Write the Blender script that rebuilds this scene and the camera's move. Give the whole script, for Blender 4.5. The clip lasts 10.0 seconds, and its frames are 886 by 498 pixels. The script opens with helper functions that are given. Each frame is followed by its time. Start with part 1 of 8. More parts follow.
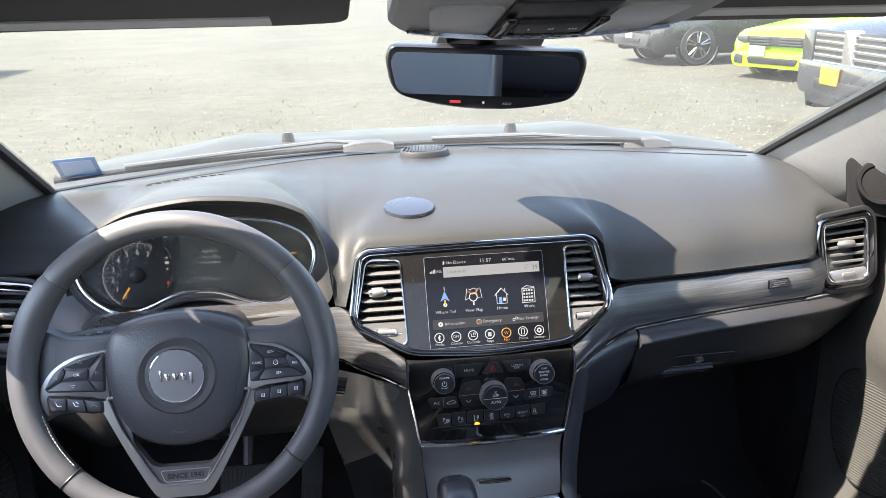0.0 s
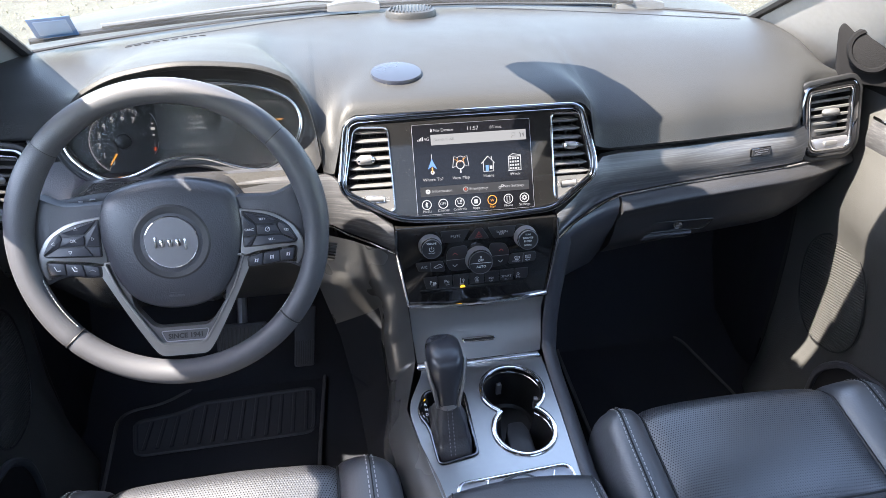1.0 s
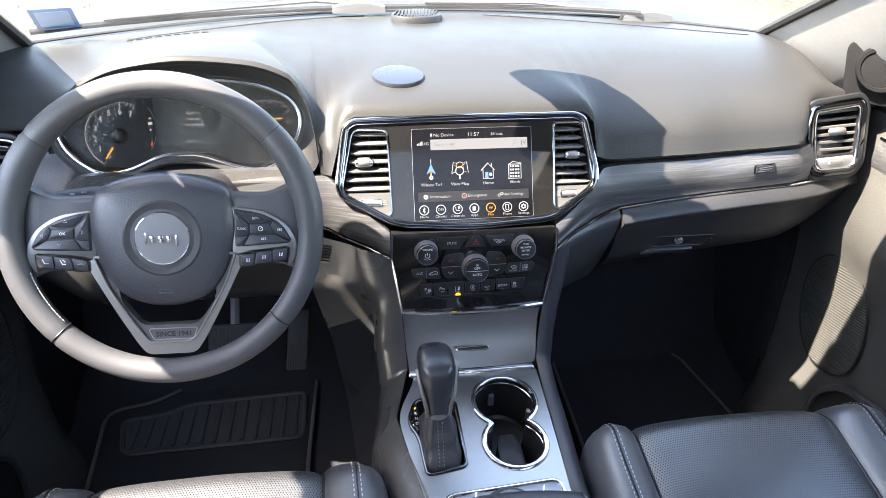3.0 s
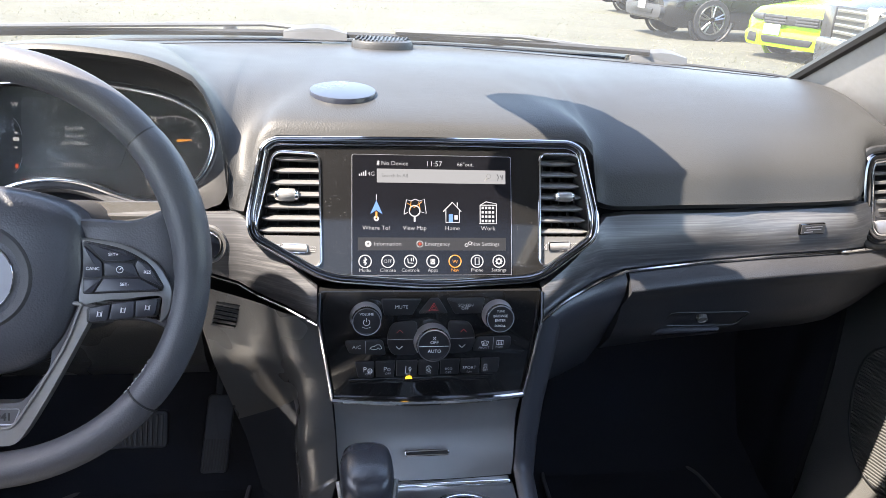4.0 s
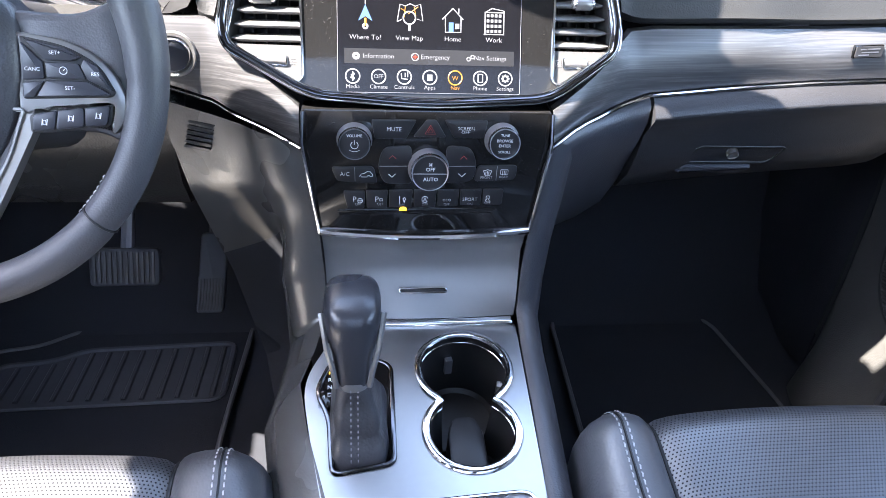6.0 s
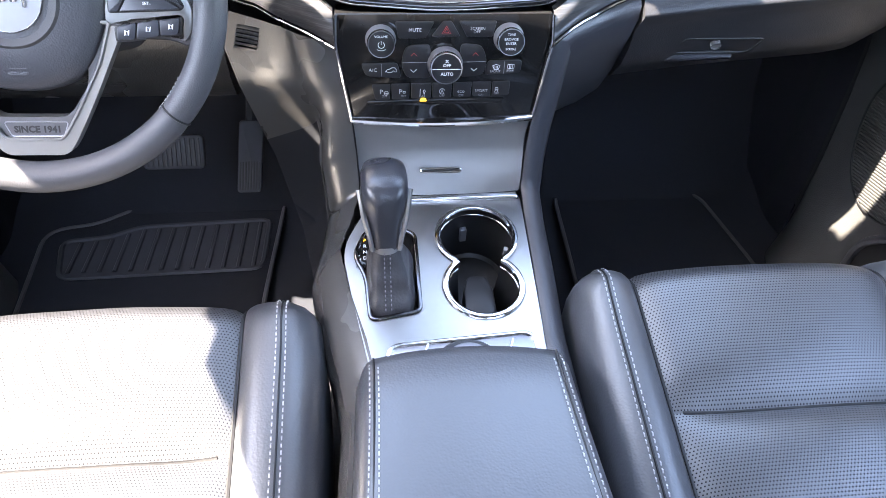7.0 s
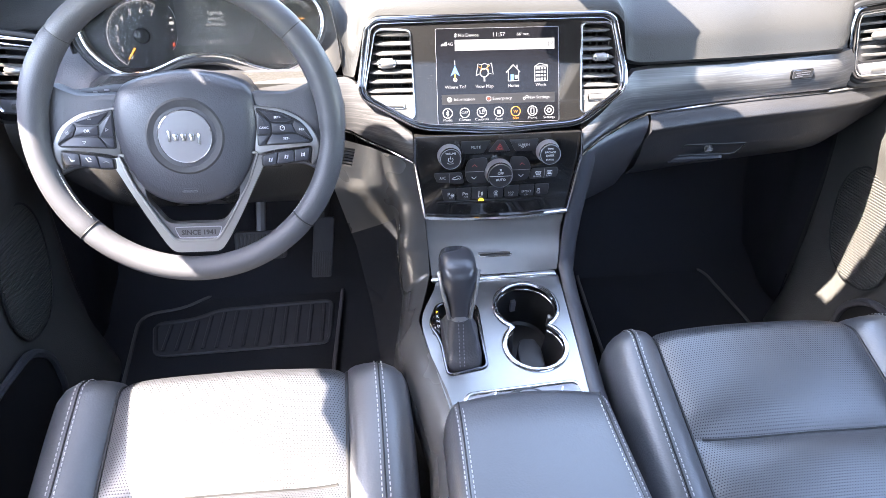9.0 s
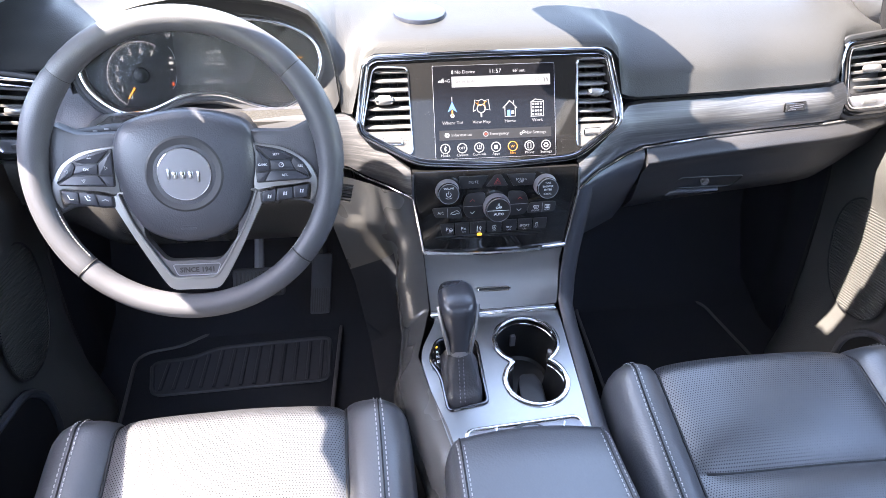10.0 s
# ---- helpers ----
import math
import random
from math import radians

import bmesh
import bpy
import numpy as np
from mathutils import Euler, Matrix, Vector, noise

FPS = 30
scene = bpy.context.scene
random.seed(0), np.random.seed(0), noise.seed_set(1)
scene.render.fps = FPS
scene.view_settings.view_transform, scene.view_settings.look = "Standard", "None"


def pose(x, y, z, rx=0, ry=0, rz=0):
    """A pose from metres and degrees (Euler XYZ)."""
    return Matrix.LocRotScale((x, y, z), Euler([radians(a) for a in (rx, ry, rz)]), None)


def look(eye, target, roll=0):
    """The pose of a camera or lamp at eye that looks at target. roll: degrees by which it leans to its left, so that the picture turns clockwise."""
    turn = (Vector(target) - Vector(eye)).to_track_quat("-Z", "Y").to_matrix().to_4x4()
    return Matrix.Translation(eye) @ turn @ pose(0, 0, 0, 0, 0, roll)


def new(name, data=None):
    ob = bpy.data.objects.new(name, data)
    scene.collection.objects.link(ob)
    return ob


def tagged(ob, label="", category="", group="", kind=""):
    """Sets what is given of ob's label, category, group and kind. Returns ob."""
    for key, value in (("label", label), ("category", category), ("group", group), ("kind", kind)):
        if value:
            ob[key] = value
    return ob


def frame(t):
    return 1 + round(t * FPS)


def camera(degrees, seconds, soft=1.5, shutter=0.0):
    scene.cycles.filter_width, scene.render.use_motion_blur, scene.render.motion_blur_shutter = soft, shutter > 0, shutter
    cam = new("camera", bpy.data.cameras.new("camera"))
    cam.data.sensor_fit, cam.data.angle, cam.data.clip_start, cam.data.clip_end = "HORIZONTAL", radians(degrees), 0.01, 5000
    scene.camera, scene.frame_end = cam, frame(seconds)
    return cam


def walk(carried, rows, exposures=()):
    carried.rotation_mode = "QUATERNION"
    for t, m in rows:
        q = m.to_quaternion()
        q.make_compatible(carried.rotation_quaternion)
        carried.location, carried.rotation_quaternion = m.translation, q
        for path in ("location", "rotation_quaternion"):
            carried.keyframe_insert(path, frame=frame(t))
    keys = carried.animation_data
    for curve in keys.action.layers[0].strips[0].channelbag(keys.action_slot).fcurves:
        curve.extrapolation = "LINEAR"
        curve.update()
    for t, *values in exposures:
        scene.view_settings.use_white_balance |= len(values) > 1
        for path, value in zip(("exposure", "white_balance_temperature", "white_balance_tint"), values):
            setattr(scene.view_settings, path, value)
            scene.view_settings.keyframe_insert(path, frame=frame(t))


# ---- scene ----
cam = camera(61.0, 10.0, soft=0.75)
PATH = [
    (0, (-0.201, -0.018, 1.439), (0.078, 1.854, 0.792), -0.9),
    (0.5, (-0.197, -0.028, 1.454), (0.083, 1.749, 0.581), -0.5),
    (1, (-0.206, -0.028, 1.457), (0.085, 1.686, 0.469), -0.2),
    (1.5, (-0.207, -0.024, 1.467), (0.077, 1.64, 0.394), 0.4),
    (2, (-0.209, -0.02, 1.473), (0.076, 1.618, 0.361), 1.0),
    (2.5, (-0.208, -0.023, 1.471), (0.079, 1.636, 0.391), 1.3),
    (2.7, (-0.205, -0.027, 1.466), (0.079, 1.656, 0.423), 1.4),
    (3.8, (-0.131, 0.126, 1.329), (0.168, 1.952, 0.57), 3.1),
    (4, (-0.104, 0.189, 1.291), (0.188, 2.027, 0.559), 3.4),
    (4.5, (-0.066, 0.265, 1.248), (0.207, 2.119, 0.548), 3.9),
    (5, (-0.068, 0.245, 1.251), (0.181, 2.08, 0.495), 4.1),
    (5.5, (-0.068, 0.24, 1.227), (0.165, 2.019, 0.343), 3.9),
    (6, (-0.069, 0.24, 1.223), (0.162, 1.924, 0.168), 3.7),
    (6.2, (-0.072, 0.238, 1.218), (0.158, 1.882, 0.102), 3.6),
    (7.3, (-0.114, 0.075, 1.349), (0.085, 1.552, 0.015), 2.7),
    (7.5, (-0.138, 0.038, 1.381), (0.069, 1.519, 0.053), 2.6),
    (8, (-0.19, -0.009, 1.418), (0.012, 1.515, 0.139), 2.0),
    (8.5, (-0.193, -0.027, 1.42), (0.008, 1.563, 0.224), 1.5),
    (9, (-0.189, -0.03, 1.422), (0.013, 1.601, 0.282), 1.1),
    (9.5, (-0.191, -0.03, 1.422), (0.017, 1.634, 0.332), 0.8),
    (10, (-0.191, -0.03, 1.42), (0.023, 1.653, 0.36), 0.6),
]
walk(cam, [(t, look(eye, target, roll)) for t, eye, target, roll in PATH], exposures=[(0, 3.18, 7500, 12), (0.5, 3.30, 7350, 12), (1.0, 3.42, 7150, 12), (2.0, 3.84, 7700, 12), (2.7, 3.86, 7750, 12), (3.8, 3.38, 7500, 13), (5.0, 3.58, 7250, 14), (6.2, 4.36, 6950, 14), (7.3, 4.68, 7700, 15), (8.5, 4.64, 7500, 15), (10.0, 4.27, 7300, 16)])

# ---- light ----
world = bpy.data.worlds.new("sky")
scene.world = world
world.use_nodes = True
wn = world.node_tree.nodes
sky = wn.new("ShaderNodeTexSky")
sky.sky_type = "NISHITA"
sky.sun_disc = False
sky.dust_density = 0.8
SUN_WAY = Vector((0.70, 0.22, -1.0)).normalized()
sky.sun_elevation = math.asin(-SUN_WAY.z)
sky.sun_rotation = math.atan2(-SUN_WAY.x, -SUN_WAY.y)
wn["Background"].inputs["Strength"].default_value = 0.20
world.node_tree.links.new(sky.outputs["Color"], wn["Background"].inputs["Color"])
sun = new("sun", bpy.data.lights.new("sun", "SUN"))
sun.data.energy, sun.data.angle, sun.data.color = 3.4, radians(0.55), (1.0, 0.972, 0.92)
sun.matrix_world = look(-SUN_WAY * 30, (0, 0, 0))


# ---- mesh helpers ----
def part(name, bm, mat, parent=None, label="", smooth=True, angle=40):
    """One mesh object from a bmesh, under a thing or a part."""
    bmesh.ops.recalc_face_normals(bm, faces=bm.faces)
    me = bpy.data.meshes.new(name)
    bm.to_mesh(me)
    bm.free()
    if smooth:
        me.shade_smooth()
        me.set_sharp_from_angle(angle=radians(angle))
    me.materials.append(mat)
    ob = new(name, me)
    if parent is not None:
        ob.parent = parent
    if label:
        ob["label"] = label
    return ob


def thing(name, label, category, at=(0, 0, 0), group="", kind=""):
    ob = new(name)
    ob.empty_display_size = 0.05
    tagged(ob, label, category, group, kind)
    return ob


def frame_of(origin, v, u=(1, 0, 0)):
    """Plane axes: u to the right, v up the plane, n out of it."""
    u, v = Vector(u).normalized(), Vector(v).normalized()
    n = u.cross(v).normalized()
    m = Matrix.Identity(4)
    m.col[0][:3], m.col[1][:3], m.col[2][:3], m.col[3][:3] = u, v, n, origin
    return m


def rounded(pts, r, seg=5):
    """A closed outline with its corners rounded; r is one radius or one for each corner."""
    out, n = [], len(pts)
    for i in range(n):
        p, a, b = (Vector(pts[k][:2]) for k in (i, i - 1, (i + 1) % n))
        rad = r[i] if isinstance(r, (list, tuple)) else r
        d1, d2 = (a - p), (b - p)
        cut = min(rad, d1.length * 0.48, d2.length * 0.48)
        p1, p2 = p + d1.normalized() * cut, p + d2.normalized() * cut
        if cut < 1e-5:
            out.append(p)
            continue
        for k in range(seg + 1):
            t = k / seg
            out.append(p1 * (1 - t) ** 2 + p * 2 * t * (1 - t) + p2 * t * t)
    return out


def rect(u0, v0, u1, v1, r=0.0, seg=4):
    return rounded([(u0, v0), (u1, v0), (u1, v1), (u0, v1)], r, seg)


def circle(cx, cy, r, n=32):
    return [Vector((cx + r * math.cos(2 * math.pi * k / n), cy + r * math.sin(2 * math.pi * k / n))) for k in range(n)]


def slab(bm, outline, m, depth, lift=0.0, bevel=0.0):
    """A plate with a flat front at lift above the plane m and the given depth behind it."""
    if bevel:
        c = sum((Vector(p[:2]) for p in outline), Vector((0, 0))) / len(outline)
        inner = inset(outline, bevel)
        rings = [(outline, lift - depth), (outline, lift - bevel), (blend(outline, inner, 0.3), lift - bevel * 0.3), (inner, lift)]
    else:
        rings = [(outline, lift - depth), (outline, lift)]
    rows = [[bm.verts.new(m @ Vector((p[0], p[1], h))) for p in o] for o, h in rings]
    k = len(outline)
    for a, b in zip(rows, rows[1:]):
        for i in range(k):
            bm.faces.new((a[i], a[(i + 1) % k], b[(i + 1) % k], b[i]))
    bm.faces.new(rows[-1])
    bm.faces.new(list(reversed(rows[0])))
    return bm


def blend(a, b, t):
    return [Vector(p[:2]).lerp(Vector(q[:2]), t) for p, q in zip(a, b)]


def inset(outline, d):
    """An outline moved inwards by d (outwards where d is negative)."""
    pts = [Vector(p[:2]) for p in outline]
    n = len(pts)
    area = sum(pts[i].x * pts[(i + 1) % n].y - pts[(i + 1) % n].x * pts[i].y for i in range(n))
    s = 1 if area > 0 else -1
    out = []
    for i in range(n):
        a, p, b = pts[i - 1], pts[i], pts[(i + 1) % n]
        e1, e2 = (p - a), (b - p)
        if e1.length < 1e-7:
            e1 = e2
        if e2.length < 1e-7:
            e2 = e1
        n1 = Vector((-e1.y, e1.x)).normalized()
        n2 = Vector((-e2.y, e2.x)).normalized()
        nn = (n1 + n2)
        nn = nn.normalized() if nn.length > 1e-6 else n1
        k = 1 / max(0.5, nn.dot(n1))
        out.append(p + nn * d * s * k)
    return out


def plate(bm, outline, holes, m, depth, lift=0.0):
    """A plate with holes through it."""
    edges, front, loops = [], [], [outline, *holes]
    for o in loops:
        vs = [bm.verts.new(m @ Vector((p[0], p[1], lift))) for p in o]
        front.append(vs)
        edges += [bm.edges.new((vs[i], vs[(i + 1) % len(vs)])) for i in range(len(vs))]
    bmesh.ops.triangle_fill(bm, use_beauty=True, use_dissolve=False, edges=edges)
    n = m.to_3x3() @ Vector((0, 0, -depth))
    for vs in front:
        back = [bm.verts.new(v.co + n) for v in vs]
        for i in range(len(vs)):
            bm.faces.new((vs[i], vs[(i + 1) % len(vs)], back[(i + 1) % len(vs)], back[i]))
    return bm


def loft(bm, rows, closed=False, caps=False):
    vs = [[bm.verts.new(p) for p in row] for row in rows]
    for a, b in zip(vs, vs[1:]):
        k = len(a)
        for i in range(k if closed else k - 1):
            j = (i + 1) % k
            try:
                bm.faces.new((a[i], a[j], b[j], b[i]))
            except ValueError:
                pass
    if caps:
        bm.faces.new(list(reversed(vs[0])))
        bm.faces.new(vs[-1])
    return bm


def tube(bm, pts, r, closed=False, n=8, flat=1.0, up=None, taper=None):
    """A round or flattened bar along a line of points."""
    pts = [Vector(p) for p in pts]
    k = len(pts)
    rows, side = [], None
    for i in range(k):
        if closed:
            d = pts[(i + 1) % k] - pts[i - 1]
        else:
            d = pts[min(i + 1, k - 1)] - pts[max(i - 1, 0)]
        d.normalize()
        if up is not None:
            w = Vector(up).normalized()
            side = d.cross(w).normalized()
            w = side.cross(d).normalized()
        else:
            side = side if side is not None else d.orthogonal()
            side = (side - d * side.dot(d)).normalized()
            w = side.cross(d).normalized()
        rr = r * (taper(i / max(1, k - 1)) if taper else 1)
        rows.append([pts[i] + side * rr * math.cos(2 * math.pi * a / n) + w * rr * flat * math.sin(2 * math.pi * a / n) for a in range(n)])
    if closed:
        rows.append(rows[0])
        vs = [[bm.verts.new(p) for p in row] for row in rows[:-1]]
        vs.append(vs[0])
        for a, b in zip(vs, vs[1:]):
            for i in range(n):
                bm.faces.new((a[i], a[(i + 1) % n], b[(i + 1) % n], b[i]))
        return bm
    return loft(bm, rows, closed=True, caps=True)


def frame_bar(bm, outline, m, r, lift=0.0, flat=1.0, n=8):
    """A bar that runs round an outline on the plane m."""
    return tube(bm, [m @ Vector((p[0], p[1], lift)) for p in outline], r, closed=True, n=n, flat=flat, up=m.to_3x3() @ Vector((0, 0, 1)))


def turned(bm, profile, m, n=32, lobes=0, amp=0.0):
    """A turned body about m's third axis: profile rows of (radius, height)."""
    rows = []
    for r, h in profile:
        row = []
        for k in range(n):
            a = 2 * math.pi * k / n
            rr = r + (amp * math.cos(lobes * a) if lobes else 0)
            row.append(m @ Vector((rr * math.cos(a), rr * math.sin(a), h)))
        rows.append(row)
    return loft(bm, rows, closed=True, caps=True)


def lin(keys, x):
    for a, b in zip(keys, keys[1:]):
        if x <= b[0]:
            t = max(0.0, (x - a[0]) / (b[0] - a[0]))
            return [p + (q - p) * t for p, q in zip(a[1:], b[1:])]
    return list(keys[-1][1:])


def step(a, b, x):
    t = min(1.0, max(0.0, (x - a) / (b - a)))
    return t * t * (3 - 2 * t)


def box(bm, x0, y0, z0, x1, y1, z1, r=0.0, seg=3):
    vs = bmesh.ops.create_cube(bm, size=1, matrix=Matrix.Translation(((x0 + x1) / 2, (y0 + y1) / 2, (z0 + z1) / 2)) @ Matrix.Diagonal((x1 - x0, y1 - y0, z1 - z0, 1)))["verts"]
    if r:
        es = list({e for v in vs for e in v.link_edges})
        bmesh.ops.bevel(bm, geom=es, offset=r, segments=seg, affect="EDGES", profile=0.5)
    return bm


def letters(text, size, m, mat, parent, name="lettering", align="CENTER", label="", shear=0.0, thick=0.0):
    """Raised lettering on the plane m, from the built-in font."""
    cu = bpy.data.curves.new(name, "FONT")
    cu.body, cu.size, cu.align_x, cu.align_y, cu.extrude, cu.shear, cu.offset = text, size, align, "CENTER", 0.00015, shear, thick
    cu.resolution_u = 2
    tmp = bpy.data.objects.new("tmp", cu)
    me = bpy.data.meshes.new_from_object(tmp)
    bpy.data.objects.remove(tmp)
    bpy.data.curves.remove(cu)
    me.transform(m)
    me.name = name
    me.materials.clear()
    me.materials.append(mat)
    ob = new(name, me)
    ob.parent = parent
    if label:
        ob["label"] = label
    return ob


def at_plane(m, u, v, lift=0.0):
    return m @ Matrix.Translation((u, v, lift))


# ---- materials ----
def base_material(name):
    mat = bpy.data.materials.new(name)
    mat.use_nodes = True
    nt = mat.node_tree
    return mat, nt, nt.nodes["Principled BSDF"]


def noise_node(nt, scale, detail=3.0, rough=0.5, coords=None, stretch=None):
    tc = nt.nodes.new("ShaderNodeTexCoord")
    n = nt.nodes.new("ShaderNodeTexNoise")
    n.inputs["Scale"].default_value, n.inputs["Detail"].default_value, n.inputs["Roughness"].default_value = scale, detail, rough
    src = tc.outputs["Object"]
    if stretch:
        mp = nt.nodes.new("ShaderNodeMapping")
        mp.inputs["Scale"].default_value = stretch
        nt.links.new(src, mp.inputs["Vector"])
        src = mp.outputs["Vector"]
    nt.links.new(src, n.inputs["Vector"])
    return n


def ramp(nt, src, stops):
    r = nt.nodes.new("ShaderNodeValToRGB")
    e = r.color_ramp.elements
    while len(e) < len(stops):
        e.new(0.5)
    for el, (p, c) in zip(e, stops):
        el.position, el.color = p, (*c, 1) if len(c) == 3 else c
    nt.links.new(src, r.inputs["Fac"])
    return r


def grey(v):
    return (v, v, v)


def tint(c, k):
    return tuple(x * k for x in c)


def surface(name, color, rough=0.5, metal=0.0, spread=0.12, grain=0.0, grain_scale=900.0, stain=3.0, coat=0.0, spec=0.5, rough_spread=0.1, cells=False, dust=0.0, coat_rough=0.04):
    """Colour with two scales of variation, uneven gloss and a fine grain."""
    mat, nt, b = base_material(name)
    big = noise_node(nt, stain, 4.0, 0.6)
    fine = noise_node(nt, stain * 40, 2.0, 0.6)
    mix = nt.nodes.new("ShaderNodeMath")
    mix.operation = "MULTIPLY_ADD"
    nt.links.new(fine.outputs["Fac"], mix.inputs[0])
    mix.inputs[1].default_value = 0.35
    nt.links.new(big.outputs["Fac"], mix.inputs[2])
    r = ramp(nt, mix.outputs[0], [(0.40, tint(color, 1 - spread)), (0.95, tint(color, 1 + spread))])
    col = r.outputs["Color"]
    if dust:
        dn = noise_node(nt, 700.0, 1.0, 0.4)
        dr = ramp(nt, dn.outputs["Fac"], [(0.70, (0, 0, 0)), (0.76, (1, 1, 1))])
        dm = nt.nodes.new("ShaderNodeMix")
        dm.data_type = "RGBA"
        sc = nt.nodes.new("ShaderNodeMath")
        sc.operation = "MULTIPLY"
        sc.inputs[1].default_value = dust
        nt.links.new(dr.outputs["Color"], sc.inputs[0])
        nt.links.new(sc.outputs[0], dm.inputs["Factor"])
        nt.links.new(col, dm.inputs["A"])
        dm.inputs["B"].default_value = (0.45, 0.43, 0.40, 1)
        col = dm.outputs["Result"]
    nt.links.new(col, b.inputs["Base Color"])
    rr = ramp(nt, big.outputs["Fac"], [(0.3, grey(max(0.02, rough - rough_spread))), (0.75, grey(min(1, rough + rough_spread)))])
    nt.links.new(rr.outputs["Color"], b.inputs["Roughness"])
    b.inputs["Metallic"].default_value = metal
    b.inputs["Coat Weight"].default_value = coat
    b.inputs["Coat Roughness"].default_value = coat_rough
    b.inputs["Specular IOR Level"].default_value = spec
    if grain:
        if cells:
            tc = nt.nodes.new("ShaderNodeTexCoord")
            g = nt.nodes.new("ShaderNodeTexVoronoi")
            g.feature = "SMOOTH_F1"
            g.inputs["Scale"].default_value = grain_scale
            nt.links.new(tc.outputs["Object"], g.inputs["Vector"])
            gout = g.outputs["Distance"]
        else:
            g = noise_node(nt, grain_scale, 2.0, 0.5)
            gout = g.outputs["Fac"]
        bump = nt.nodes.new("ShaderNodeBump")
        bump.inputs["Strength"].default_value = grain
        bump.inputs["Distance"].default_value = 0.0006
        nt.links.new(gout, bump.inputs["Height"])
        nt.links.new(bump.outputs["Normal"], b.inputs["Normal"])
    return mat


def perforated(name, color):
    """Leather with rows of small holes."""
    mat, nt, b = base_material(name)
    tc = nt.nodes.new("ShaderNodeTexCoord")
    sep = nt.nodes.new("ShaderNodeSeparateXYZ")
    nt.links.new(tc.outputs["Object"], sep.inputs[0])

    def math_node(op, a, k=None, c=None):
        n = nt.nodes.new("ShaderNodeMath")
        n.operation = op
        for i, val in enumerate((a, k, c)):
            if val is None:
                continue
            if isinstance(val, (int, float)):
                n.inputs[i].default_value = val
            else:
                nt.links.new(val, n.inputs[i])
        return n.outputs[0]

    pitch = 0.0033
    row = math_node("MULTIPLY", sep.outputs["Y"], 1 / pitch)
    odd = math_node("MULTIPLY", math_node("MODULO", math_node("FLOOR", row), 2.0), 0.5)
    colu = math_node("ADD", math_node("MULTIPLY", sep.outputs["X"], 1 / pitch), odd)
    fx = math_node("SUBTRACT", math_node("FRACT", colu), 0.5)
    fy = math_node("SUBTRACT", math_node("FRACT", row), 0.5)
    d = math_node("SQRT", math_node("ADD", math_node("MULTIPLY", fx, fx), math_node("MULTIPLY", fy, fy)))
    hole = ramp(nt, d, [(0.13, (0, 0, 0)), (0.29, (1, 1, 1))])
    big = noise_node(nt, 6.0, 4.0, 0.6)
    shade = ramp(nt, big.outputs["Fac"], [(0.3, tint(color, 0.85)), (0.8, tint(color, 1.15))])
    mx = nt.nodes.new("ShaderNodeMix")
    mx.data_type = "RGBA"
    nt.links.new(hole.outputs["Color"], mx.inputs["Factor"])
    mx.inputs["A"].default_value = (0.012, 0.012, 0.014, 1)
    nt.links.new(shade.outputs["Color"], mx.inputs["B"])
    nt.links.new(mx.outputs["Result"], b.inputs["Base Color"])
    b.inputs["Roughness"].default_value = 0.44
    b.inputs["IOR"].default_value = 1.65
    nt.links.new(math_node("MULTIPLY", hole.outputs["Color"], 0.8), b.inputs["Coat Weight"])
    nt.links.new(math_node("MULTIPLY", hole.outputs["Color"], 0.8), b.inputs["Specular IOR Level"])
    b.inputs["Coat Roughness"].default_value = 0.36
    fine = noise_node(nt, 500.0, 2.0, 0.5)
    add = math_node("MULTIPLY_ADD", hole.outputs["Color"], 1.0, math_node("MULTIPLY", fine.outputs["Fac"], 0.35))
    bump = nt.nodes.new("ShaderNodeBump")
    bump.inputs["Strength"].default_value, bump.inputs["Distance"].default_value = 0.5, 0.0010
    nt.links.new(add, bump.inputs["Height"])
    nt.links.new(bump.outputs["Normal"], b.inputs["Normal"])
    return mat


def wood_trim(name):
    """Dark grey open-pore veneer with long streaks."""
    mat, nt, b = base_material(name)
    n = noise_node(nt, 14.0, 6.0, 0.6, stretch=(0.22, 3.0, 26.0))
    n2 = noise_node(nt, 60.0, 3.0, 0.6, stretch=(0.10, 3.0, 16.0))
    mx = nt.nodes.new("ShaderNodeMath")
    mx.operation = "MULTIPLY_ADD"
    nt.links.new(n2.outputs["Fac"], mx.inputs[0])
    mx.inputs[1].default_value = 0.5
    nt.links.new(n.outputs["Fac"], mx.inputs[2])
    r = ramp(nt, mx.outputs[0], [(0.45, (0.030, 0.030, 0.033)), (0.75, (0.058, 0.058, 0.062)), (1.0, (0.115, 0.115, 0.118))])
    nt.links.new(r.outputs["Color"], b.inputs["Base Color"])
    b.inputs["Roughness"].default_value = 0.42
    b.inputs["Coat Weight"].default_value = 0.25
    b.inputs["Coat Roughness"].default_value = 0.25
    pores = nt.nodes.new("ShaderNodeBump")
    pores.inputs["Strength"].default_value, pores.inputs["Distance"].default_value = 0.3, 0.0004
    nt.links.new(mx.outputs[0], pores.inputs["Height"])
    nt.links.new(pores.outputs["Normal"], b.inputs["Normal"])
    return mat


def glow(name, color, strength, base=(0.0, 0.0, 0.0), rough=0.35):
    mat, nt, b = base_material(name)
    b.inputs["Base Color"].default_value = (*base, 1)
    b.inputs["Emission Color"].default_value = (*color, 1)
    b.inputs["Emission Strength"].default_value = strength
    b.inputs["Roughness"].default_value = rough
    b.inputs["Specular IOR Level"].default_value = 0.3
    return mat


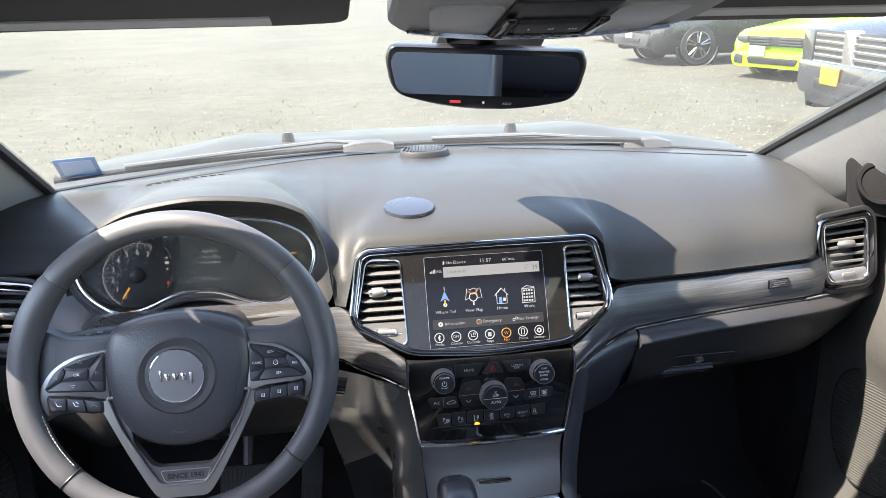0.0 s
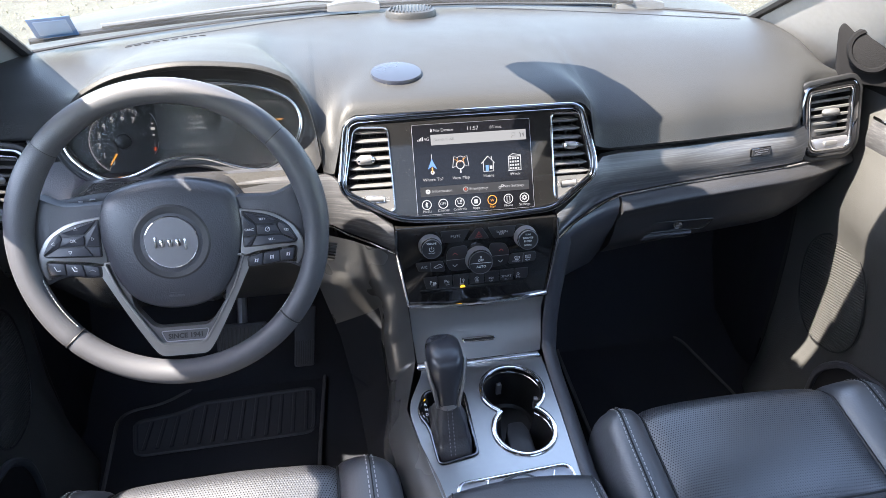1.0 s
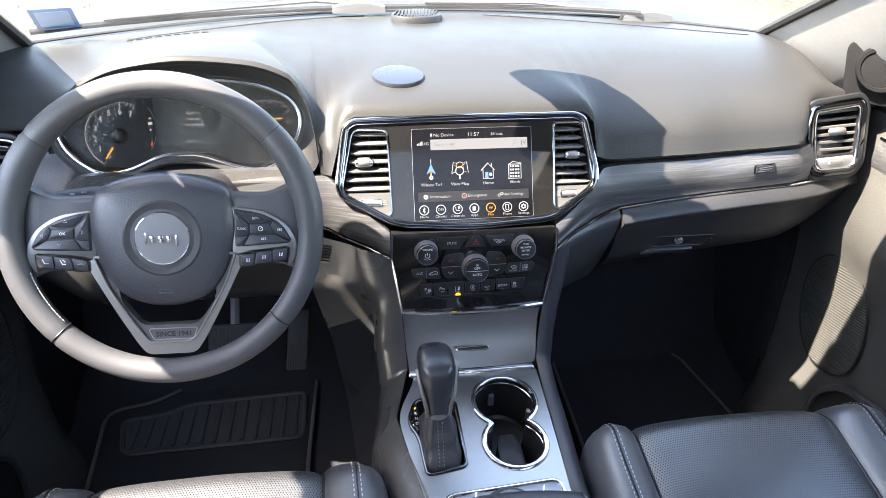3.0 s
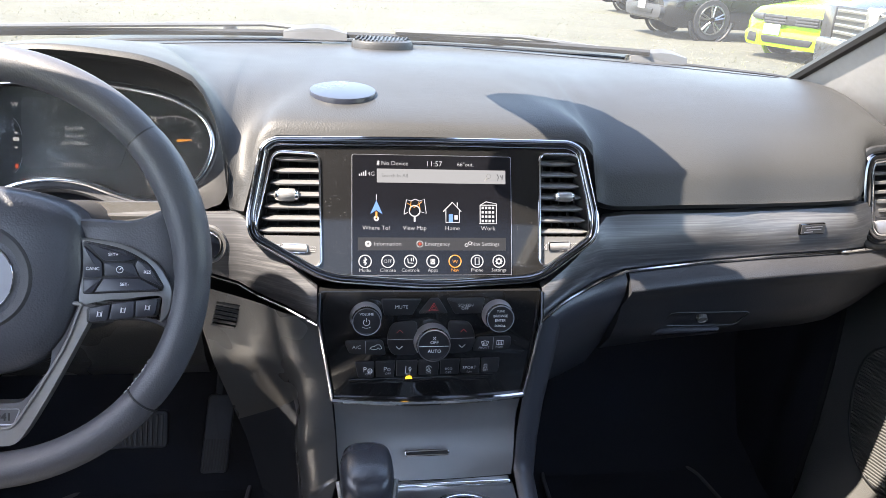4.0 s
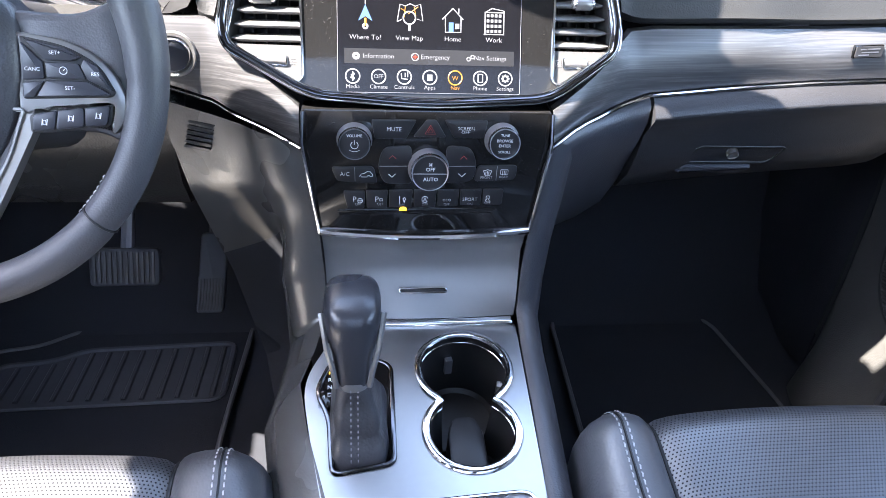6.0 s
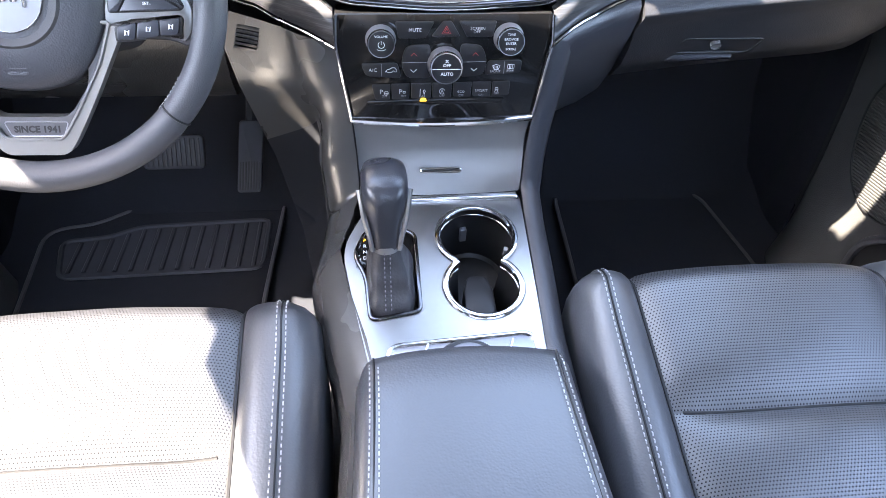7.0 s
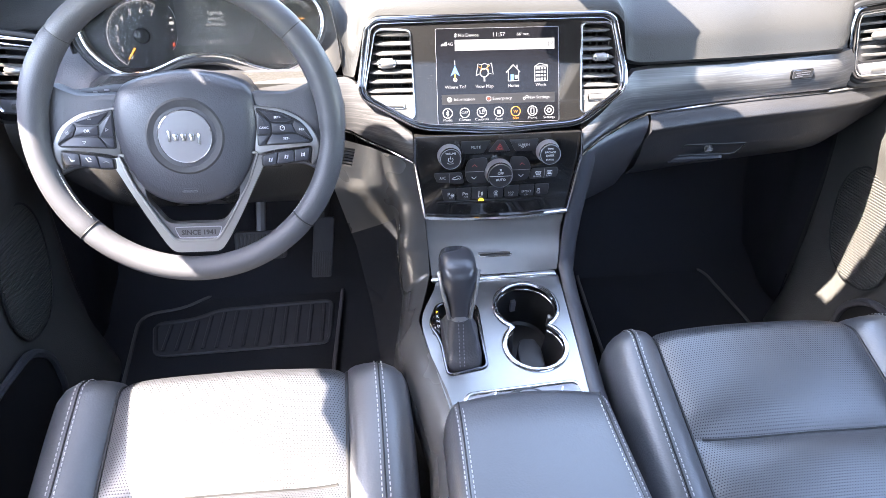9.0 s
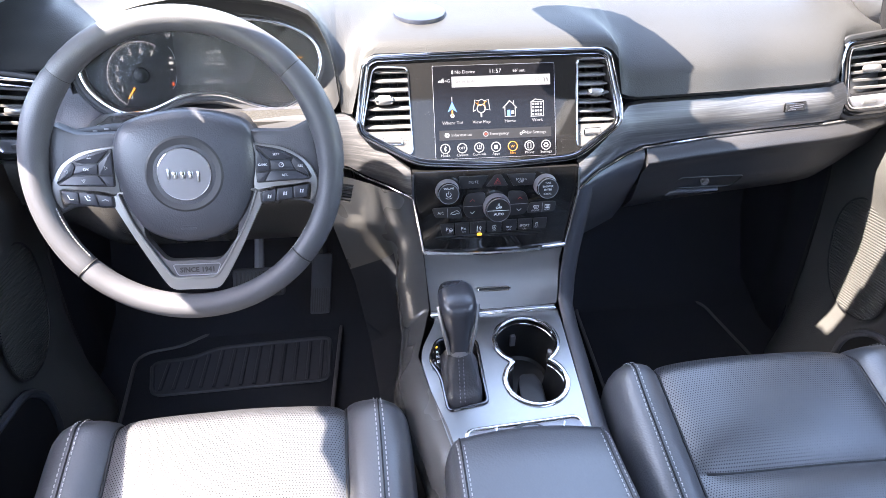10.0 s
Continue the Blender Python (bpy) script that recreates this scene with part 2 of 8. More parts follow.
def pane(name, color, gloss=1.0, rough=0.0, film=0.0, scratch_glare=False):
    """A thin pane: tinted see-through with a mirror film by the angle and a film of dust and glare haze."""
    mat, nt, b = base_material(name)
    nt.nodes.remove(b)
    out = nt.nodes["Material Output"]
    tr, gl, mx = nt.nodes.new("ShaderNodeBsdfTransparent"), nt.nodes.new("ShaderNodeBsdfGlossy"), nt.nodes.new("ShaderNodeMixShader")
    fr = nt.nodes.new("ShaderNodeFresnel")
    fr.inputs["IOR"].default_value = 1.45
    k = nt.nodes.new("ShaderNodeMath")
    k.operation = "MULTIPLY"
    k.inputs[1].default_value = gloss
    nt.links.new(fr.outputs["Fac"], k.inputs[0])
    tr.inputs["Color"].default_value = (*color, 1)
    gl.inputs["Roughness"].default_value = rough
    nt.links.new(k.outputs[0], mx.inputs["Fac"])
    nt.links.new(tr.outputs[0], mx.inputs[1])
    nt.links.new(gl.outputs[0], mx.inputs[2])
    last = mx.outputs[0]
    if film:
        du, m2 = nt.nodes.new("ShaderNodeBsdfDiffuse" if scratch_glare else "ShaderNodeBsdfTranslucent"), nt.nodes.new("ShaderNodeMixShader")
        du.inputs["Color"].default_value = (0.78, 0.76, 0.68, 1) if scratch_glare else (0.78, 0.78, 0.76, 1)
        wipe = noise_node(nt, 90.0, 4.0, 0.7, stretch=(1.6, 1.0, 0.25)) if scratch_glare else noise_node(nt, 5.0, 4.0, 0.6)
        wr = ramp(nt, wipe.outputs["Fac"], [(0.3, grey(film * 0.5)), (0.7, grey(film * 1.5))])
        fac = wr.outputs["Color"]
        if scratch_glare:
            # glare of a reflection painted as haze on the right side, with uneven rim
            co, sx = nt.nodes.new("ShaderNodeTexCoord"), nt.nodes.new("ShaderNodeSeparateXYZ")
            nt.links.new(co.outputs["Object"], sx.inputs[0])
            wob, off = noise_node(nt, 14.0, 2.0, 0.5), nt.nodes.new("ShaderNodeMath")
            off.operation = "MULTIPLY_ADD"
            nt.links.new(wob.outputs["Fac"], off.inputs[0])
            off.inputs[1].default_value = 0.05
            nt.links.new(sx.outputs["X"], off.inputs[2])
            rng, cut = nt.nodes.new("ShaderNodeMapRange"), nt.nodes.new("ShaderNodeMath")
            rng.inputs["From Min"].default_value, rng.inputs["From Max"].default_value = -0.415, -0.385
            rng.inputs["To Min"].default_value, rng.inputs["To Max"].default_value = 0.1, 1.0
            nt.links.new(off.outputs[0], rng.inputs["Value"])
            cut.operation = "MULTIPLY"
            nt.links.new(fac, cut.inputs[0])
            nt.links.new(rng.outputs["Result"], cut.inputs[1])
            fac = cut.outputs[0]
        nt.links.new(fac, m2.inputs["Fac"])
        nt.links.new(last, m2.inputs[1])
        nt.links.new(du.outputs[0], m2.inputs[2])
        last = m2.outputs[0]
    nt.links.new(last, out.inputs["Surface"])
    return mat


def gravel(name):
    mat, nt, b = base_material(name)
    big = noise_node(nt, 0.35, 5.0, 0.6)
    mid = noise_node(nt, 4.0, 4.0, 0.7)
    fine = noise_node(nt, 45.0, 4.0, 0.75)
    a = ramp(nt, mid.outputs["Fac"], [(0.3, (0.056, 0.054, 0.038)), (0.7, (0.092, 0.088, 0.064))])
    g = ramp(nt, big.outputs["Fac"], [(0.42, (0.20, 0.205, 0.10)), (0.58, (1, 1, 1))])
    f = ramp(nt, fine.outputs["Fac"], [(0.35, grey(0.6)), (0.65, grey(1.3))])
    m1, m2 = nt.nodes.new("ShaderNodeMix"), nt.nodes.new("ShaderNodeMix")
    for m in (m1, m2):
        m.data_type, m.blend_type = "RGBA", "MULTIPLY"
    m1.inputs["Factor"].default_value, m2.inputs["Factor"].default_value = 0.22, 1.0
    nt.links.new(a.outputs["Color"], m1.inputs["A"])
    nt.links.new(g.outputs["Color"], m1.inputs["B"])
    nt.links.new(m1.outputs["Result"], m2.inputs["A"])
    nt.links.new(f.outputs["Color"], m2.inputs["B"])
    nt.links.new(m2.outputs["Result"], b.inputs["Base Color"])
    b.inputs["Roughness"].default_value = 0.95
    bump = nt.nodes.new("ShaderNodeBump")
    bump.inputs["Strength"].default_value, bump.inputs["Distance"].default_value = 0.8, 0.02
    nt.links.new(fine.outputs["Fac"], bump.inputs["Height"])
    nt.links.new(bump.outputs["Normal"], b.inputs["Normal"])
    return mat


SOFT = surface("soft_dash_vinyl", (0.027, 0.0273, 0.0278), 0.5, spec=0.3, grain=0.4, grain_scale=640, cells=True, spread=0.07)
VINYL = surface("black_vinyl", (0.042, 0.044, 0.053), 0.42, spec=0.6, grain=0.4, grain_scale=640, cells=True, spread=0.1)
DOORSKIN = surface("door_vinyl", (0.06, 0.0592, 0.0575), 0.45, grain=0.4, grain_scale=600, cells=True)
DARK = surface("dark_plastic", (0.03, 0.03, 0.033), 0.55, grain=0.25, grain_scale=900)
BROWN = surface("knee_panel_plastic", (0.042, 0.041, 0.04), 0.28, spec=0.7, grain=0.35, grain_scale=520, cells=True)
LEATHER = surface("black_leather", (0.054, 0.0565, 0.064), 0.42, spec=1.0, coat=0.5, coat_rough=0.36, grain=0.4, grain_scale=420, cells=True, spread=0.1)
RIMSKIN = surface("rim_leather", (0.054, 0.055, 0.063), 0.55, spec=0.6, grain=0.25, grain_scale=700, cells=True, spread=0.08)
SIDE = surface("console_side_vinyl", (0.062, 0.060, 0.058), 0.27, spec=0.8, coat=0.3, coat_rough=0.22, grain=0.12, grain_scale=520, cells=True, spread=0.06, rough_spread=0.04)
KNOB = surface("knob_leather", (0.026, 0.027, 0.033), 0.30, spec=0.6, grain=0.2, grain_scale=700, cells=True, spread=0.08)
GAITER = surface("gaiter_leather", (0.028, 0.028, 0.032), 0.42, spec=0.6, grain=0.5, grain_scale=420, cells=True, spread=0.12)
KICK = surface("kick_panel_plastic", (0.016, 0.017, 0.022), 0.6, spec=0.3, grain=0.4, grain_scale=700, spread=0.15)
GLOVE = surface("glovebox_vinyl", (0.026, 0.0265, 0.030), 0.45, spec=0.4, grain=0.4, grain_scale=640, cells=True, spread=0.1)
PERF = perforated("perforated_leather", (0.038, 0.040, 0.047))
PIANO = surface("piano_black", (0.0092, 0.0091, 0.0094), 0.05, spec=0.5, rough_spread=0.02, dust=0.07, spread=0.25, stain=9.0)
CHROME = surface("chrome", (0.82, 0.82, 0.84), 0.09, 1.0, spread=0.04, rough_spread=0.03)
SATIN = surface("satin_silver", (0.37, 0.365, 0.36), 0.30, 1.0, spread=0.05, rough_spread=0.05)
GRAPHITE = surface("graphite", (0.22, 0.215, 0.215), 0.34, 0.45, spread=0.05, rough_spread=0.05)
DARK_CHROME = surface("black_chrome", (0.13, 0.13, 0.138), 0.09, 1.0, spread=0.04, rough_spread=0.03)
SATIN_DARK = surface("satin_graphite", (0.36, 0.36, 0.39), 0.34, 0.75, spread=0.05, rough_spread=0.05)
SLAT = surface("louvre_plastic", (0.085, 0.085, 0.086), 0.36, spread=0.05)
SILVER = surface("silver_paint", (0.27, 0.267, 0.265), 0.36, 0.7, spread=0.04)
BUTTON = surface("button_black", (0.014, 0.014, 0.016), 0.4, spread=0.06)
KEYCAP = surface("switch_rubber", (0.027, 0.029, 0.038), 0.42, spread=0.06)
WOOD = wood_trim("grey_veneer")
CARPET = surface("black_carpet", (0.014, 0.016, 0.022), 0.95, grain=1.0, grain_scale=1500, spread=0.3, stain=8)
MAT_PILE = surface("mat_pile", (0.013, 0.015, 0.021), 0.95, grain=1.0, grain_scale=1200, spread=0.3, stain=8)
RUBBER = surface("rubber", (0.040, 0.042, 0.050), 0.6, grain=0.2)
STITCH = surface("stitching", (0.42, 0.42, 0.42), 0.7)
STITCH_DIM = surface("dark_stitching", (0.13, 0.13, 0.14), 0.7)
LINER = surface("headliner_cloth", (0.52, 0.52, 0.51), 0.95, grain=0.5, grain_scale=1400)
PILLAR = surface("pillar_cloth", (0.21, 0.21, 0.212), 0.85, grain=0.5, grain_scale=1100)
WHITE_INK = surface("white_ink", (0.85, 0.85, 0.86), 0.6)
DIM_INK = surface("grey_ink", (0.3, 0.3, 0.31), 0.6)
RED_INK = surface("red_ink", (0.42, 0.04, 0.04), 0.5)
MIRROR = surface("mirror_glass", (0.80, 0.81, 0.83), 0.0, 1.0, spread=0.0, rough_spread=0.0)
GLASS = pane("windscreen_glass", (0.69, 0.70, 0.68), 0.15, film=0.018)
LENS = pane("cluster_lens", (0.80, 0.80, 0.80), 0.05, 0.02, film=0.045, scratch_glare=True)
GROUND = gravel("gravel")
PAINT = surface("dusty_grey_paint", (0.036, 0.038, 0.035), 0.55, 0.0, spec=0.25, spread=0.05)
BLACK_TRIM = surface("black_trim", (0.012, 0.012, 0.013), 0.5)
SAIL = surface("matt_black_plastic", (0.008, 0.008, 0.009), 0.8, spec=0.1, grain=0.3)
BLUE_TAG = surface("blue_sticker", (0.10, 0.28, 0.62), 0.5)
SCREEN_GLOW = glow("screen_white", (0.86, 0.90, 1.0), 0.105)
SCREEN_GREY = glow("screen_grey", (0.72, 0.76, 0.84), 0.075)
SCREEN_BACK = glow("screen_black", (0.05, 0.06, 0.10), 0.007, (0.004, 0.004, 0.005), 0.12)
SCREEN_BAR = glow("screen_bar", (0.30, 0.32, 0.38), 0.012, (0.008, 0.008, 0.009))
SCREEN_ORANGE = glow("screen_orange", (1.0, 0.42, 0.06), 0.14)
SCREEN_BLUE = glow("screen_blue", (0.20, 0.42, 0.95), 0.14)
SCREEN_RED = glow("screen_red", (0.9, 0.12, 0.05), 0.1)
DIAL_GLOW = glow("dial_white", (0.9, 0.92, 1.0), 0.075)
TELL_TALE = glow("amber_lamp", (1.0, 0.55, 0.05), 0.22)


# ---- setting: ground, shell of the car, windscreen ----
def grid_sheet(bm, x0, y0, x1, y1, nx, ny, fn):
    return loft(bm, [[Vector((x0 + (x1 - x0) * i / nx, y0 + (y1 - y0) * j / ny, fn(x0 + (x1 - x0) * i / nx, y0 + (y1 - y0) * j / ny))) for i in range(nx + 1)] for j in range(ny + 1)])


bm = bmesh.new()
ring = [0.0, 1.5, 4, 8, 14, 22, 34, 60, 120, 300, 900, 3000]
for a, b in zip(ring, ring[1:]):
    for k in range(48):
        t0, t1 = 2 * math.pi * k / 48, 2 * math.pi * (k + 1) / 48
        quad = [(a, t0), (b, t0), (b, t1), (a, t1)] if a else [(b, t0), (b, t1), (0, 0)]
        bm.faces.new([bm.verts.new((r * math.cos(t), 6 + r * math.sin(t), 0)) for r, t in quad])
bmesh.ops.remove_doubles(bm, verts=bm.verts, dist=0.001)
tagged(part("ground", bm, GROUND), "pale dry gravel lot with thin patches of grass", "ground", kind="structure")


def glass_z(x, y):
    """Height of the windscreen over a place."""
    base = 1.452 - 0.40 * x * x
    return 1.138 + 0.53 * (base - y) - 0.03 * (base - y) ** 2 - 0.004 * (x / 0.6) ** 2


shell = thing("car_body", "grey sport utility vehicle seen from inside, doors shut", "car body", kind="structure")
bm = bmesh.new()
rows = []
for j in range(13):
    s = j / 12
    w0, w1 = 0.66 - 0.055 * s, 0.605 - 0.02 * s
    row = []
    for i in range(25):
        x = -w0 + (w0 + w1) * i / 24
        y = 1.452 - 0.40 * x * x - s * (0.80 - 0.35 * x * x)
        row.append(Vector((x, y, glass_z(x, y))))
    rows.append(row)
loft(bm, rows)
windscreen = part("window_1", bm, GLASS)
tagged(windscreen, "clear raked windscreen over the dashboard", "windscreen", kind="structure")
windscreen.visible_shadow = False
GLASS_ROWS = [[v.copy() for v in r] for r in rows]

# dark band where the glass meets the pillars and the cowl
for name, pts in (("glass_seal", [r[-1] for r in rows]), ("glass_seal", [r[0] for r in rows])):
    bm = bmesh.new()
    tube(bm, [p + Vector((0, 0, -0.004)) for p in pts], 0.009, n=8)
    part(name, bm, BLACK_TRIM, shell)
bm = bmesh.new()
tube(bm, [p + Vector((0, -0.008, 0.002)) for p in rows[0]], 0.0055, n=6)
part("cowl_seal", bm, BLACK_TRIM, shell)

# unseen black band on the glass above the mirror, added to block sun
bm = bmesh.new()
loft(bm, [[Vector((-0.06 + 0.19 * i / 6, y, glass_z(-0.06 + 0.19 * i / 6, y) - 0.005)) for i in range(7)] for y in (0.70, 0.73, 0.76, 0.79, 0.806)])
part("sun_block_band", bm, BLACK_TRIM, shell, "unseen black band on the windscreen, added to block sun")

# pillars beside the windscreen
for sgn in (-1, 1):
    bm = bmesh.new()
    rws = []
    for j in range(15):
        s = j / 14
        i = s * 12
        a = GLASS_ROWS[min(12, int(i))][-1 if sgn > 0 else 0].lerp(GLASS_ROWS[min(12, int(i) + 1)][-1 if sgn > 0 else 0], i - int(i))
        a = a + Vector((-sgn * 0.003, -0.002, -0.002))
        wide = (0.15 if sgn < 0 else 0.125) - (0.06 if sgn < 0 else 0.04) * s
        drop = (0.045 if sgn < 0 else 0.10) - (0.0 if sgn < 0 else 0.05) * s
        rws.append([a, a + Vector((sgn * wide * 0.05, -0.010, -drop * 0.10)), a + Vector((sgn * wide * 0.32, -0.07, -drop * 0.42)), a + Vector((sgn * wide * 0.55, -0.105, -drop * 0.72)),
                    a + Vector((sgn * wide * 0.80, -0.125, -drop)), a + Vector((sgn * wide, -0.11, -drop * 1.15)), a + Vector((sgn * (wide + 0.03), -0.06, -drop * 1.1)), a + Vector((sgn * (wide + 0.02), 0.02, -drop * 0.6))])
    rws.insert(0, [p + Vector((0.0, 0.01, -0.12)) for p in rws[0]])
    loft(bm, rws, closed=True, caps=True)
    part("pillar", bm, PILLAR, shell, "grey cloth-covered windscreen pillar")

# roof, rails, sides and back of the shell
def roof_z(x, y):
    return 1.47 + 0.045 * (1 - (x / 0.7) ** 2) - 0.05 * step(-1.6, -2.4, y) - 0.02 * step(0.45, 0.70, y)


bm = bmesh.new()
for x0, x1, y0, y1 in ((-0.70, 0.70, 0.70, 0.08), (-0.70, -0.40, 0.08, -1.45), (0.40, 0.70, 0.08, -1.45), (-0.70, 0.70, -1.45, -2.40)):
    nx, ny = max(4, round((x1 - x0) / 0.09)), max(3, round((y0 - y1) / 0.15))
    low = [[Vector((x0 + (x1 - x0) * i / nx, y0 + (y1 - y0) * j / ny, 0)) for i in range(nx + 1)] for j in range(ny + 1)]
    for h in (0.0, 0.05):
        loft(bm, [[Vector((p.x, p.y, roof_z(p.x, p.y) + h)) for p in r] for r in low])
    for r in (low[0], low[-1], [q[0] for q in low], [q[-1] for q in low]):
        loft(bm, [[Vector((p.x, p.y, roof_z(p.x, p.y) + h)) for p in r] for h in (0.0, 0.05)])
tagged(part("ceiling", bm, LINER), "pale grey cloth headliner, opened behind the front seats for added sky light", "ceiling", kind="structure")
# unseen pane over an opening added to raise the sky light on the seats
bm = bmesh.new()
loft(bm, [[Vector((-0.40 + 0.8 * i / 8, 0.08 - 1.53 * j / 8, roof_z(-0.40 + 0.8 * i / 8, 0.08 - 1.53 * j / 8) + 0.03)) for i in range(9)] for j in range(9)])
sky_fill_glass = part("sky_fill_window", bm, pane("sky_fill_glass", (0.62, 0.63, 0.63), 0.5))
tagged(sky_fill_glass, "unseen glass roof panel added to let in sky light", "roof window", kind="structure")
TINTED = pane("privacy_glass", (0.16, 0.165, 0.17), 0.6)
for sgn in (-1, 1):
    bm = bmesh.new()
    loft(bm, [[Vector((sgn * x, y, z)) for y in (-0.02, -1.0, -2.2)] for x, z in ((0.745, 0.93), (0.72, 1.15), (0.67, 1.41))])
    part("side_window", bm, TINTED, shell, "dark privacy glass")
    # corner panel added out of view; its outline keeps stray sun off the floor
    bm = bmesh.new()
    m = frame_of((sgn * 0.745, 0, 0), (0, 0, 1), (0, sgn, 0))
    slab(bm, rounded([(sgn * y, z) for y, z in (((0.77, 0.95), (1.32, 0.95), (1.32, 1.09), (0.97, 1.10), (0.935, 1.17), (0.78, 1.17)) if sgn > 0 else ((0.83, 0.93), (1.32, 0.93), (1.32, 1.06), (1.05, 1.06), (0.965, 1.075), (0.91, 1.12), (0.85, 1.12)))], 0.01), m, 0.02, 0.0)
    part("corner_sun_block", bm, BLACK_TRIM, shell)
bm = bmesh.new()
loft(bm, [[Vector((x, y, z)) for x in (-0.7, 0.0, 0.7)] for y, z in ((-2.42, 1.04), (-2.36, 1.42))])
part("rear_window", bm, TINTED, shell, "dark privacy glass")
for sgn in (-1, 1):
    bm = bmesh.new()
    rail = [Vector((sgn * 0.59, 0.72, 1.40)), Vector((sgn * 0.645, 0.50, 1.375)), Vector((sgn * 0.598, 0.355, 1.375)), Vector((sgn * 0.618, 0.1, 1.38)), Vector((sgn * 0.64, -0.2, 1.40)), Vector((sgn * 0.665, -0.7, 1.43)), Vector((sgn * 0.65, -1.6, 1.42)), Vector((sgn * 0.62, -2.4, 1.38))]
    tube(bm, rail, 0.062, n=10)
    part("roof_rail", bm, LINER, shell)
    bm = bmesh.new()
    loft(bm, [[p + Vector((0, 0, 0.03)) for p in rail], [Vector((sgn * 0.70, p.y, 1.50)) for p in rail], [Vector((sgn * 0.66, p.y, 1.54)) for p in rail]])
    part("roof_side", bm, PAINT, shell)
    for y0, y1 in ((0.02, 0.0), (-0.95, -0.98), (-2.0, -2.2)):
        bm = bmesh.new()
        tube(bm, [Vector((sgn * 0.74, y0 + 0.03, 0.95)), Vector((sgn * 0.70, y0, 1.2)), Vector((sgn * 0.665, y1, 1.44))], 0.06, n=8)
        part("side_pillar", bm, PILLAR, shell)
    bm = bmesh.new()
    box(bm, sgn * 0.79 - 0.02, -2.4, 0.30, sgn * 0.79 + 0.02, 1.35, 0.93)
    part("side_panel", bm, PAINT, shell)
bm = bmesh.new()
box(bm, -0.78, -2.46, 0.35, 0.78, -2.40, 1.05)
part("tailgate", bm, DARK, shell)
bm = bmesh.new()
box(bm, -0.78, 1.45, 0.30, 0.78, 1.50, 1.085)
part("bulkhead", bm, DARK, shell)

# upper frame of each front door, running down along the pillar
for sgn in (-1, 1):
    bm = bmesh.new()
    tube(bm, [Vector((sgn * (0.735 - 0.035 * k), 1.06 - 0.76 * k, (1.107 if sgn > 0 else 1.130) + 0.425 * k)) for k in [q / 8 for q in range(9)]], 0.034 if sgn > 0 else 0.026, n=10)
    part("door_frame", bm, BLACK_TRIM, shell)

# floor with footwells
bm = bmesh.new()
rws = []
for x in [-0.77 + 1.54 * i / 28 for i in range(29)]:
    hump = 0.17 * step(0.17, 0.10, abs(x))
    rws.append([Vector((x, y, z + hump * step(1.6, 1.3, y))) for y, z in ((-2.4, 0.46), (-1.0, 0.44), (-0.9, 0.40), (0.3, 0.385), (1.02, 0.395), (1.26, 0.398), (1.34, 0.44), (1.40, 0.58), (1.43, 0.78), (1.45, 1.0))])
loft(bm, rws)
tagged(part("floor", bm, CARPET), "black carpeted car floor and footwells", "floor", kind="structure")

# ---- dashboard ----
dash = thing("dashboard", "dark grey soft-touch dashboard with veneer and chrome lines", "dashboard")
EDGE = [(-0.74, 1.10, 1.05), (-0.63, 1.055, 1.078), (-0.585, 1.03, 1.085), (-0.555, 1.0, 1.105), (-0.51, 0.985, 1.155), (-0.45, 0.98, 1.18), (-0.378, 0.978, 1.189), (-0.30, 0.978, 1.183),
        (-0.243, 0.978, 1.163), (-0.222, 0.972, 1.128), (-0.214, 0.962, 1.092), (-0.208, 0.946, 1.042), (-0.194, 0.944, 1.038), (-0.178, 0.957, 1.100), (-0.160, 0.964, 1.114), (0.160, 0.964, 1.114),
        (0.176, 0.957, 1.100), (0.186, 0.953, 1.050), (0.21, 0.953, 1.0445), (0.315, 0.956, 1.0465), (0.415, 0.976, 1.0425), (0.53, 0.986, 1.046), (0.562, 1.03, 1.085), (0.60, 1.05, 1.092),
        (0.64, 1.056, 1.088), (0.70, 1.085, 1.062), (0.75, 1.11, 1.05)]


def smooth_line(keys, x):
    """A curve through rows of (x, value, ...) that does not overshoot them."""
    n = len(keys)
    i = max(0, min(n - 2, sum(1 for k in keys if k[0] <= x) - 1))
    h = keys[i + 1][0] - keys[i][0]
    t = min(1.0, max(0.0, (x - keys[i][0]) / h))
    out = []
    for c in range(1, len(keys[0])):
        def slope(j):
            return (keys[j + 1][c] - keys[j][c]) / (keys[j + 1][0] - keys[j][0])

        def tangent(j):
            if j == 0 or j == n - 1:
                return slope(min(j, n - 2))
            a, b = slope(j - 1), slope(j)
            return 0.0 if a * b <= 0 else 2 * a * b / (a + b)
        p, q, m0, m1 = keys[i][c], keys[i + 1][c], tangent(i) * h, tangent(i + 1) * h
        out.append((2 * t ** 3 - 3 * t * t + 1) * p + (t ** 3 - 2 * t * t + t) * m0 + (3 * t * t - 2 * t ** 3) * q + (t ** 3 - t * t) * m1)
    return out


def dash_front(x):
    return 1.445 - 0.40 * x * x, 1.150 - 0.012 * (x / 0.6) ** 2


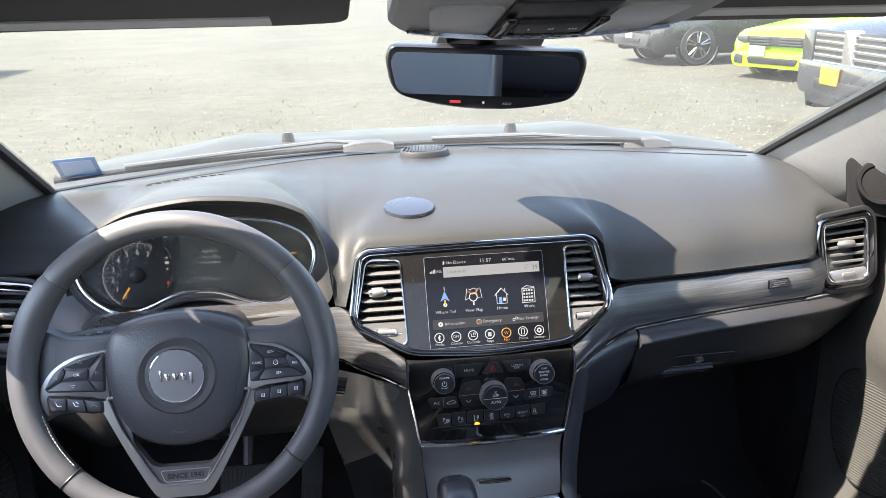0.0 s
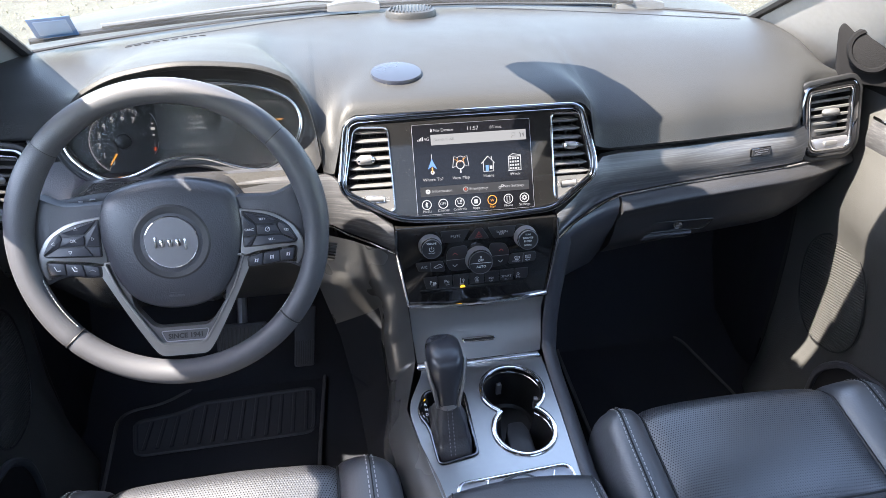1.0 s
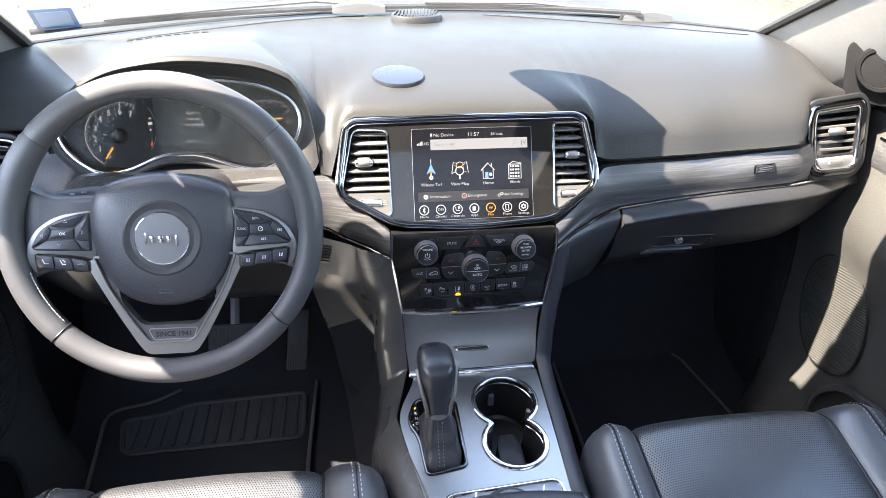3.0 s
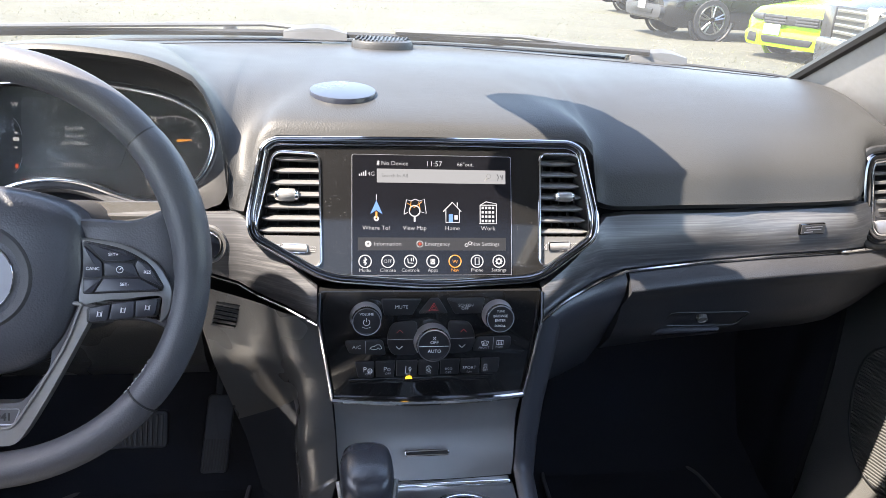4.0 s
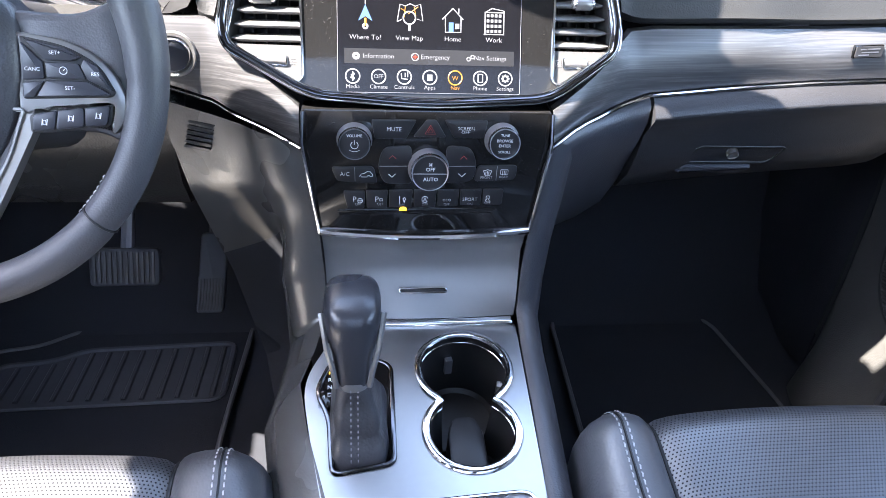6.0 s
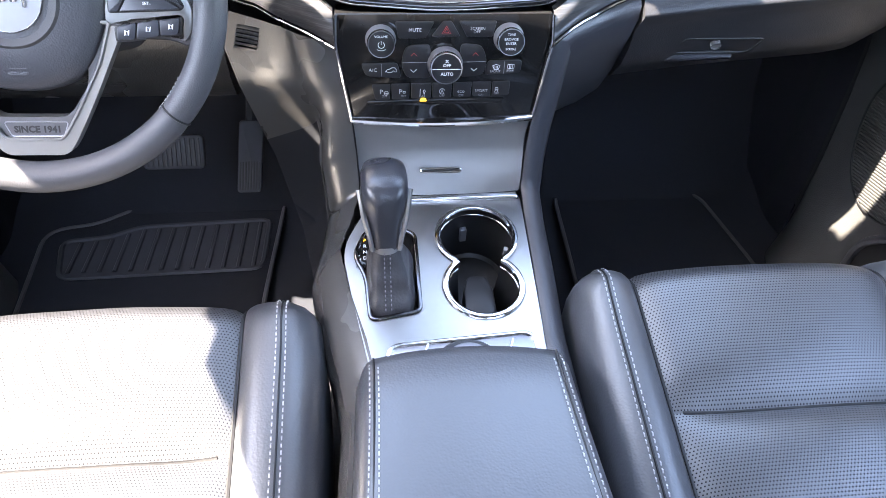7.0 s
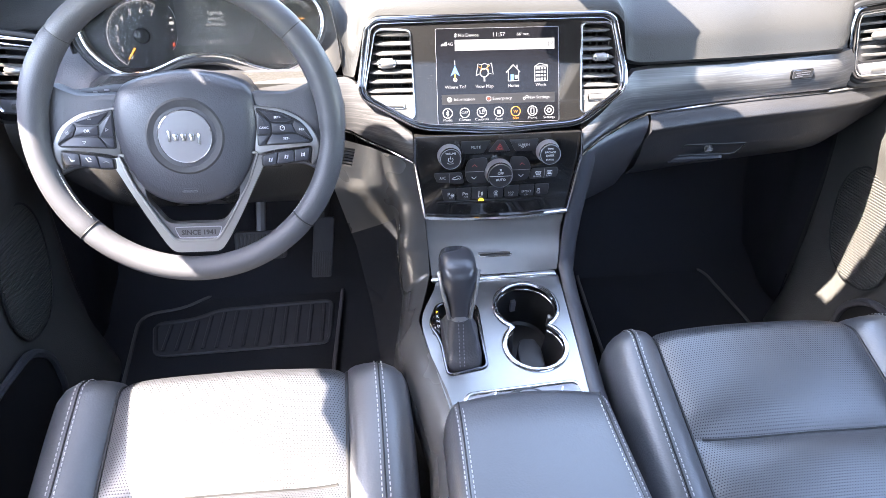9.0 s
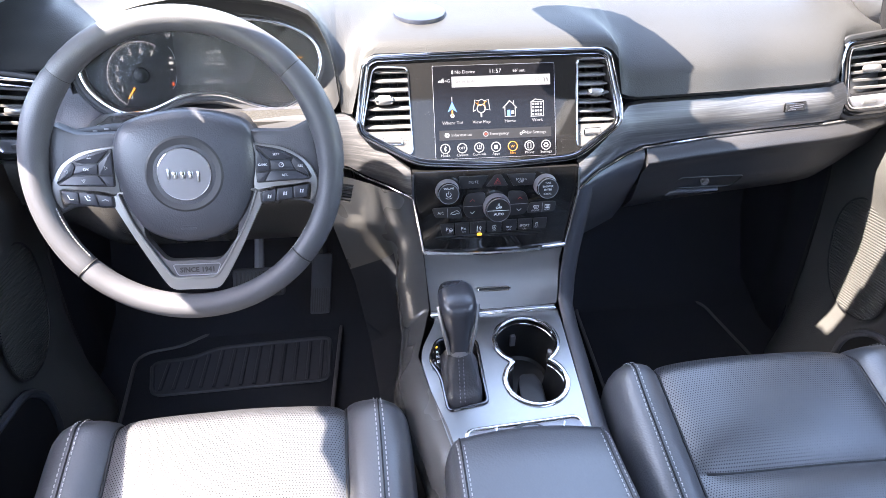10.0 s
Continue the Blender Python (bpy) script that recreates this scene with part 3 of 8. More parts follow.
def dash_point(x, s):
    """The pad's surface: s runs from the windscreen to the rear edge."""
    d = min(0.07, 0.22 * (1 - s))
    ye = ze = 0.0
    for k, w in ((-1, 0.15), (-0.5, 0.22), (0, 0.26), (0.5, 0.22), (1, 0.15)):
        e = smooth_line(EDGE, min(0.75, max(-0.74, x + d * k)))
        ye, ze = ye + e[0] * w, ze + e[1] * w
    yc, zc = dash_front(x)
    y = yc + (ye - yc) * s
    if ze <= zc:
        f = 1 - max(0.0, 1 - s ** 3.2) ** 0.5
    else:
        f = step(0.15, 0.95, s)
    crown = 0.006 * math.sin(math.pi * min(1, s * 1.2))
    fall = 0.085 * step(0.600, 0.672, x) * step(1.0, 0.82, s)
    return Vector((x, y, zc + (ze - zc) * f + max(0, crown) - fall))


bm = bmesh.new()
xs = []
for a, b in zip(EDGE, EDGE[1:]):
    k = max(2, round((b[0] - a[0]) / 0.011))
    xs += [a[0] + (b[0] - a[0]) * i / k for i in range(k)]
xs.append(EDGE[-1][0])
rws = []
for x in xs:
    col = [dash_point(x, 0) + Vector((0, 0.012, -0.03))] + [dash_point(x, 1 - (1 - k / 30) ** 1.35) for k in range(31)]
    e = col[-1]
    col += [e + Vector((0, -0.003, -0.005)), e + Vector((0, 0.0, -0.010)), e + Vector((0, 0.008, -0.013)), e + Vector((0, 0.05, -0.015))]
    rws.append(col)
loft(bm, rws)
part("pad", bm, SOFT, dash, "grey soft-touch dashboard top with leather grain", angle=60)

# defroster seam, tweeter cover, round sensor cap
bm = bmesh.new()
for x0, x1, s0, s1 in ((-0.50, -0.12, 0.30, 0.10), (0.10, 0.56, 0.10, 0.22)):
    tube(bm, [dash_point(x0 + (x1 - x0) * k / 24, s0 + (s1 - s0) * math.sin(math.pi / 2 * k / 24)) + Vector((0, 0, 0.0006)) for k in range(25)], 0.0016, n=5, flat=0.4, up=(0, 0, 1))
part("defroster_seam", bm, BLACK_TRIM, dash)
bm = bmesh.new()
tube(bm, [dash_point(-0.66 + 1.32 * k / 48, 0) + Vector((0, -0.003, 0.001)) for k in range(49)], 0.0035, n=6)
part("glass_seal", bm, BLACK_TRIM, dash, "black seal along the windscreen")
bm = bmesh.new()
for k in range(9):
    x = -0.50 + 0.014 * k
    tube(bm, [dash_point(x, 0.33) + Vector((0, 0, 0.001)), dash_point(x + 0.010, 0.333) + Vector((0, 0, 0.0006))], 0.0007, n=5)
part("defroster_slot", bm, BLACK_TRIM, dash)


def on_dash(x, y, lift=0.0):
    ye, yc = smooth_line(EDGE, x)[0], dash_front(x)[0]
    return dash_point(x, (y - yc) / (ye - yc)) + Vector((0, 0, lift))


c = on_dash(-0.030, 1.345)
bm = bmesh.new()
turned(bm, [(0.046, -0.01), (0.046, 0.006), (0.043, 0.011), (0.036, 0.013)], Matrix.Translation(c) @ Matrix.Diagonal((1, 0.8, 1, 1)), 32)
cap = part("speaker_cover", bm, SOFT, dash)
bm = bmesh.new()
for k in range(13):
    u = -0.036 + 0.006 * k
    h = 0.030 * math.sqrt(max(0.0, 1 - (u / 0.040) ** 2))
    tube(bm, [c + Vector((u - 0.004, -h, 0.0125)), c + Vector((u, 0, 0.0155)), c + Vector((u + 0.004, h, 0.0125))], 0.0017, n=5)
part("grille_ribs", bm, SOFT, cap)
c = on_dash(-0.092, 1.045, 0.003)
bm = bmesh.new()
turned(bm, [(0.037, -0.010), (0.037, 0.0), (0.0364, 0.0010), (0.034, 0.0013)], Matrix.Translation(c) @ pose(0, 0, 0, 5.5), 40)
part("sensor_cap", bm, surface("cap_plastic", (0.020, 0.023, 0.034), 0.3, spec=0.3, spread=0.05), dash, "round smooth plastic cap")

# ---- centre bezel with touch screen ----
SV = (0, 0.4175, 0.9087)
SCR = frame_of((0, 0.9, 0.98), SV)
stack = thing("centre_stack", "gloss black centre stack with touch screen, vents and climate controls", "centre stack")
BEZ = [(-0.1106, -0.008), (-0.185, 0.0345), (-0.1898, 0.054), (-0.1765, 0.131), (-0.163, 0.140), (-0.027, 0.1424), (0.150, 0.1425), (0.1645, 0.134), (0.180, 0.059), (0.1775, 0.036), (0.1152, -0.009), (0.0, -0.016)]
BEZ_O = rounded(BEZ, [0.02, 0.014, 0.02, 0.014, 0.014, 0.03, 0.014, 0.014, 0.02, 0.014, 0.02, 0.03], 6)
VENT_L = rounded([(-0.180, 0.040), (-0.1268, 0.0045), (-0.1142, 0.009), (-0.1165, 0.124), (-0.1640, 0.1262), (-0.1805, 0.050)], [0.008, 0.008, 0.006, 0.008, 0.012, 0.012], 5)
VENT_R = rounded([(0.1135, 0.012), (0.1203, 0.0065), (0.1695, 0.0375), (0.1725, 0.050), (0.1605, 0.1285), (0.1153, 0.1283)], [0.006, 0.008, 0.008, 0.012, 0.012, 0.008], 5)
bm = bmesh.new()
plate(bm, inset(BEZ_O, 0.002), [VENT_L, VENT_R], SCR, 0.03, 0.0)
part("bezel", bm, PIANO, stack, "gloss black surround", angle=30)
bm = bmesh.new()
loft(bm, [[SCR @ Vector((p.x, p.y, h)) for p in inset(BEZ_O, d)] for d, h in ((-0.0012, -0.014), (-0.0005, 0.0), (0.0008, 0.0036), (0.0030, 0.0054), (0.0058, 0.0050), (0.0080, 0.0028), (0.0086, -0.001))], closed=True)
part("bezel_frame", bm, DARK_CHROME, stack, "black chrome frame round the screen and vents", angle=50)
for d, h, r in ((0.0006, 0.0034, 0.0010), (0.0084, 0.0022, 0.0008)):
    bm = bmesh.new()
    frame_bar(bm, inset(BEZ_O, d), SCR, r, h, 1)
    part("bezel_line", bm, CHROME, stack, "thin bright chrome line")

for sgn, out in ((-1, VENT_L), (1, VENT_R)):
    vent = thing("air_vent", "dark louvred air vent with chrome edge and grey tab", "air vent", group="dashboard vents")
    hole = rounded([(-0.1788, 0.0400), (-0.1150, 0.0392), (-0.1172, 0.1222), (-0.1632, 0.1245), (-0.1792, 0.050)] if sgn < 0 else [(0.1148, 0.0395), (0.1685, 0.0395), (0.1710, 0.050), (0.1597, 0.1270), (0.1162, 0.1270)], [0.003, 0.003, 0.005, 0.010, 0.008] if sgn < 0 else [0.003, 0.003, 0.008, 0.010, 0.005], 4)
    bm = bmesh.new()
    frame_bar(bm, inset(out, 0.0006), SCR, 0.0013, 0.0012, 0.8)
    part("vent_frame", bm, CHROME, vent)
    bm = bmesh.new()
    plate(bm, inset(out, 0.0005), [hole], SCR, 0.045, -0.003)
    part("vent_housing", bm, SLAT, vent, "grey vent housing with its lower plate")
    bm = bmesh.new()
    slab(bm, inset(out, -0.002), SCR, 0.002, -0.046)
    part("vent_back", bm, BLACK_TRIM, vent)
    for k in range(7):
        v = 0.0455 + 0.01225 * k
        edge = (0.1772 - 0.215 * (v - 0.0455)) if sgn < 0 else (0.1685 - 0.16 * (v - 0.0455))
        e0, e1 = (-edge, -0.1152) if sgn < 0 else (0.1152, edge)
        tip = 0.007
        bm = bmesh.new()
        slat = []
        for u, w in ((e0, 0.45 if sgn < 0 else 1.0), (e0 + tip, 1.0), (e1 - tip, 1.0), (e1, 1.0 if sgn < 0 else 0.45)):
            slat.append([SCR @ Vector((u, v + dv * w, h)) for dv, h in ((0.0052, -0.0125), (0.0040, -0.0095), (-0.0002, -0.0030), (-0.0018, -0.0022), (-0.0030, -0.0030), (-0.0034, -0.0060), (0.0016, -0.024), (0.0042, -0.024))])
        loft(bm, slat, closed=True, caps=True)
        part("slat", bm, SLAT, vent)
    u0, u1 = (-0.172, -0.118) if sgn < 0 else (0.118, 0.162)
    for k in range(6):
        u = u0 + (u1 - u0) * k / 5
        bm = bmesh.new()
        slab(bm, rect(u - 0.0007, 0.042, u + 0.0007, 0.122), SCR, 0.015, -0.026)
        part("vane", bm, BLACK_TRIM, vent)
    tw, th, tu, tv = (0.0122, 0.0066, -0.1497, 0.0812) if sgn < 0 else (0.0112, 0.0056, 0.1434, 0.0826)
    m = at_plane(SCR, tu, tv, 0.0)
    bm = bmesh.new()
    loft(bm, [[m @ Vector((u * tw, h * th * math.cos(a), -0.003 + d * math.sin(a))) for a in [2 * math.pi * q / 12 for q in range(12)]] for u, h, d in ((-1.0, 0.45, 0.002), (-0.9, 0.72, 0.004), (-0.72, 0.80, 0.0055), (-0.60, 1.0, 0.0065), (0.0, 1.03, 0.0075), (0.60, 1.0, 0.0065), (0.72, 0.80, 0.0055), (0.9, 0.72, 0.004), (1.0, 0.45, 0.002))], closed=True, caps=True)
    tab = part("vent_tab", bm, GRAPHITE, vent, "grey sliding tab")
    for s2 in (-1, 1):
        bm = bmesh.new()
        loft(bm, [[m @ Vector((s2 * u * tw, h * th * math.cos(a), -0.003 + d * math.sin(a))) for a in [2 * math.pi * q / 12 for q in range(12)]] for u, h, d in ((0.66, 0.86, 0.0064), (0.74, 0.90, 0.0066), (0.92, 0.80, 0.0050))], closed=True, caps=True)
        part("tab_end", bm, CHROME, tab)
    wu, wv, ww, wh = (-0.1415, 0.0264, 0.0125, 0.0042) if sgn < 0 else (0.1370, 0.0288, 0.0112, 0.0044)
    WM = at_plane(SCR, wu, wv, -0.003) @ pose(0, 0, 0, 0, 0, -3 if sgn < 0 else 2)
    bm = bmesh.new()
    loft(bm, [[WM @ Vector((u, wh * 0.9 * math.cos(a), 0.0036 * math.sin(a))) for u in [-ww * 0.96 + ww * 1.92 * q / 12 for q in range(13)]] for a in [math.pi * q / 8 for q in range(9)]])
    part("vent_wheel", bm, GRAPHITE, vent, "ribbed thumb wheel")
    bm = bmesh.new()
    frame_bar(bm, rect(-ww, -wh, ww, wh, 0.0015), WM, 0.0008, 0.0006)
    part("wheel_edge", bm, CHROME, vent)
    bm = bmesh.new()
    frame_bar(bm, rect(-ww - 0.0075, -0.003, -ww - 0.0025, 0.003), WM, 0.00035, 0.0004)
    for q in (-1, 1):
        tube(bm, [WM @ Vector((-ww - 0.005 - q * 0.0018, -0.0022, 0.0004)), WM @ Vector((-ww - 0.005 + q * 0.0018, 0.0022, 0.0004))], 0.0003, n=4)
    part("vent_mark", bm, DIM_INK, vent)
    for k in range(3):
        bm = bmesh.new()
        tube(bm, [WM @ Vector((ww + 0.0025 + 0.0012 * q, -0.0024 + 0.0024 * k + 0.0004 * (-1) ** q, 0.0004)) for q in range(6)], 0.0003, n=4)
        part("vent_mark", bm, DIM_INK, vent)

display = thing("touch_screen", "lit touch screen with white menu icons on black", "screen")
bm = bmesh.new()
slab(bm, rect(-0.0835, -0.001, 0.0835, 0.1235, 0.002), SCR, 0.006, 0.0010)
part("screen_glass", bm, SCREEN_BACK, display)
bm = bmesh.new()
frame_bar(bm, rect(-0.0838, -0.0013, 0.0838, 0.1238, 0.002), SCR, 0.0002, 0.0009)
part("screen_border", bm, SATIN_DARK, display)

# ---- control panel under the screen ----
CTL = frame_of((0, 0.889, 0.948), (0, 0.1005, 0.995))
CTL_O = rounded([(-0.117, 0.018), (-0.1175, -0.016), (-0.1035, -0.1035), (0.0, -0.110), (0.1035, -0.1035), (0.1155, -0.016), (0.115, 0.018)], [0.002, 0.01, 0.004, 0.03, 0.004, 0.01, 0.002], 5)
controls = thing("control_panel", "gloss black panel with rotary knobs and climate buttons", "control panel")
bm = bmesh.new()
slab(bm, CTL_O, CTL, 0.03, 0.0, 0.002)
part("panel", bm, PIANO, controls)
for sgn in (-1, 1):
    bm = bmesh.new()
    tube(bm, [CTL @ Vector((sgn * u, v, h)) for u, v, h in ((0.116, 0.016, 0.001), (0.1175, -0.013, 0.003), (0.1165, -0.022, 0.003), (0.1045, -0.097, 0.002), (0.1035, -0.104, 0.002))], 0.0019, n=8)
    part("chrome_edge", bm, CHROME, controls)
bm = bmesh.new()
tube(bm, [CTL @ Vector((0.1035 * t, -0.1035 - 0.006 * (1 - t * t), 0.002)) for t in [-1 + k / 8 for k in range(17)]], 0.0033, n=8)
part("chrome_sill", bm, CHROME, controls)

# ---- veneer trim each side of the stack ----
TRIM_R = [(0.1165, 0.893, 0.966, 0.889, 0.931), (0.15, 0.907, 0.988, 0.913, 0.945), (0.18, 0.930, 1.008, 0.928, 0.953), (0.192, 0.948, 1.026, 0.934, 0.958), (0.225, 0.952, 1.029, 0.941, 0.968),
          (0.33, 0.957, 1.030, 0.956, 0.973), (0.415, 0.976, 1.027, 0.963, 0.977), (0.53, 0.988, 1.030, 0.984, 0.975), (0.60, 1.03, 1.03, 1.015, 0.968), (0.72, 1.08, 1.03, 1.07, 0.96)]
TRIM_L = [(0.119, 0.893, 0.966, 0.889, 0.931), (0.15, 0.907, 0.990, 0.910, 0.940), (0.185, 0.930, 1.020, 0.926, 0.950), (0.20, 0.940, 1.032, 0.930, 0.959), (0.25, 0.940, 1.030, 0.934, 0.974), (0.40, 0.945, 1.026, 0.945, 0.980)]


def trim_point(keys, x, t):
    yt, zt, yb, zb = lin(keys, x)
    return Vector((x, yt + (yb - yt) * t - 0.006 * math.sin(math.pi * t), zt + (zb - zt) * t))


for sgn, keys, end in ((1, TRIM_R, 0.72), (-1, TRIM_L, 0.40)):
    bm = bmesh.new()
    n = 44
    rws = []
    for i in range(n + 1):
        x = keys[0][0] + (end - keys[0][0]) * i / n
        col = [trim_point(keys, x, 0) + Vector((0, 0.012, 0.0))] + [trim_point(keys, x, k / 8) for k in range(9)] + [trim_point(keys, x, 1) + Vector((0, 0.012, 0))]
        rws.append([Vector((sgn * p.x, p.y, p.z)) for p in col])
    loft(bm, rws)
    part("veneer", bm, WOOD, dash, "dark grey streaked veneer trim")
    bm = bmesh.new()
    tube(bm, [Vector((sgn * p.x, p.y - 0.004, p.z - 0.002)) for p in [trim_point(keys, keys[0][0] + (end - keys[0][0]) * i / n, 1) for i in range(n + 1)]], 0.0016 if sgn > 0 else 0.0013, n=6)
    part("chrome_line", bm, CHROME, dash, "thin chrome line under the veneer")

# passenger side: glovebox and lower panels
bm = bmesh.new()
GB = [(0.0, 0.002), (-0.009, -0.002), (-0.018, -0.010), (-0.0225, -0.0165), (-0.0235, -0.019), (-0.0225, -0.0215), (-0.016, -0.030), (-0.002, -0.046), (0.005, -0.072), (0.019, -0.100), (0.048, -0.130), (0.095, -0.150), (0.17, -0.160), (0.28, -0.164)]
rws = []
for i in range(30):
    x = 0.231 + (0.70 - 0.231) * i / 29
    yt, zt, yb, zb = lin(TRIM_R, x)
    rws.append([Vector((x, yb + 0.004 + dy, zb - 0.003 + dz * (1 - 0.3 * step(0.58, 0.70, x)))) for dy, dz in GB])
loft(bm, rws)
loft(bm, [[rws[0][k], rws[0][k] + Vector((0, 0.2, 0))] for k in range(len(GB))])
glovebox = part("glovebox_door", bm, GLOVE, dash, "black glovebox door with recessed latch", angle=60)
GBF = frame_of((0.348, 0.968, 0.8885), (0, -0.447, 0.894))
bm = bmesh.new()
out = rounded([(-0.052, -0.012), (0.046, -0.012), (0.058, 0.015), (-0.045, 0.015)], 0.008)
frame_bar(bm, out, GBF, 0.0018, 0.002, 0.6)
part("latch_frame", bm, BLACK_TRIM, glovebox)
bm = bmesh.new()
slab(bm, rounded([(-0.060, -0.027), (0.020, -0.027), (0.030, -0.015), (-0.052, -0.015)], 0.005), GBF, 0.01, 0.007, 0.004)
part("latch_handle", bm, VINYL, glovebox)
bm = bmesh.new()
turned(bm, [(0.0065, -0.004), (0.0065, 0.003), (0.0055, 0.0035), (0.005, 0.002)], at_plane(GBF, 0.0, 0.001), 18)
part("latch_lock", bm, GRAPHITE, glovebox)

# knee pad between the stack and the glovebox
bm = bmesh.new()
rws = []
for i in range(9):
    t = i / 8
    x = 0.1165 + (0.228 - 0.1165) * t
    yt, zt, yb, zb = lin(TRIM_R, x)
    col = [Vector((x, yb + 0.002, zb - 0.002))]
    for dz, dy in ((-0.012, -0.012), (-0.03, -0.014), (-0.055, -0.006), (-0.08, 0.004), (-0.12, 0.02), (-0.17, 0.05), (-0.24, 0.12)):
        k = 1 - t
        col.append(Vector((x - 0.030 * k * (-dz) / 0.2 * 1.2, yb + dy * (0.4 + 0.6 * t) + 0.02 * t * (-dz) / 0.1, zb + dz * (0.75 + 0.25 * t))))
    rws.append(col)
loft(bm, rws)
part("knee_pad", bm, VINYL, dash, angle=80)

# outer passenger vent
PV = frame_of((0.609, 1.021, 1.036), (0.04, 0.22, 0.975), (1.0, 0.10, 0.0)) @ Matrix.Diagonal((1.18, 1.0, 1.0, 1.0))


def outer_vent(m, mirror, label):
    vent = thing("air_vent", label, "air vent", group="dashboard vents")
    s = -1 if mirror else 1
    out = rounded([(s * u, v) for u, v in ((-0.046, 0.051), (0.030, 0.060), (0.040, 0.05), (0.047, -0.045), (0.035, -0.061), (-0.026, -0.062), (-0.040, -0.045), (-0.050, 0.03))], 0.02)
    inn = rounded([(s * u, v) for u, v in ((-0.036, 0.041), (0.024, 0.048), (0.032, 0.042), (0.034, -0.028), (-0.026, -0.030))], 0.008)
    low = rounded([(s * u, v) for u, v in ((-0.026, -0.033), (0.034, -0.031), (0.036, -0.044), (0.028, -0.050), (-0.018, -0.050))], 0.006)
    bm = bmesh.new()
    plate(bm, out, [inn], m, 0.05, 0.004)
    part("vent_housing", bm, BUTTON, vent)
    bm = bmesh.new()
    frame_bar(bm, inset(out, 0.004), m, 0.0065, 0.004, 0.7)
    part("vent_frame", bm, DARK_CHROME, vent, "black chrome surround")
    bm = bmesh.new()
    frame_bar(bm, inset(out, 0.0105), m, 0.0016, 0.0062, 1)
    part("vent_line", bm, CHROME, vent, "thin chrome line")
    bm = bmesh.new()
    frame_bar(bm, inset(out, -0.004), m, 0.0055, 0.001, 0.8)
    part("vent_edge", bm, BLACK_TRIM, vent)
    bm = bmesh.new()
    slab(bm, inset(inn, -0.003), m, 0.002, -0.044)
    part("vent_back", bm, BLACK_TRIM, vent)
    for k in range(6):
        v = -0.021 + 0.0118 * k
        bm = bmesh.new()
        ends = [(-0.031 - 0.1 * v, 1), (0.034, 1)]
        loft(bm, [[m @ Vector((s * u, v + dv + (0.004 if u > 0 else 0) * (k / 5), h)) for dv, h in ((0.0026, -0.002), (0.0016, 0.0), (-0.0016, 0.0), (-0.0028, -0.003), (-0.0042, -0.02), (-0.001, -0.02))] for u, _ in ends], closed=True, caps=True)
        part("slat", bm, SLAT, vent)
    bm = bmesh.new()
    mm = at_plane(m, s * 0.002, 0.009, 0.002)
    loft(bm, [[mm @ Vector((u, h * math.cos(a), d * math.sin(a))) for a in [2 * math.pi * q / 12 for q in range(12)]] for u, h, d in ((-0.014, 0.002, 0.001), (-0.012, 0.0048, 0.003), (0.0, 0.006, 0.006), (0.012, 0.0048, 0.003), (0.014, 0.002, 0.001))], closed=True, caps=True)
    part("vent_tab", bm, SILVER, vent, "silver sliding tab")
    bm = bmesh.new()
    slab(bm, low, m, 0.004, 0.006, 0.0015)
    part("vent_plate", bm, SATIN_DARK, vent)
    bm = bmesh.new()
    slab(bm, rect(s * 0.005 - 0.011, -0.0455, s * 0.005 + 0.011, -0.0375, 0.003), m, 0.004, 0.0085, 0.001)
    part("vent_wheel", bm, SILVER, vent)
    return vent


outer_vent(PV, False, "louvred end vent in a bright chrome surround")
outer_vent(frame_of((-0.668, 1.046, 1.005), (-0.04, 0.22, 0.975), (1.0, -0.10, 0.0)), True, "shaded louvred end vent beside the door")

# badge on the veneer
BADGE = frame_of(trim_point(TRIM_R, 0.468, 0.42) + Vector((0, -0.001, 0)), (0, 0.1, 0.99), (0.98, 0.17, 0))
badge = thing("trim_badge", "small rectangular metal badge on the veneer", "badge")
bm = bmesh.new()
slab(bm, rect(-0.0185, -0.0068, 0.0185, 0.0068, 0.001), BADGE, 0.003, 0.0014, 0.0008)
part("badge_plate", bm, DARK_CHROME, badge)
bm = bmesh.new()
slab(bm, rect(-0.0172, -0.0055, 0.0172, 0.0055, 0.001), BADGE, 0.001, 0.0024)
part("badge_inlay", bm, DARK, badge)
bm = bmesh.new()
for u0, u1, v in ((-0.012, -0.004, 0.0025), (-0.010, 0.012, -0.0005), (-0.003, 0.013, 0.0028), (-0.013, 0.0, -0.0032)):
    slab(bm, rect(u0, v - 0.0005, u1, v + 0.0005), BADGE, 0.001, 0.0027)
part("badge_shapes", bm, SATIN_DARK, badge)

# ---- lower stack face and console ----
console = thing("centre_console", "black console with satin silver plate and cup holders", "console")
FACE = [(0.8785, 0.845), (0.884, 0.832), (0.886, 0.815), (0.880, 0.797), (0.871, 0.780), (0.864, 0.765), (0.861, 0.752)]
bm = bmesh.new()
rws = []
for t in [-1 + k / 10 for k in range(21)]:
    rws.append([Vector((t * (0.103 - 0.008 * j / 6), y + 0.010 * (1 - t * t) * math.sin(math.pi * j / 6) - 0.004 * (1 - t * t), z - 0.004 * (1 - t * t) * (1 - j / 6))) for j, (y, z) in enumerate(FACE)])
loft(bm, rws)
part("pocket_door", bm, GRAPHITE, console, "graphite pocket door")
PD = frame_of((-0.002, 0.866, 0.783), (0, 0.45, 0.89))
bm = bmesh.new()
frame_bar(bm, rect(-0.0235, -0.0022, 0.0235, 0.0022, 0.002), PD, 0.0010, 0.010, 1)
part("pocket_slot", bm, CHROME, console)
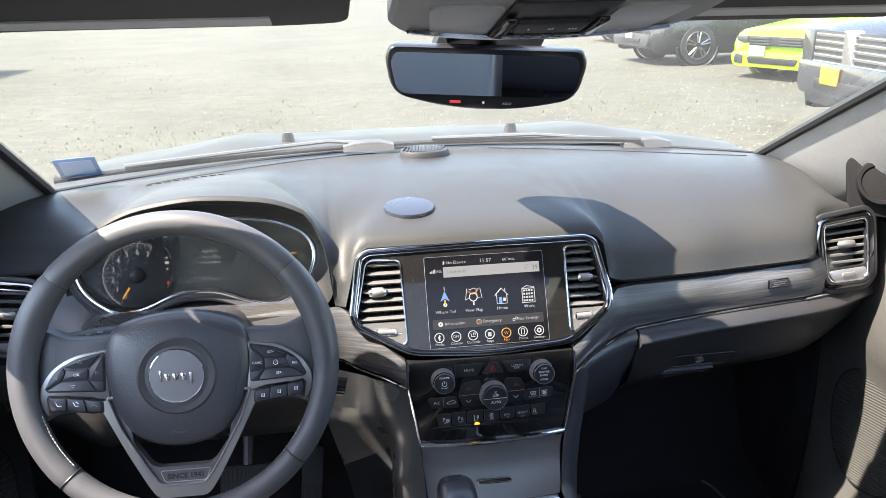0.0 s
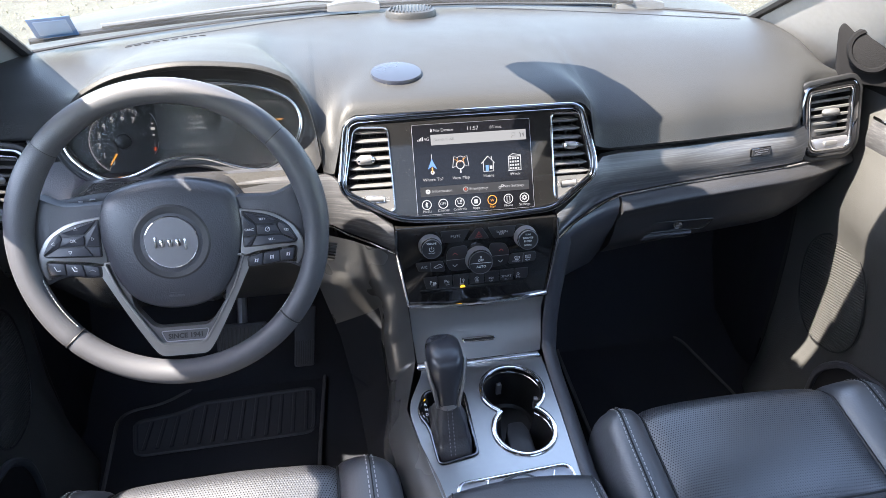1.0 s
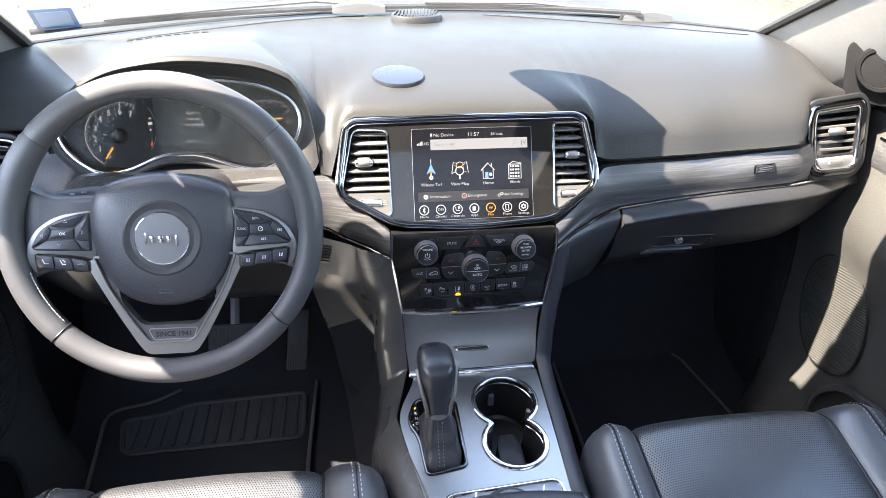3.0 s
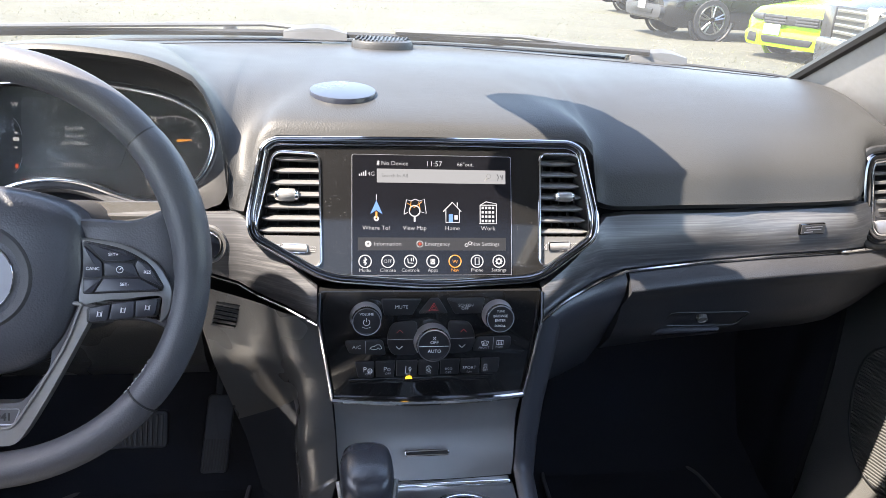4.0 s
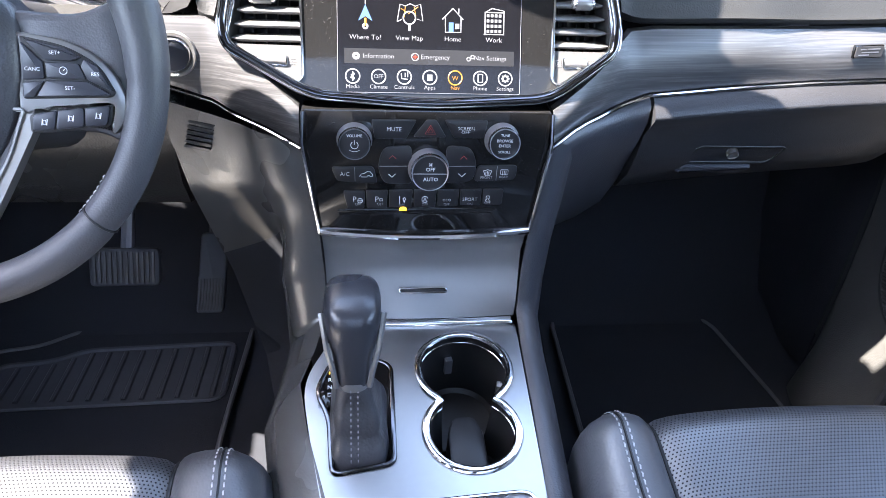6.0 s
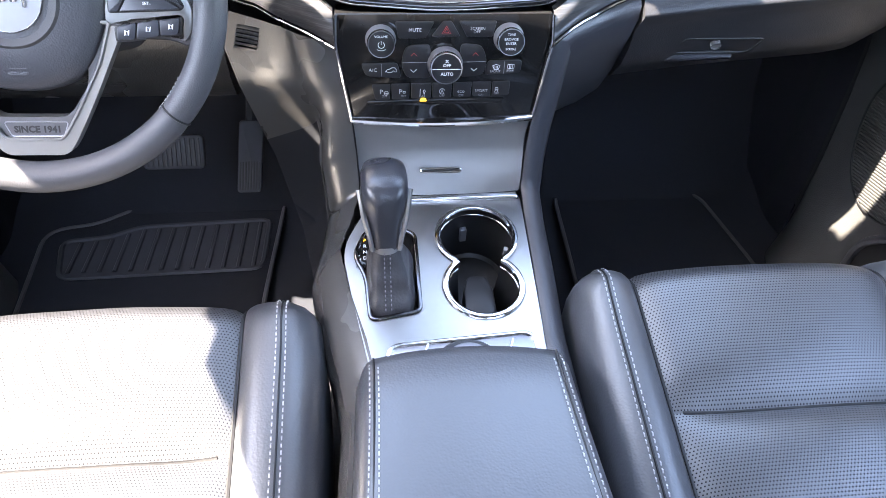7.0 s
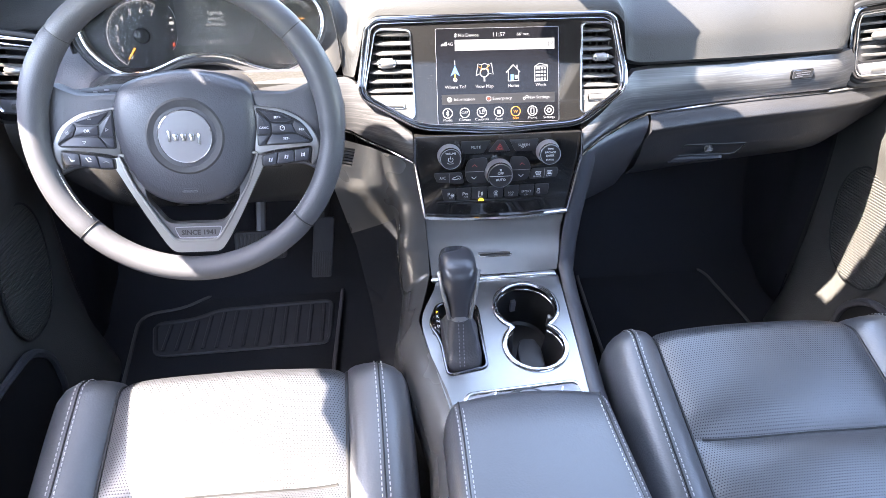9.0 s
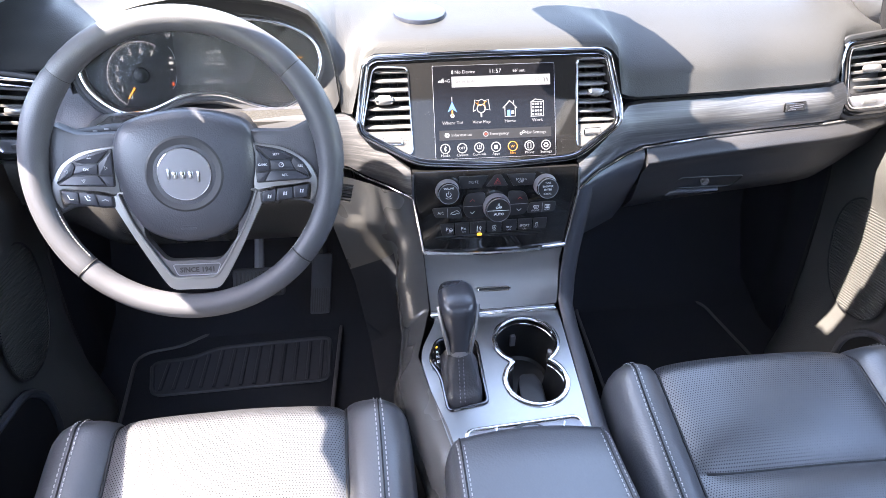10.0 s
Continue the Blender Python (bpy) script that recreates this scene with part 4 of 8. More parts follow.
bm = bmesh.new()
slab(bm, rect(-0.023, -0.0018, 0.023, 0.0018, 0.001), PD, 0.012, 0.0095)
part("pocket_slot_gap", bm, BLACK_TRIM, console)
bm = bmesh.new()
box(bm, -0.098, 0.850, 0.7420, 0.094, 0.866, 0.7515, 0.0035)
part("chrome_bar", bm, CHROME, console, "chrome bar below the pocket door")

PLT = frame_of((0, 0.71, 0.724), (0, 0.98894, 0.14834))
PL_O = rounded([(-0.083, -0.14), (0.088, -0.14), (0.0965, 0.148), (-0.088, 0.148), (-0.094, 0.128), (-0.120, 0.074), (-0.112, 0.02)], [0.01, 0.004, 0.006, 0.006, 0.01, 0.03, 0.05], 6)


def key_hole(n=26):
    """The joined outline of the two cup wells."""
    c1, r1, c2, r2 = Vector((0.035, 0.086)), 0.0455, Vector((0.035, 0.014)), 0.0425
    out = []
    for k in range(n):
        a = math.radians(-52 + (284) * k / (n - 1))
        out.append(c1 + Vector((math.cos(a), math.sin(a))) * r1)
    for k in range(n):
        a = math.radians(128 + 284 * k / (n - 1))
        out.append(c2 + Vector((math.cos(a), math.sin(a))) * r2)
    return out


CUPS = key_hole()
GATE = rounded([(-0.090, -0.027), (-0.037, -0.018), (-0.036, 0.092), (-0.052, 0.100), (-0.092, 0.100), (-0.107, 0.062), (-0.094, 0.035)], [0.008, 0.008, 0.012, 0.01, 0.012, 0.015, 0.02], 5)
bm = bmesh.new()
plate(bm, PL_O, [CUPS, GATE], PLT, 0.012, 0.0)
part("console_plate", bm, SATIN, console, "satin silver plate round the shifter and cup holders", angle=30)
bm = bmesh.new()
frame_bar(bm, inset(CUPS, 0.0), PLT, 0.0040, 0.0010, 0.7)
part("cup_ring", bm, CHROME, console, "chrome ring round the cup holders")
bm = bmesh.new()
loft(bm, [[PLT @ Vector((p.x, p.y, h)) for p in inset(CUPS, d)] for h, d in ((0.0, 0.0008), (-0.009, 0.0012), (-0.0095, 0.0022))], closed=True)
part("cup_band", bm, CHROME, console, "bright band inside the rim")
bm = bmesh.new()
frame_bar(bm, inset(GATE, 0.0), PLT, 0.0026, 0.0010, 0.8)
part("gate_frame", bm, DARK_CHROME, console)
bm = bmesh.new()
inner = inset(CUPS, 0.0015)
rws = [[PLT @ Vector((p.x, p.y, h)) for p in inset(inner, d)] for h, d in ((0.0, 0.0), (-0.03, 0.001), (-0.078, 0.004), (-0.082, 0.008))]
loft(bm, rws, closed=True)
vs = [bm.verts.new(p) for p in rws[-1]]
bm.faces.new(vs)
part("cup_well", bm, BLACK_TRIM, console, "black cup well")
bm = bmesh.new()
loft(bm, [[PLT @ Vector((p.x, p.y, h)) for p in inset(GATE, 0.0015)] for h in (0.0, -0.03)], closed=True)
bm.faces.new([bm.verts.new(PLT @ Vector((p.x, p.y, -0.03))) for p in inset(GATE, 0.0015)])
part("gate_well", bm, BLACK_TRIM, console)
for u, v, a in ((0.026, 0.128, 8), (0.066, -0.012, 130), (0.078, 0.09, 80)):
    bm = bmesh.new()
    m = at_plane(PLT, u, v, -0.03) @ pose(0, 0, 0, 0, 0, a)
    slab(bm, rect(-0.004, -0.006, 0.004, 0.006, 0.001), m, 0.02, 0.0, 0.001)
    part("cup_finger", bm, SATIN_DARK, console)
bm = bmesh.new()
slab(bm, rounded([(0.016, -0.016), (0.052, -0.018), (0.052, 0.036), (0.045, 0.055), (0.024, 0.055), (0.017, 0.036)], 0.006), PLT, 0.05, -0.034, 0.003)
part("cup_insert", bm, BUTTON, console)

# edge pads and side walls of the console
def edge_row(p, sgn, depth):
    return [p, p + Vector((sgn * 0.004, -0.002, 0.003)), p + Vector((sgn * 0.012, 0.0, 0.003)), p + Vector((sgn * 0.022, 0.004, -0.004)), p + Vector((sgn * 0.028, 0.012, -0.018)), p + Vector((sgn * 0.031, 0.03, -0.05)), p + depth]


EDGE_R = [((0.1175, 0.892, 0.931), (0.02, 0.30, -0.12)), ((0.112, 0.886, 0.89), (0.025, 0.32, -0.16)), ((0.1045, 0.880, 0.845), (0.03, 0.30, -0.25)), ((0.100, 0.873, 0.80), (0.035, 0.20, -0.32)),
          ((0.0975, 0.862, 0.757), (0.04, 0.08, -0.34)), ((0.0965, 0.82, 0.742), (0.045, 0.02, -0.33)), ((0.0945, 0.75, 0.731), (0.05, 0.0, -0.32)), ((0.090, 0.65, 0.716), (0.06, 0.0, -0.31)), ((0.092, 0.50, 0.70), (0.06, 0, -0.30)), ((0.092, 0.0, 0.69), (0.06, 0, -0.29))]
bm = bmesh.new()
dense = []
for (a, da), (b, db) in zip(EDGE_R, EDGE_R[1:]):
    for k in range(4):
        dense.append((Vector(a).lerp(Vector(b), k / 4), Vector(da).lerp(Vector(db), k / 4)))
loft(bm, [edge_row(p, 1, d) for p, d in dense])
part("side_pad", bm, VINYL, console, "black padded console side", angle=60)
EDGE_L = [((-0.119, 0.892, 0.931), (-0.13, 0.02, 0.035)), ((-0.114, 0.886, 0.89), (-0.115, 0.03, -0.02)), ((-0.1045, 0.880, 0.845), (-0.10, 0.08, -0.10)), ((-0.100, 0.873, 0.80), (-0.085, 0.14, -0.22)),
          ((-0.098, 0.858, 0.757), (-0.075, 0.14, -0.30)), ((-0.110, 0.82, 0.742), (-0.065, 0.07, -0.33)), ((-0.1215, 0.781, 0.735), (-0.055, 0.03, -0.33)), ((-0.113, 0.73, 0.727), (-0.055, 0.0, -0.32)), ((-0.095, 0.66, 0.718), (-0.065, 0.0, -0.31)), ((-0.086, 0.61, 0.710), (-0.065, 0, -0.31)), ((-0.092, 0.50, 0.70), (-0.06, 0, -0.30)), ((-0.092, 0.0, 0.69), (-0.06, 0, -0.29))]
bm = bmesh.new()
rws = []
for (a, da), (b, db) in zip(EDGE_L, EDGE_L[1:]):
    for k in range(8):
        p, d = Vector(a).lerp(Vector(b), k / 8), Vector(da).lerp(Vector(db), k / 8)
        q = p + d
        row = []
        for t, bul in ((0, 0), (0.04, 0.008), (0.10, 0.016), (0.17, 0.020), (0.25, 0.017), (0.34, 0.006), (0.45, -0.009), (0.65, -0.014), (0.85, -0.007), (1, 0)):
            w = p.lerp(q, t)
            bul *= 0.25 + 0.75 * step(0.875, 0.80, p.z)
            row.append(w + Vector((-bul * 1.3, -bul * 0.9, bul * 0.5)))
        row.append(q + Vector((0.03, 0.25 * step(0.62, 0.80, q.z), -0.03)))
        rws.append(row)
low = [r[5:] for r in rws]
loft(bm, [r[:6] for r in rws])
part("side_panel", bm, SIDE, console, "smooth dark console side below the dashboard", angle=60)
bm = bmesh.new()
loft(bm, low[:15])
part("side_skirt", bm, SIDE, console, angle=60)
bm = bmesh.new()
loft(bm, low[14:])
part("tunnel_carpet", bm, CARPET, console, "black carpet along the tunnel", angle=60)

# left lower dashboard
bm = bmesh.new()
rws = []
for i in range(25):
    x = -0.70 + (0.70 - 0.243) * i / 24
    y0 = 0.940 + 0.10 * step(-0.52, -0.68, x)
    up = 0.055 - 0.075 * step(-0.535, -0.585, x)
    rws.append([Vector((x, y0 + dy, 0.972 + dz)) for dy, dz in ((0.03, up + 0.005), (0.0, up), (-0.004, min(0.0, up - 0.004)), (-0.012, min(-0.02, up - 0.012)), (-0.010, -0.06), (0.006, -0.11), (0.03, -0.145), (0.08, -0.165), (0.25, -0.17))])
loft(bm, rws)
e = rws[-1]
loft(bm, [[p for p in e], [p + Vector((0.002, 0.10, 0)) for p in e]])
part("knee_panel", bm, BROWN, dash, "dark plastic knee panel", angle=60)
# panel behind it, rising to the cluster and the end vent
bm = bmesh.new()
rws = []
for i in range(40):
    x = -0.622 + 0.40 * i / 39
    y0 = 0.940 + 0.10 * step(-0.52, -0.68, x)
    zk = 1.032 - 0.075 * step(-0.535, -0.585, x)
    rws.append([Vector((x, y0 + 0.028, zk - 0.004)), Vector((x, 1.012, max(zk - 0.012, 0.985))), Vector((x, 1.046, 1.022)), Vector((x, 1.062, 1.05)), Vector((x, 1.075, 1.09))])
loft(bm, rws)
part("cluster_surround", bm, VINYL, dash, "black vinyl panel round the cluster", angle=60)
bm = bmesh.new()
KV = frame_of((-0.2125, 0.9105, 0.928), (0.25, 0.15, 0.95), (0.97, -0.15, -0.25))
for k in range(6):
    slab(bm, rounded([(-0.013, -0.012 + 0.0048 * k), (0.011, -0.010 + 0.0048 * k), (0.012, -0.0075 + 0.0048 * k), (-0.012, -0.0095 + 0.0048 * k)], 0.001, 2), KV, 0.006, 0.004)
part("sensor_slots", bm, BLACK_TRIM, dash)


# ---- steering wheel ----
WH = frame_of((-0.3925, 0.8065, 1.0272), (0, 0.3289, 0.9444)) @ Matrix.Scale(0.965, 4) @ Matrix.Rotation(radians(-1.0), 4, "Z")
wheel = thing("steering_wheel", "leather steering wheel with silver spokes and round badge", "steering wheel")


def wp(u, v, h=0.0):
    return WH @ Vector((u, v, h))


def rim_r(a):
    """Rim half thickness by angle: thicker at the grips."""
    d = math.degrees(a) % 360
    g = max(math.exp(-((d - 22) / 22) ** 2), math.exp(-((d - 158) / 22) ** 2))
    return 0.0155 + 0.0025 * g


JOINTS = (41.4, 140.3, 223.3, 319.6)
for j in range(4):
    a0, a1 = JOINTS[j], JOINTS[(j + 1) % 4] + (360 if j == 3 else 0)
    bm = bmesh.new()
    rws = []
    n = 40
    for i in range(n + 1):
        d = a0 + (a1 - a0) * i / n
        a = math.radians(d)
        r = rim_r(a)
        edge = min(d - a0, a1 - d)
        r *= 1 - 0.05 * max(0, 1 - edge / 0.8)
        c = Vector((math.cos(a), math.sin(a), 0)) * 0.1765
        rad = Vector((math.cos(a), math.sin(a), 0))
        rws.append([WH @ (c + rad * r * math.cos(q) * 1.0 + Vector((0, 0, 1)) * r * 1.06 * math.sin(q)) for q in [2 * math.pi * k / 20 for k in range(20)]])
    loft(bm, rws, closed=True, caps=True)
    part("rim", bm, RIMSKIN, wheel, "black leather rim section")
for d in JOINTS:
    bm = bmesh.new()
    a = math.radians(d)
    c = Vector((math.cos(a), math.sin(a), 0)) * 0.1765
    rad = Vector((math.cos(a), math.sin(a), 0))
    tube(bm, [WH @ (c + rad * 0.0152 * math.cos(q) + Vector((0, 0, 1)) * 0.0161 * math.sin(q)) for q in [2 * math.pi * k / 20 for k in range(20)]], 0.0011, closed=True, n=5)
    part("rim_joint", bm, BLACK_TRIM, wheel)


def stitches(bm, pts, length=0.0042, gap=0.0022, r=0.00055, lift=(0, 0, 0)):
    """A row of short threads along a line."""
    pts = [Vector(p) for p in pts]
    seg, pos, on = 0, 0.0, True
    lens = [(b - a).length for a, b in zip(pts, pts[1:])]
    total, d = sum(lens), 0.0

    def at(s):
        for a, b, l in zip(pts, pts[1:], lens):
            if s <= l:
                return a.lerp(b, s / max(l, 1e-9))
            s -= l
        return pts[-1]

    while d + length < total:
        a, b = at(d), at(d + length)
        lf = Vector(lift)
        mid = (a + b) / 2 + lf
        w = (b - a).cross(lf if lf.length > 1e-9 else Vector((0, 0, 1))).normalized() * r
        up = (lf.normalized() if lf.length > 1e-9 else Vector((0, 0, 1))) * r
        vs = [bm.verts.new(p) for p in (a + w, a - w, mid - w * 1.2 + up, mid + w * 1.2 + up, b + w, b - w)]
        bm.faces.new((vs[0], vs[1], vs[2], vs[3]))
        bm.faces.new((vs[3], vs[2], vs[5], vs[4]))
        d += length + gap
    return bm


bm = bmesh.new()
for a0, a1 in ((196, 221), (318, 332)):
    stitches(bm, [WH @ Vector((math.cos(math.radians(d)) * 0.1612, math.sin(math.radians(d)) * 0.1612, 0.005)) for d in [a0 + (a1 - a0) * k / 30 for k in range(31)]], 0.0034, 0.0012, 0.0004, (0, -0.0006, 0.0004))
tagged(part("rim_stitching", bm, STITCH, wheel, "light thread along the inner rim"), kind="stuff")

# hub with its pad
HUB = [(0.0, 0.0735), (0.047, 0.0655), (0.0755, 0.0545), (0.0855, 0.034), (0.0885, 0.010), (0.0868, -0.0076), (0.0772, -0.045), (0.0557, -0.080), (0.0205, -0.0945)]
HUB = [(-u, v) for u, v in HUB[1:]] + [(u, v) for u, v in reversed(HUB)]
hub_o = rounded(HUB, 0.02, 4)
bm = bmesh.new()
rws = []
for k, h in ((1.0, -0.035), (1.0, -0.012), (0.985, -0.004), (0.94, 0.003), (0.8, 0.008), (0.55, 0.0105), (0.3, 0.0115)):
    rws.append([wp(p.x * k, p.y * k + (-0.01) * (1 - k), h) for p in hub_o])
loft(bm, rws, closed=True, caps=True)
part("airbag_cover", bm, VINYL, wheel, "grained black airbag cover", angle=70)
EM = at_plane(WH, 0.0, -0.0065, 0.0085)
bm = bmesh.new()
turned(bm, [(0.047, -0.004), (0.0465, 0.0022), (0.044, 0.0038), (0.040, 0.003), (0.034, 0.002), (0.031, 0.001)], EM, 48)
part("emblem_dish", bm, DARK, wheel)
bm = bmesh.new()
turned(bm, [(0.0325, -0.004), (0.0325, 0.003), (0.0321, 0.0045), (0.0315, 0.0048), (0.0309, 0.0040)], EM, 48)
part("emblem_ring", bm, CHROME, wheel)
bm = bmesh.new()
turned(bm, [(0.0309, -0.002), (0.0309, 0.0040), (0.015, 0.0041)], EM, 48)
part("emblem_disc", bm, surface("emblem_silver", (0.20, 0.20, 0.215), 0.42, 0.6, spread=0.05), wheel, "silver emblem disc")
bm = bmesh.new()
for u, w, v0, v1 in ((-0.0185, 0.0028, -0.0065, 0.0075), (-0.011, 0.0062, -0.0055, 0.0035), (-0.0015, 0.0062, -0.0055, 0.0035), (0.008, 0.0062, -0.0055, 0.0035), (0.0165, 0.0030, -0.010, 0.004)):
    slab(bm, rect(u - w / 2, v0, u + w / 2, v1, 0.0018, 3), EM, 0.002, 0.0058, 0.0005)
part("emblem_bars", bm, CHROME, wheel, "raised chrome bars on the emblem")
bm = bmesh.new()
m = at_plane(WH, -0.001, -0.070, 0.0085)
for k, w in enumerate((0.010, 0.008, 0.010)):
    slab(bm, rect(-w / 2 - 0.004, -0.006 + 0.005 * k, w / 2 + 0.004, -0.0035 + 0.005 * k, 0.0008, 2), m, 0.002, 0.0004)
part("airbag_mark", bm, VINYL, wheel)

# side spokes: leather web, silver frame, switches
for s in (-1, 1):
    bm = bmesh.new()
    web = rounded([(s * 0.070, 0.045), (s * 0.125, 0.043), (s * 0.160, 0.060), (s * 0.172, 0.0), (s * 0.160, -0.058), (s * 0.140, -0.046), (s * 0.070, -0.044)], 0.012, 4)
    slab(bm, web, WH, 0.028, -0.004, 0.006)
    part("spoke_web", bm, RIMSKIN, wheel)
    bm = bmesh.new()
    fr = rounded([(s * u, v) for u, v in ((0.080, 0.0290), (0.122, 0.0235), (0.1495, 0.0045), (0.1605, -0.019), (0.1565, -0.038), (0.1500, -0.0465), (0.1455, -0.0445), (0.1492, -0.0235), (0.100, -0.0285), (0.080, -0.0340))], [0.003, 0.02, 0.016, 0.012, 0.008, 0.003, 0.003, 0.004, 0.02, 0.003], 5)
    slab(bm, fr, WH, 0.012, 0.0005, 0.002)
    part("spoke_frame", bm, SILVER, wheel, "satin silver spoke frame")
    bm = bmesh.new()
    slab(bm, rounded([(s * u, v) for u, v in ((0.084, 0.0260), (0.118, 0.0195), (0.1415, 0.006), (0.1525, -0.0145), (0.149, -0.0182), (0.084, -0.0212))], [0.003, 0.012, 0.010, 0.004, 0.004, 0.003], 4), WH, 0.006, 0.0022, 0.0008)
    part("switch_bed", bm, BLACK_TRIM, wheel)
    bm = bmesh.new()
    slab(bm, rounded([(s * u, v) for u, v in ((0.150, -0.0232), (0.147, -0.0405), (0.125, -0.0428), (0.100, -0.0468), (0.087, -0.0468), (0.087, -0.0330), (0.104, -0.0296))], 0.003, 4), WH, 0.010, 0.0008, 0.0008)
    part("switch_bed", bm, BLACK_TRIM, wheel)
    keys = [[(0.1267, 0.0066), (0.1026, 0.0070), (0.1030, -0.0048), (0.1312, -0.0048)],
            [(0.0880, 0.0240), (0.1180, 0.0178), (0.1292, 0.0112), (0.1196, 0.0082), (0.1022, 0.0090)],
            [(0.1306, 0.0100), (0.1402, 0.0052), (0.1508, -0.0138), (0.1330, -0.0055), (0.1280, 0.0040)],
            [(0.0855, 0.0215), (0.1006, 0.0072), (0.1012, -0.0055), (0.0855, -0.0065)],
            [(0.1492, -0.0160), (0.1322, -0.0066), (0.1028, -0.0066), (0.0946, -0.0192), (0.1460, -0.0172)],
            [(0.0855, -0.0200), (0.0855, -0.0083), (0.1008, -0.0072), (0.0930, -0.0196)]]
    for k in keys:
        bm = bmesh.new()
        slab(bm, rounded([(s * u, v) for u, v in k], 0.0014, 3), WH, 0.004, 0.0042, 0.0007)
        part("switch_key", bm, KEYCAP, wheel)
    low_keys = [[(0.1478, -0.0243), (0.1288, -0.0262), (0.1283, -0.0410), (0.1448, -0.0392)], [(0.1280, -0.0264), (0.1090, -0.0290), (0.1062, -0.0440), (0.1274, -0.0412)], [(0.1080, -0.0292), (0.0905, -0.0328), (0.0892, -0.0450), (0.1052, -0.0442)]]
    for k in low_keys:
        bm = bmesh.new()
        slab(bm, rounded([(s * u, v) for u, v in k], 0.0026, 3), WH, 0.008, 0.0030, 0.001)
        part("switch_key", bm, KEYCAP, wheel)
    if s < 0:
        letters("OK", 0.0050, at_plane(WH, -0.1155, 0.0010, 0.0043), WHITE_INK, wheel)
        for u, v, a in ((0.111, 0.0160, 0), (0.120, -0.0125, 180), (0.1385, -0.001, 90), (0.0925, 0.0025, -90)):
            bm = bmesh.new()
            frame_bar(bm, [Vector(p) for p in ((-0.0022, -0.0013), (0.0022, -0.0013), (0, 0.0019))], at_plane(WH, s * u, v, 0.0044) @ pose(0, 0, 0, 0, 0, a), 0.00025, 0, 1, 4)
            part("arrow_mark", bm, WHITE_INK, wheel)
        for line in ([(-0.141, -0.0290), (-0.1385, -0.0345), (-0.134, -0.0345)], [(-0.121, -0.031), (-0.1185, -0.036), (-0.115, -0.036)], [(-0.118, -0.0305), (-0.115, -0.0335)], [(-0.102, -0.0375), (-0.0975, -0.036), (-0.094, -0.038)]):
            bm = bmesh.new()
            tube(bm, [wp(u, v, 0.0032) for u, v in line], 0.00055, n=4)
            part("switch_mark", bm, WHITE_INK if line[0][0] < -0.11 else DIM_INK, wheel)
    else:
        for txt, u, v in (("SET+", 0.110, 0.0140), ("RES", 0.1385, -0.001), ("SET-", 0.1195, -0.0120), ("CANC", 0.0930, 0.0015)):
            letters(txt, 0.0040, at_plane(WH, u, v, 0.0043), WHITE_INK, wheel)
        bm = bmesh.new()
        frame_bar(bm, [p for p in circle(0, 0, 0.0028, 16)], at_plane(WH, 0.1155, 0.0010, 0.0044), 0.00025, 0, 1, 4)
        tube(bm, [wp(0.1155, 0.0010, 0.0044), wp(0.1172, 0.0028, 0.0044)], 0.0003, n=4)
        part("cruise_mark", bm, WHITE_INK, wheel)
        for u, v in ((0.1385, -0.0325), (0.1180, -0.0350), (0.0985, -0.0385)):
            bm = bmesh.new()
            for q in range(2):
                tube(bm, [wp(u - 0.002 + 0.0035 * q, v - 0.0022, 0.0032), wp(u - 0.0012 + 0.0035 * q, v + 0.0026, 0.0032)], 0.0004, n=4)
            frame_bar(bm, rect(-0.0011, -0.0016, 0.0011, 0.0016), at_plane(WH, u, v, 0.0032), 0.0003, 0, 1, 4)
            part("switch_mark", bm, WHITE_INK, wheel)

# lower V spoke
bm = bmesh.new()
VO = [(0.0905, -0.0312), (0.0925, -0.0385), (0.0615, -0.1005), (0.0388, -0.141), (0.029, -0.1545)]
VM = [(0.082, -0.030), (0.0690, -0.066), (0.0417, -0.1137), (0.026, -0.1375)]
VH = [(0.058, -0.070), (0.056, -0.087), (0.034, -0.1178)]
vout = rounded([(-u, v) for u, v in VO] + list(reversed(VO)), [0.002, 0.01, 0.02, 0.012, 0.008, 0.008, 0.012, 0.02, 0.01, 0.002], 4)
vmid = rounded([(-u, v) for u, v in VM] + list(reversed(VM)), [0.002, 0.01, 0.008, 0.006, 0.006, 0.008, 0.01, 0.002], 4)
vhole = rounded([(-u, v) for u, v in VH] + list(reversed(VH)), [0.004, 0.006, 0.010, 0.010, 0.006, 0.004], 4)
plate(bm, vout, [vmid], WH, 0.016, 0.0002)
part("lower_spoke", bm, SILVER, wheel, "satin silver V-shaped lower spoke", angle=30)
bm = bmesh.new()
frame_bar(bm, inset(vmid, -0.0012), WH, 0.0014, 0.0018, 0.8, 6)
part("spoke_edge", bm, SILVER, wheel)
bm = bmesh.new()
plate(bm, inset(vmid, 0.0002), [vhole], WH, 0.016, -0.003)
insert = part("spoke_insert", bm, surface("dark_graphite", (0.10, 0.10, 0.108), 0.4, 0.3), wheel, "graphite insert with raised lettering", angle=30)
bm = bmesh.new()
frame_bar(bm, rounded([(-0.0215, -0.1365), (0.0265, -0.1365), (0.032, -0.1225), (-0.027, -0.1225)], 0.003, 3), WH, 0.0006, -0.0028, 0.8, 5)
part("insert_frame", bm, SATIN_DARK, wheel)
letters("SINCE 1941", 0.0088, at_plane(WH, 0.003, -0.1300, -0.0027), BLACK_TRIM, wheel, thick=0.0003)

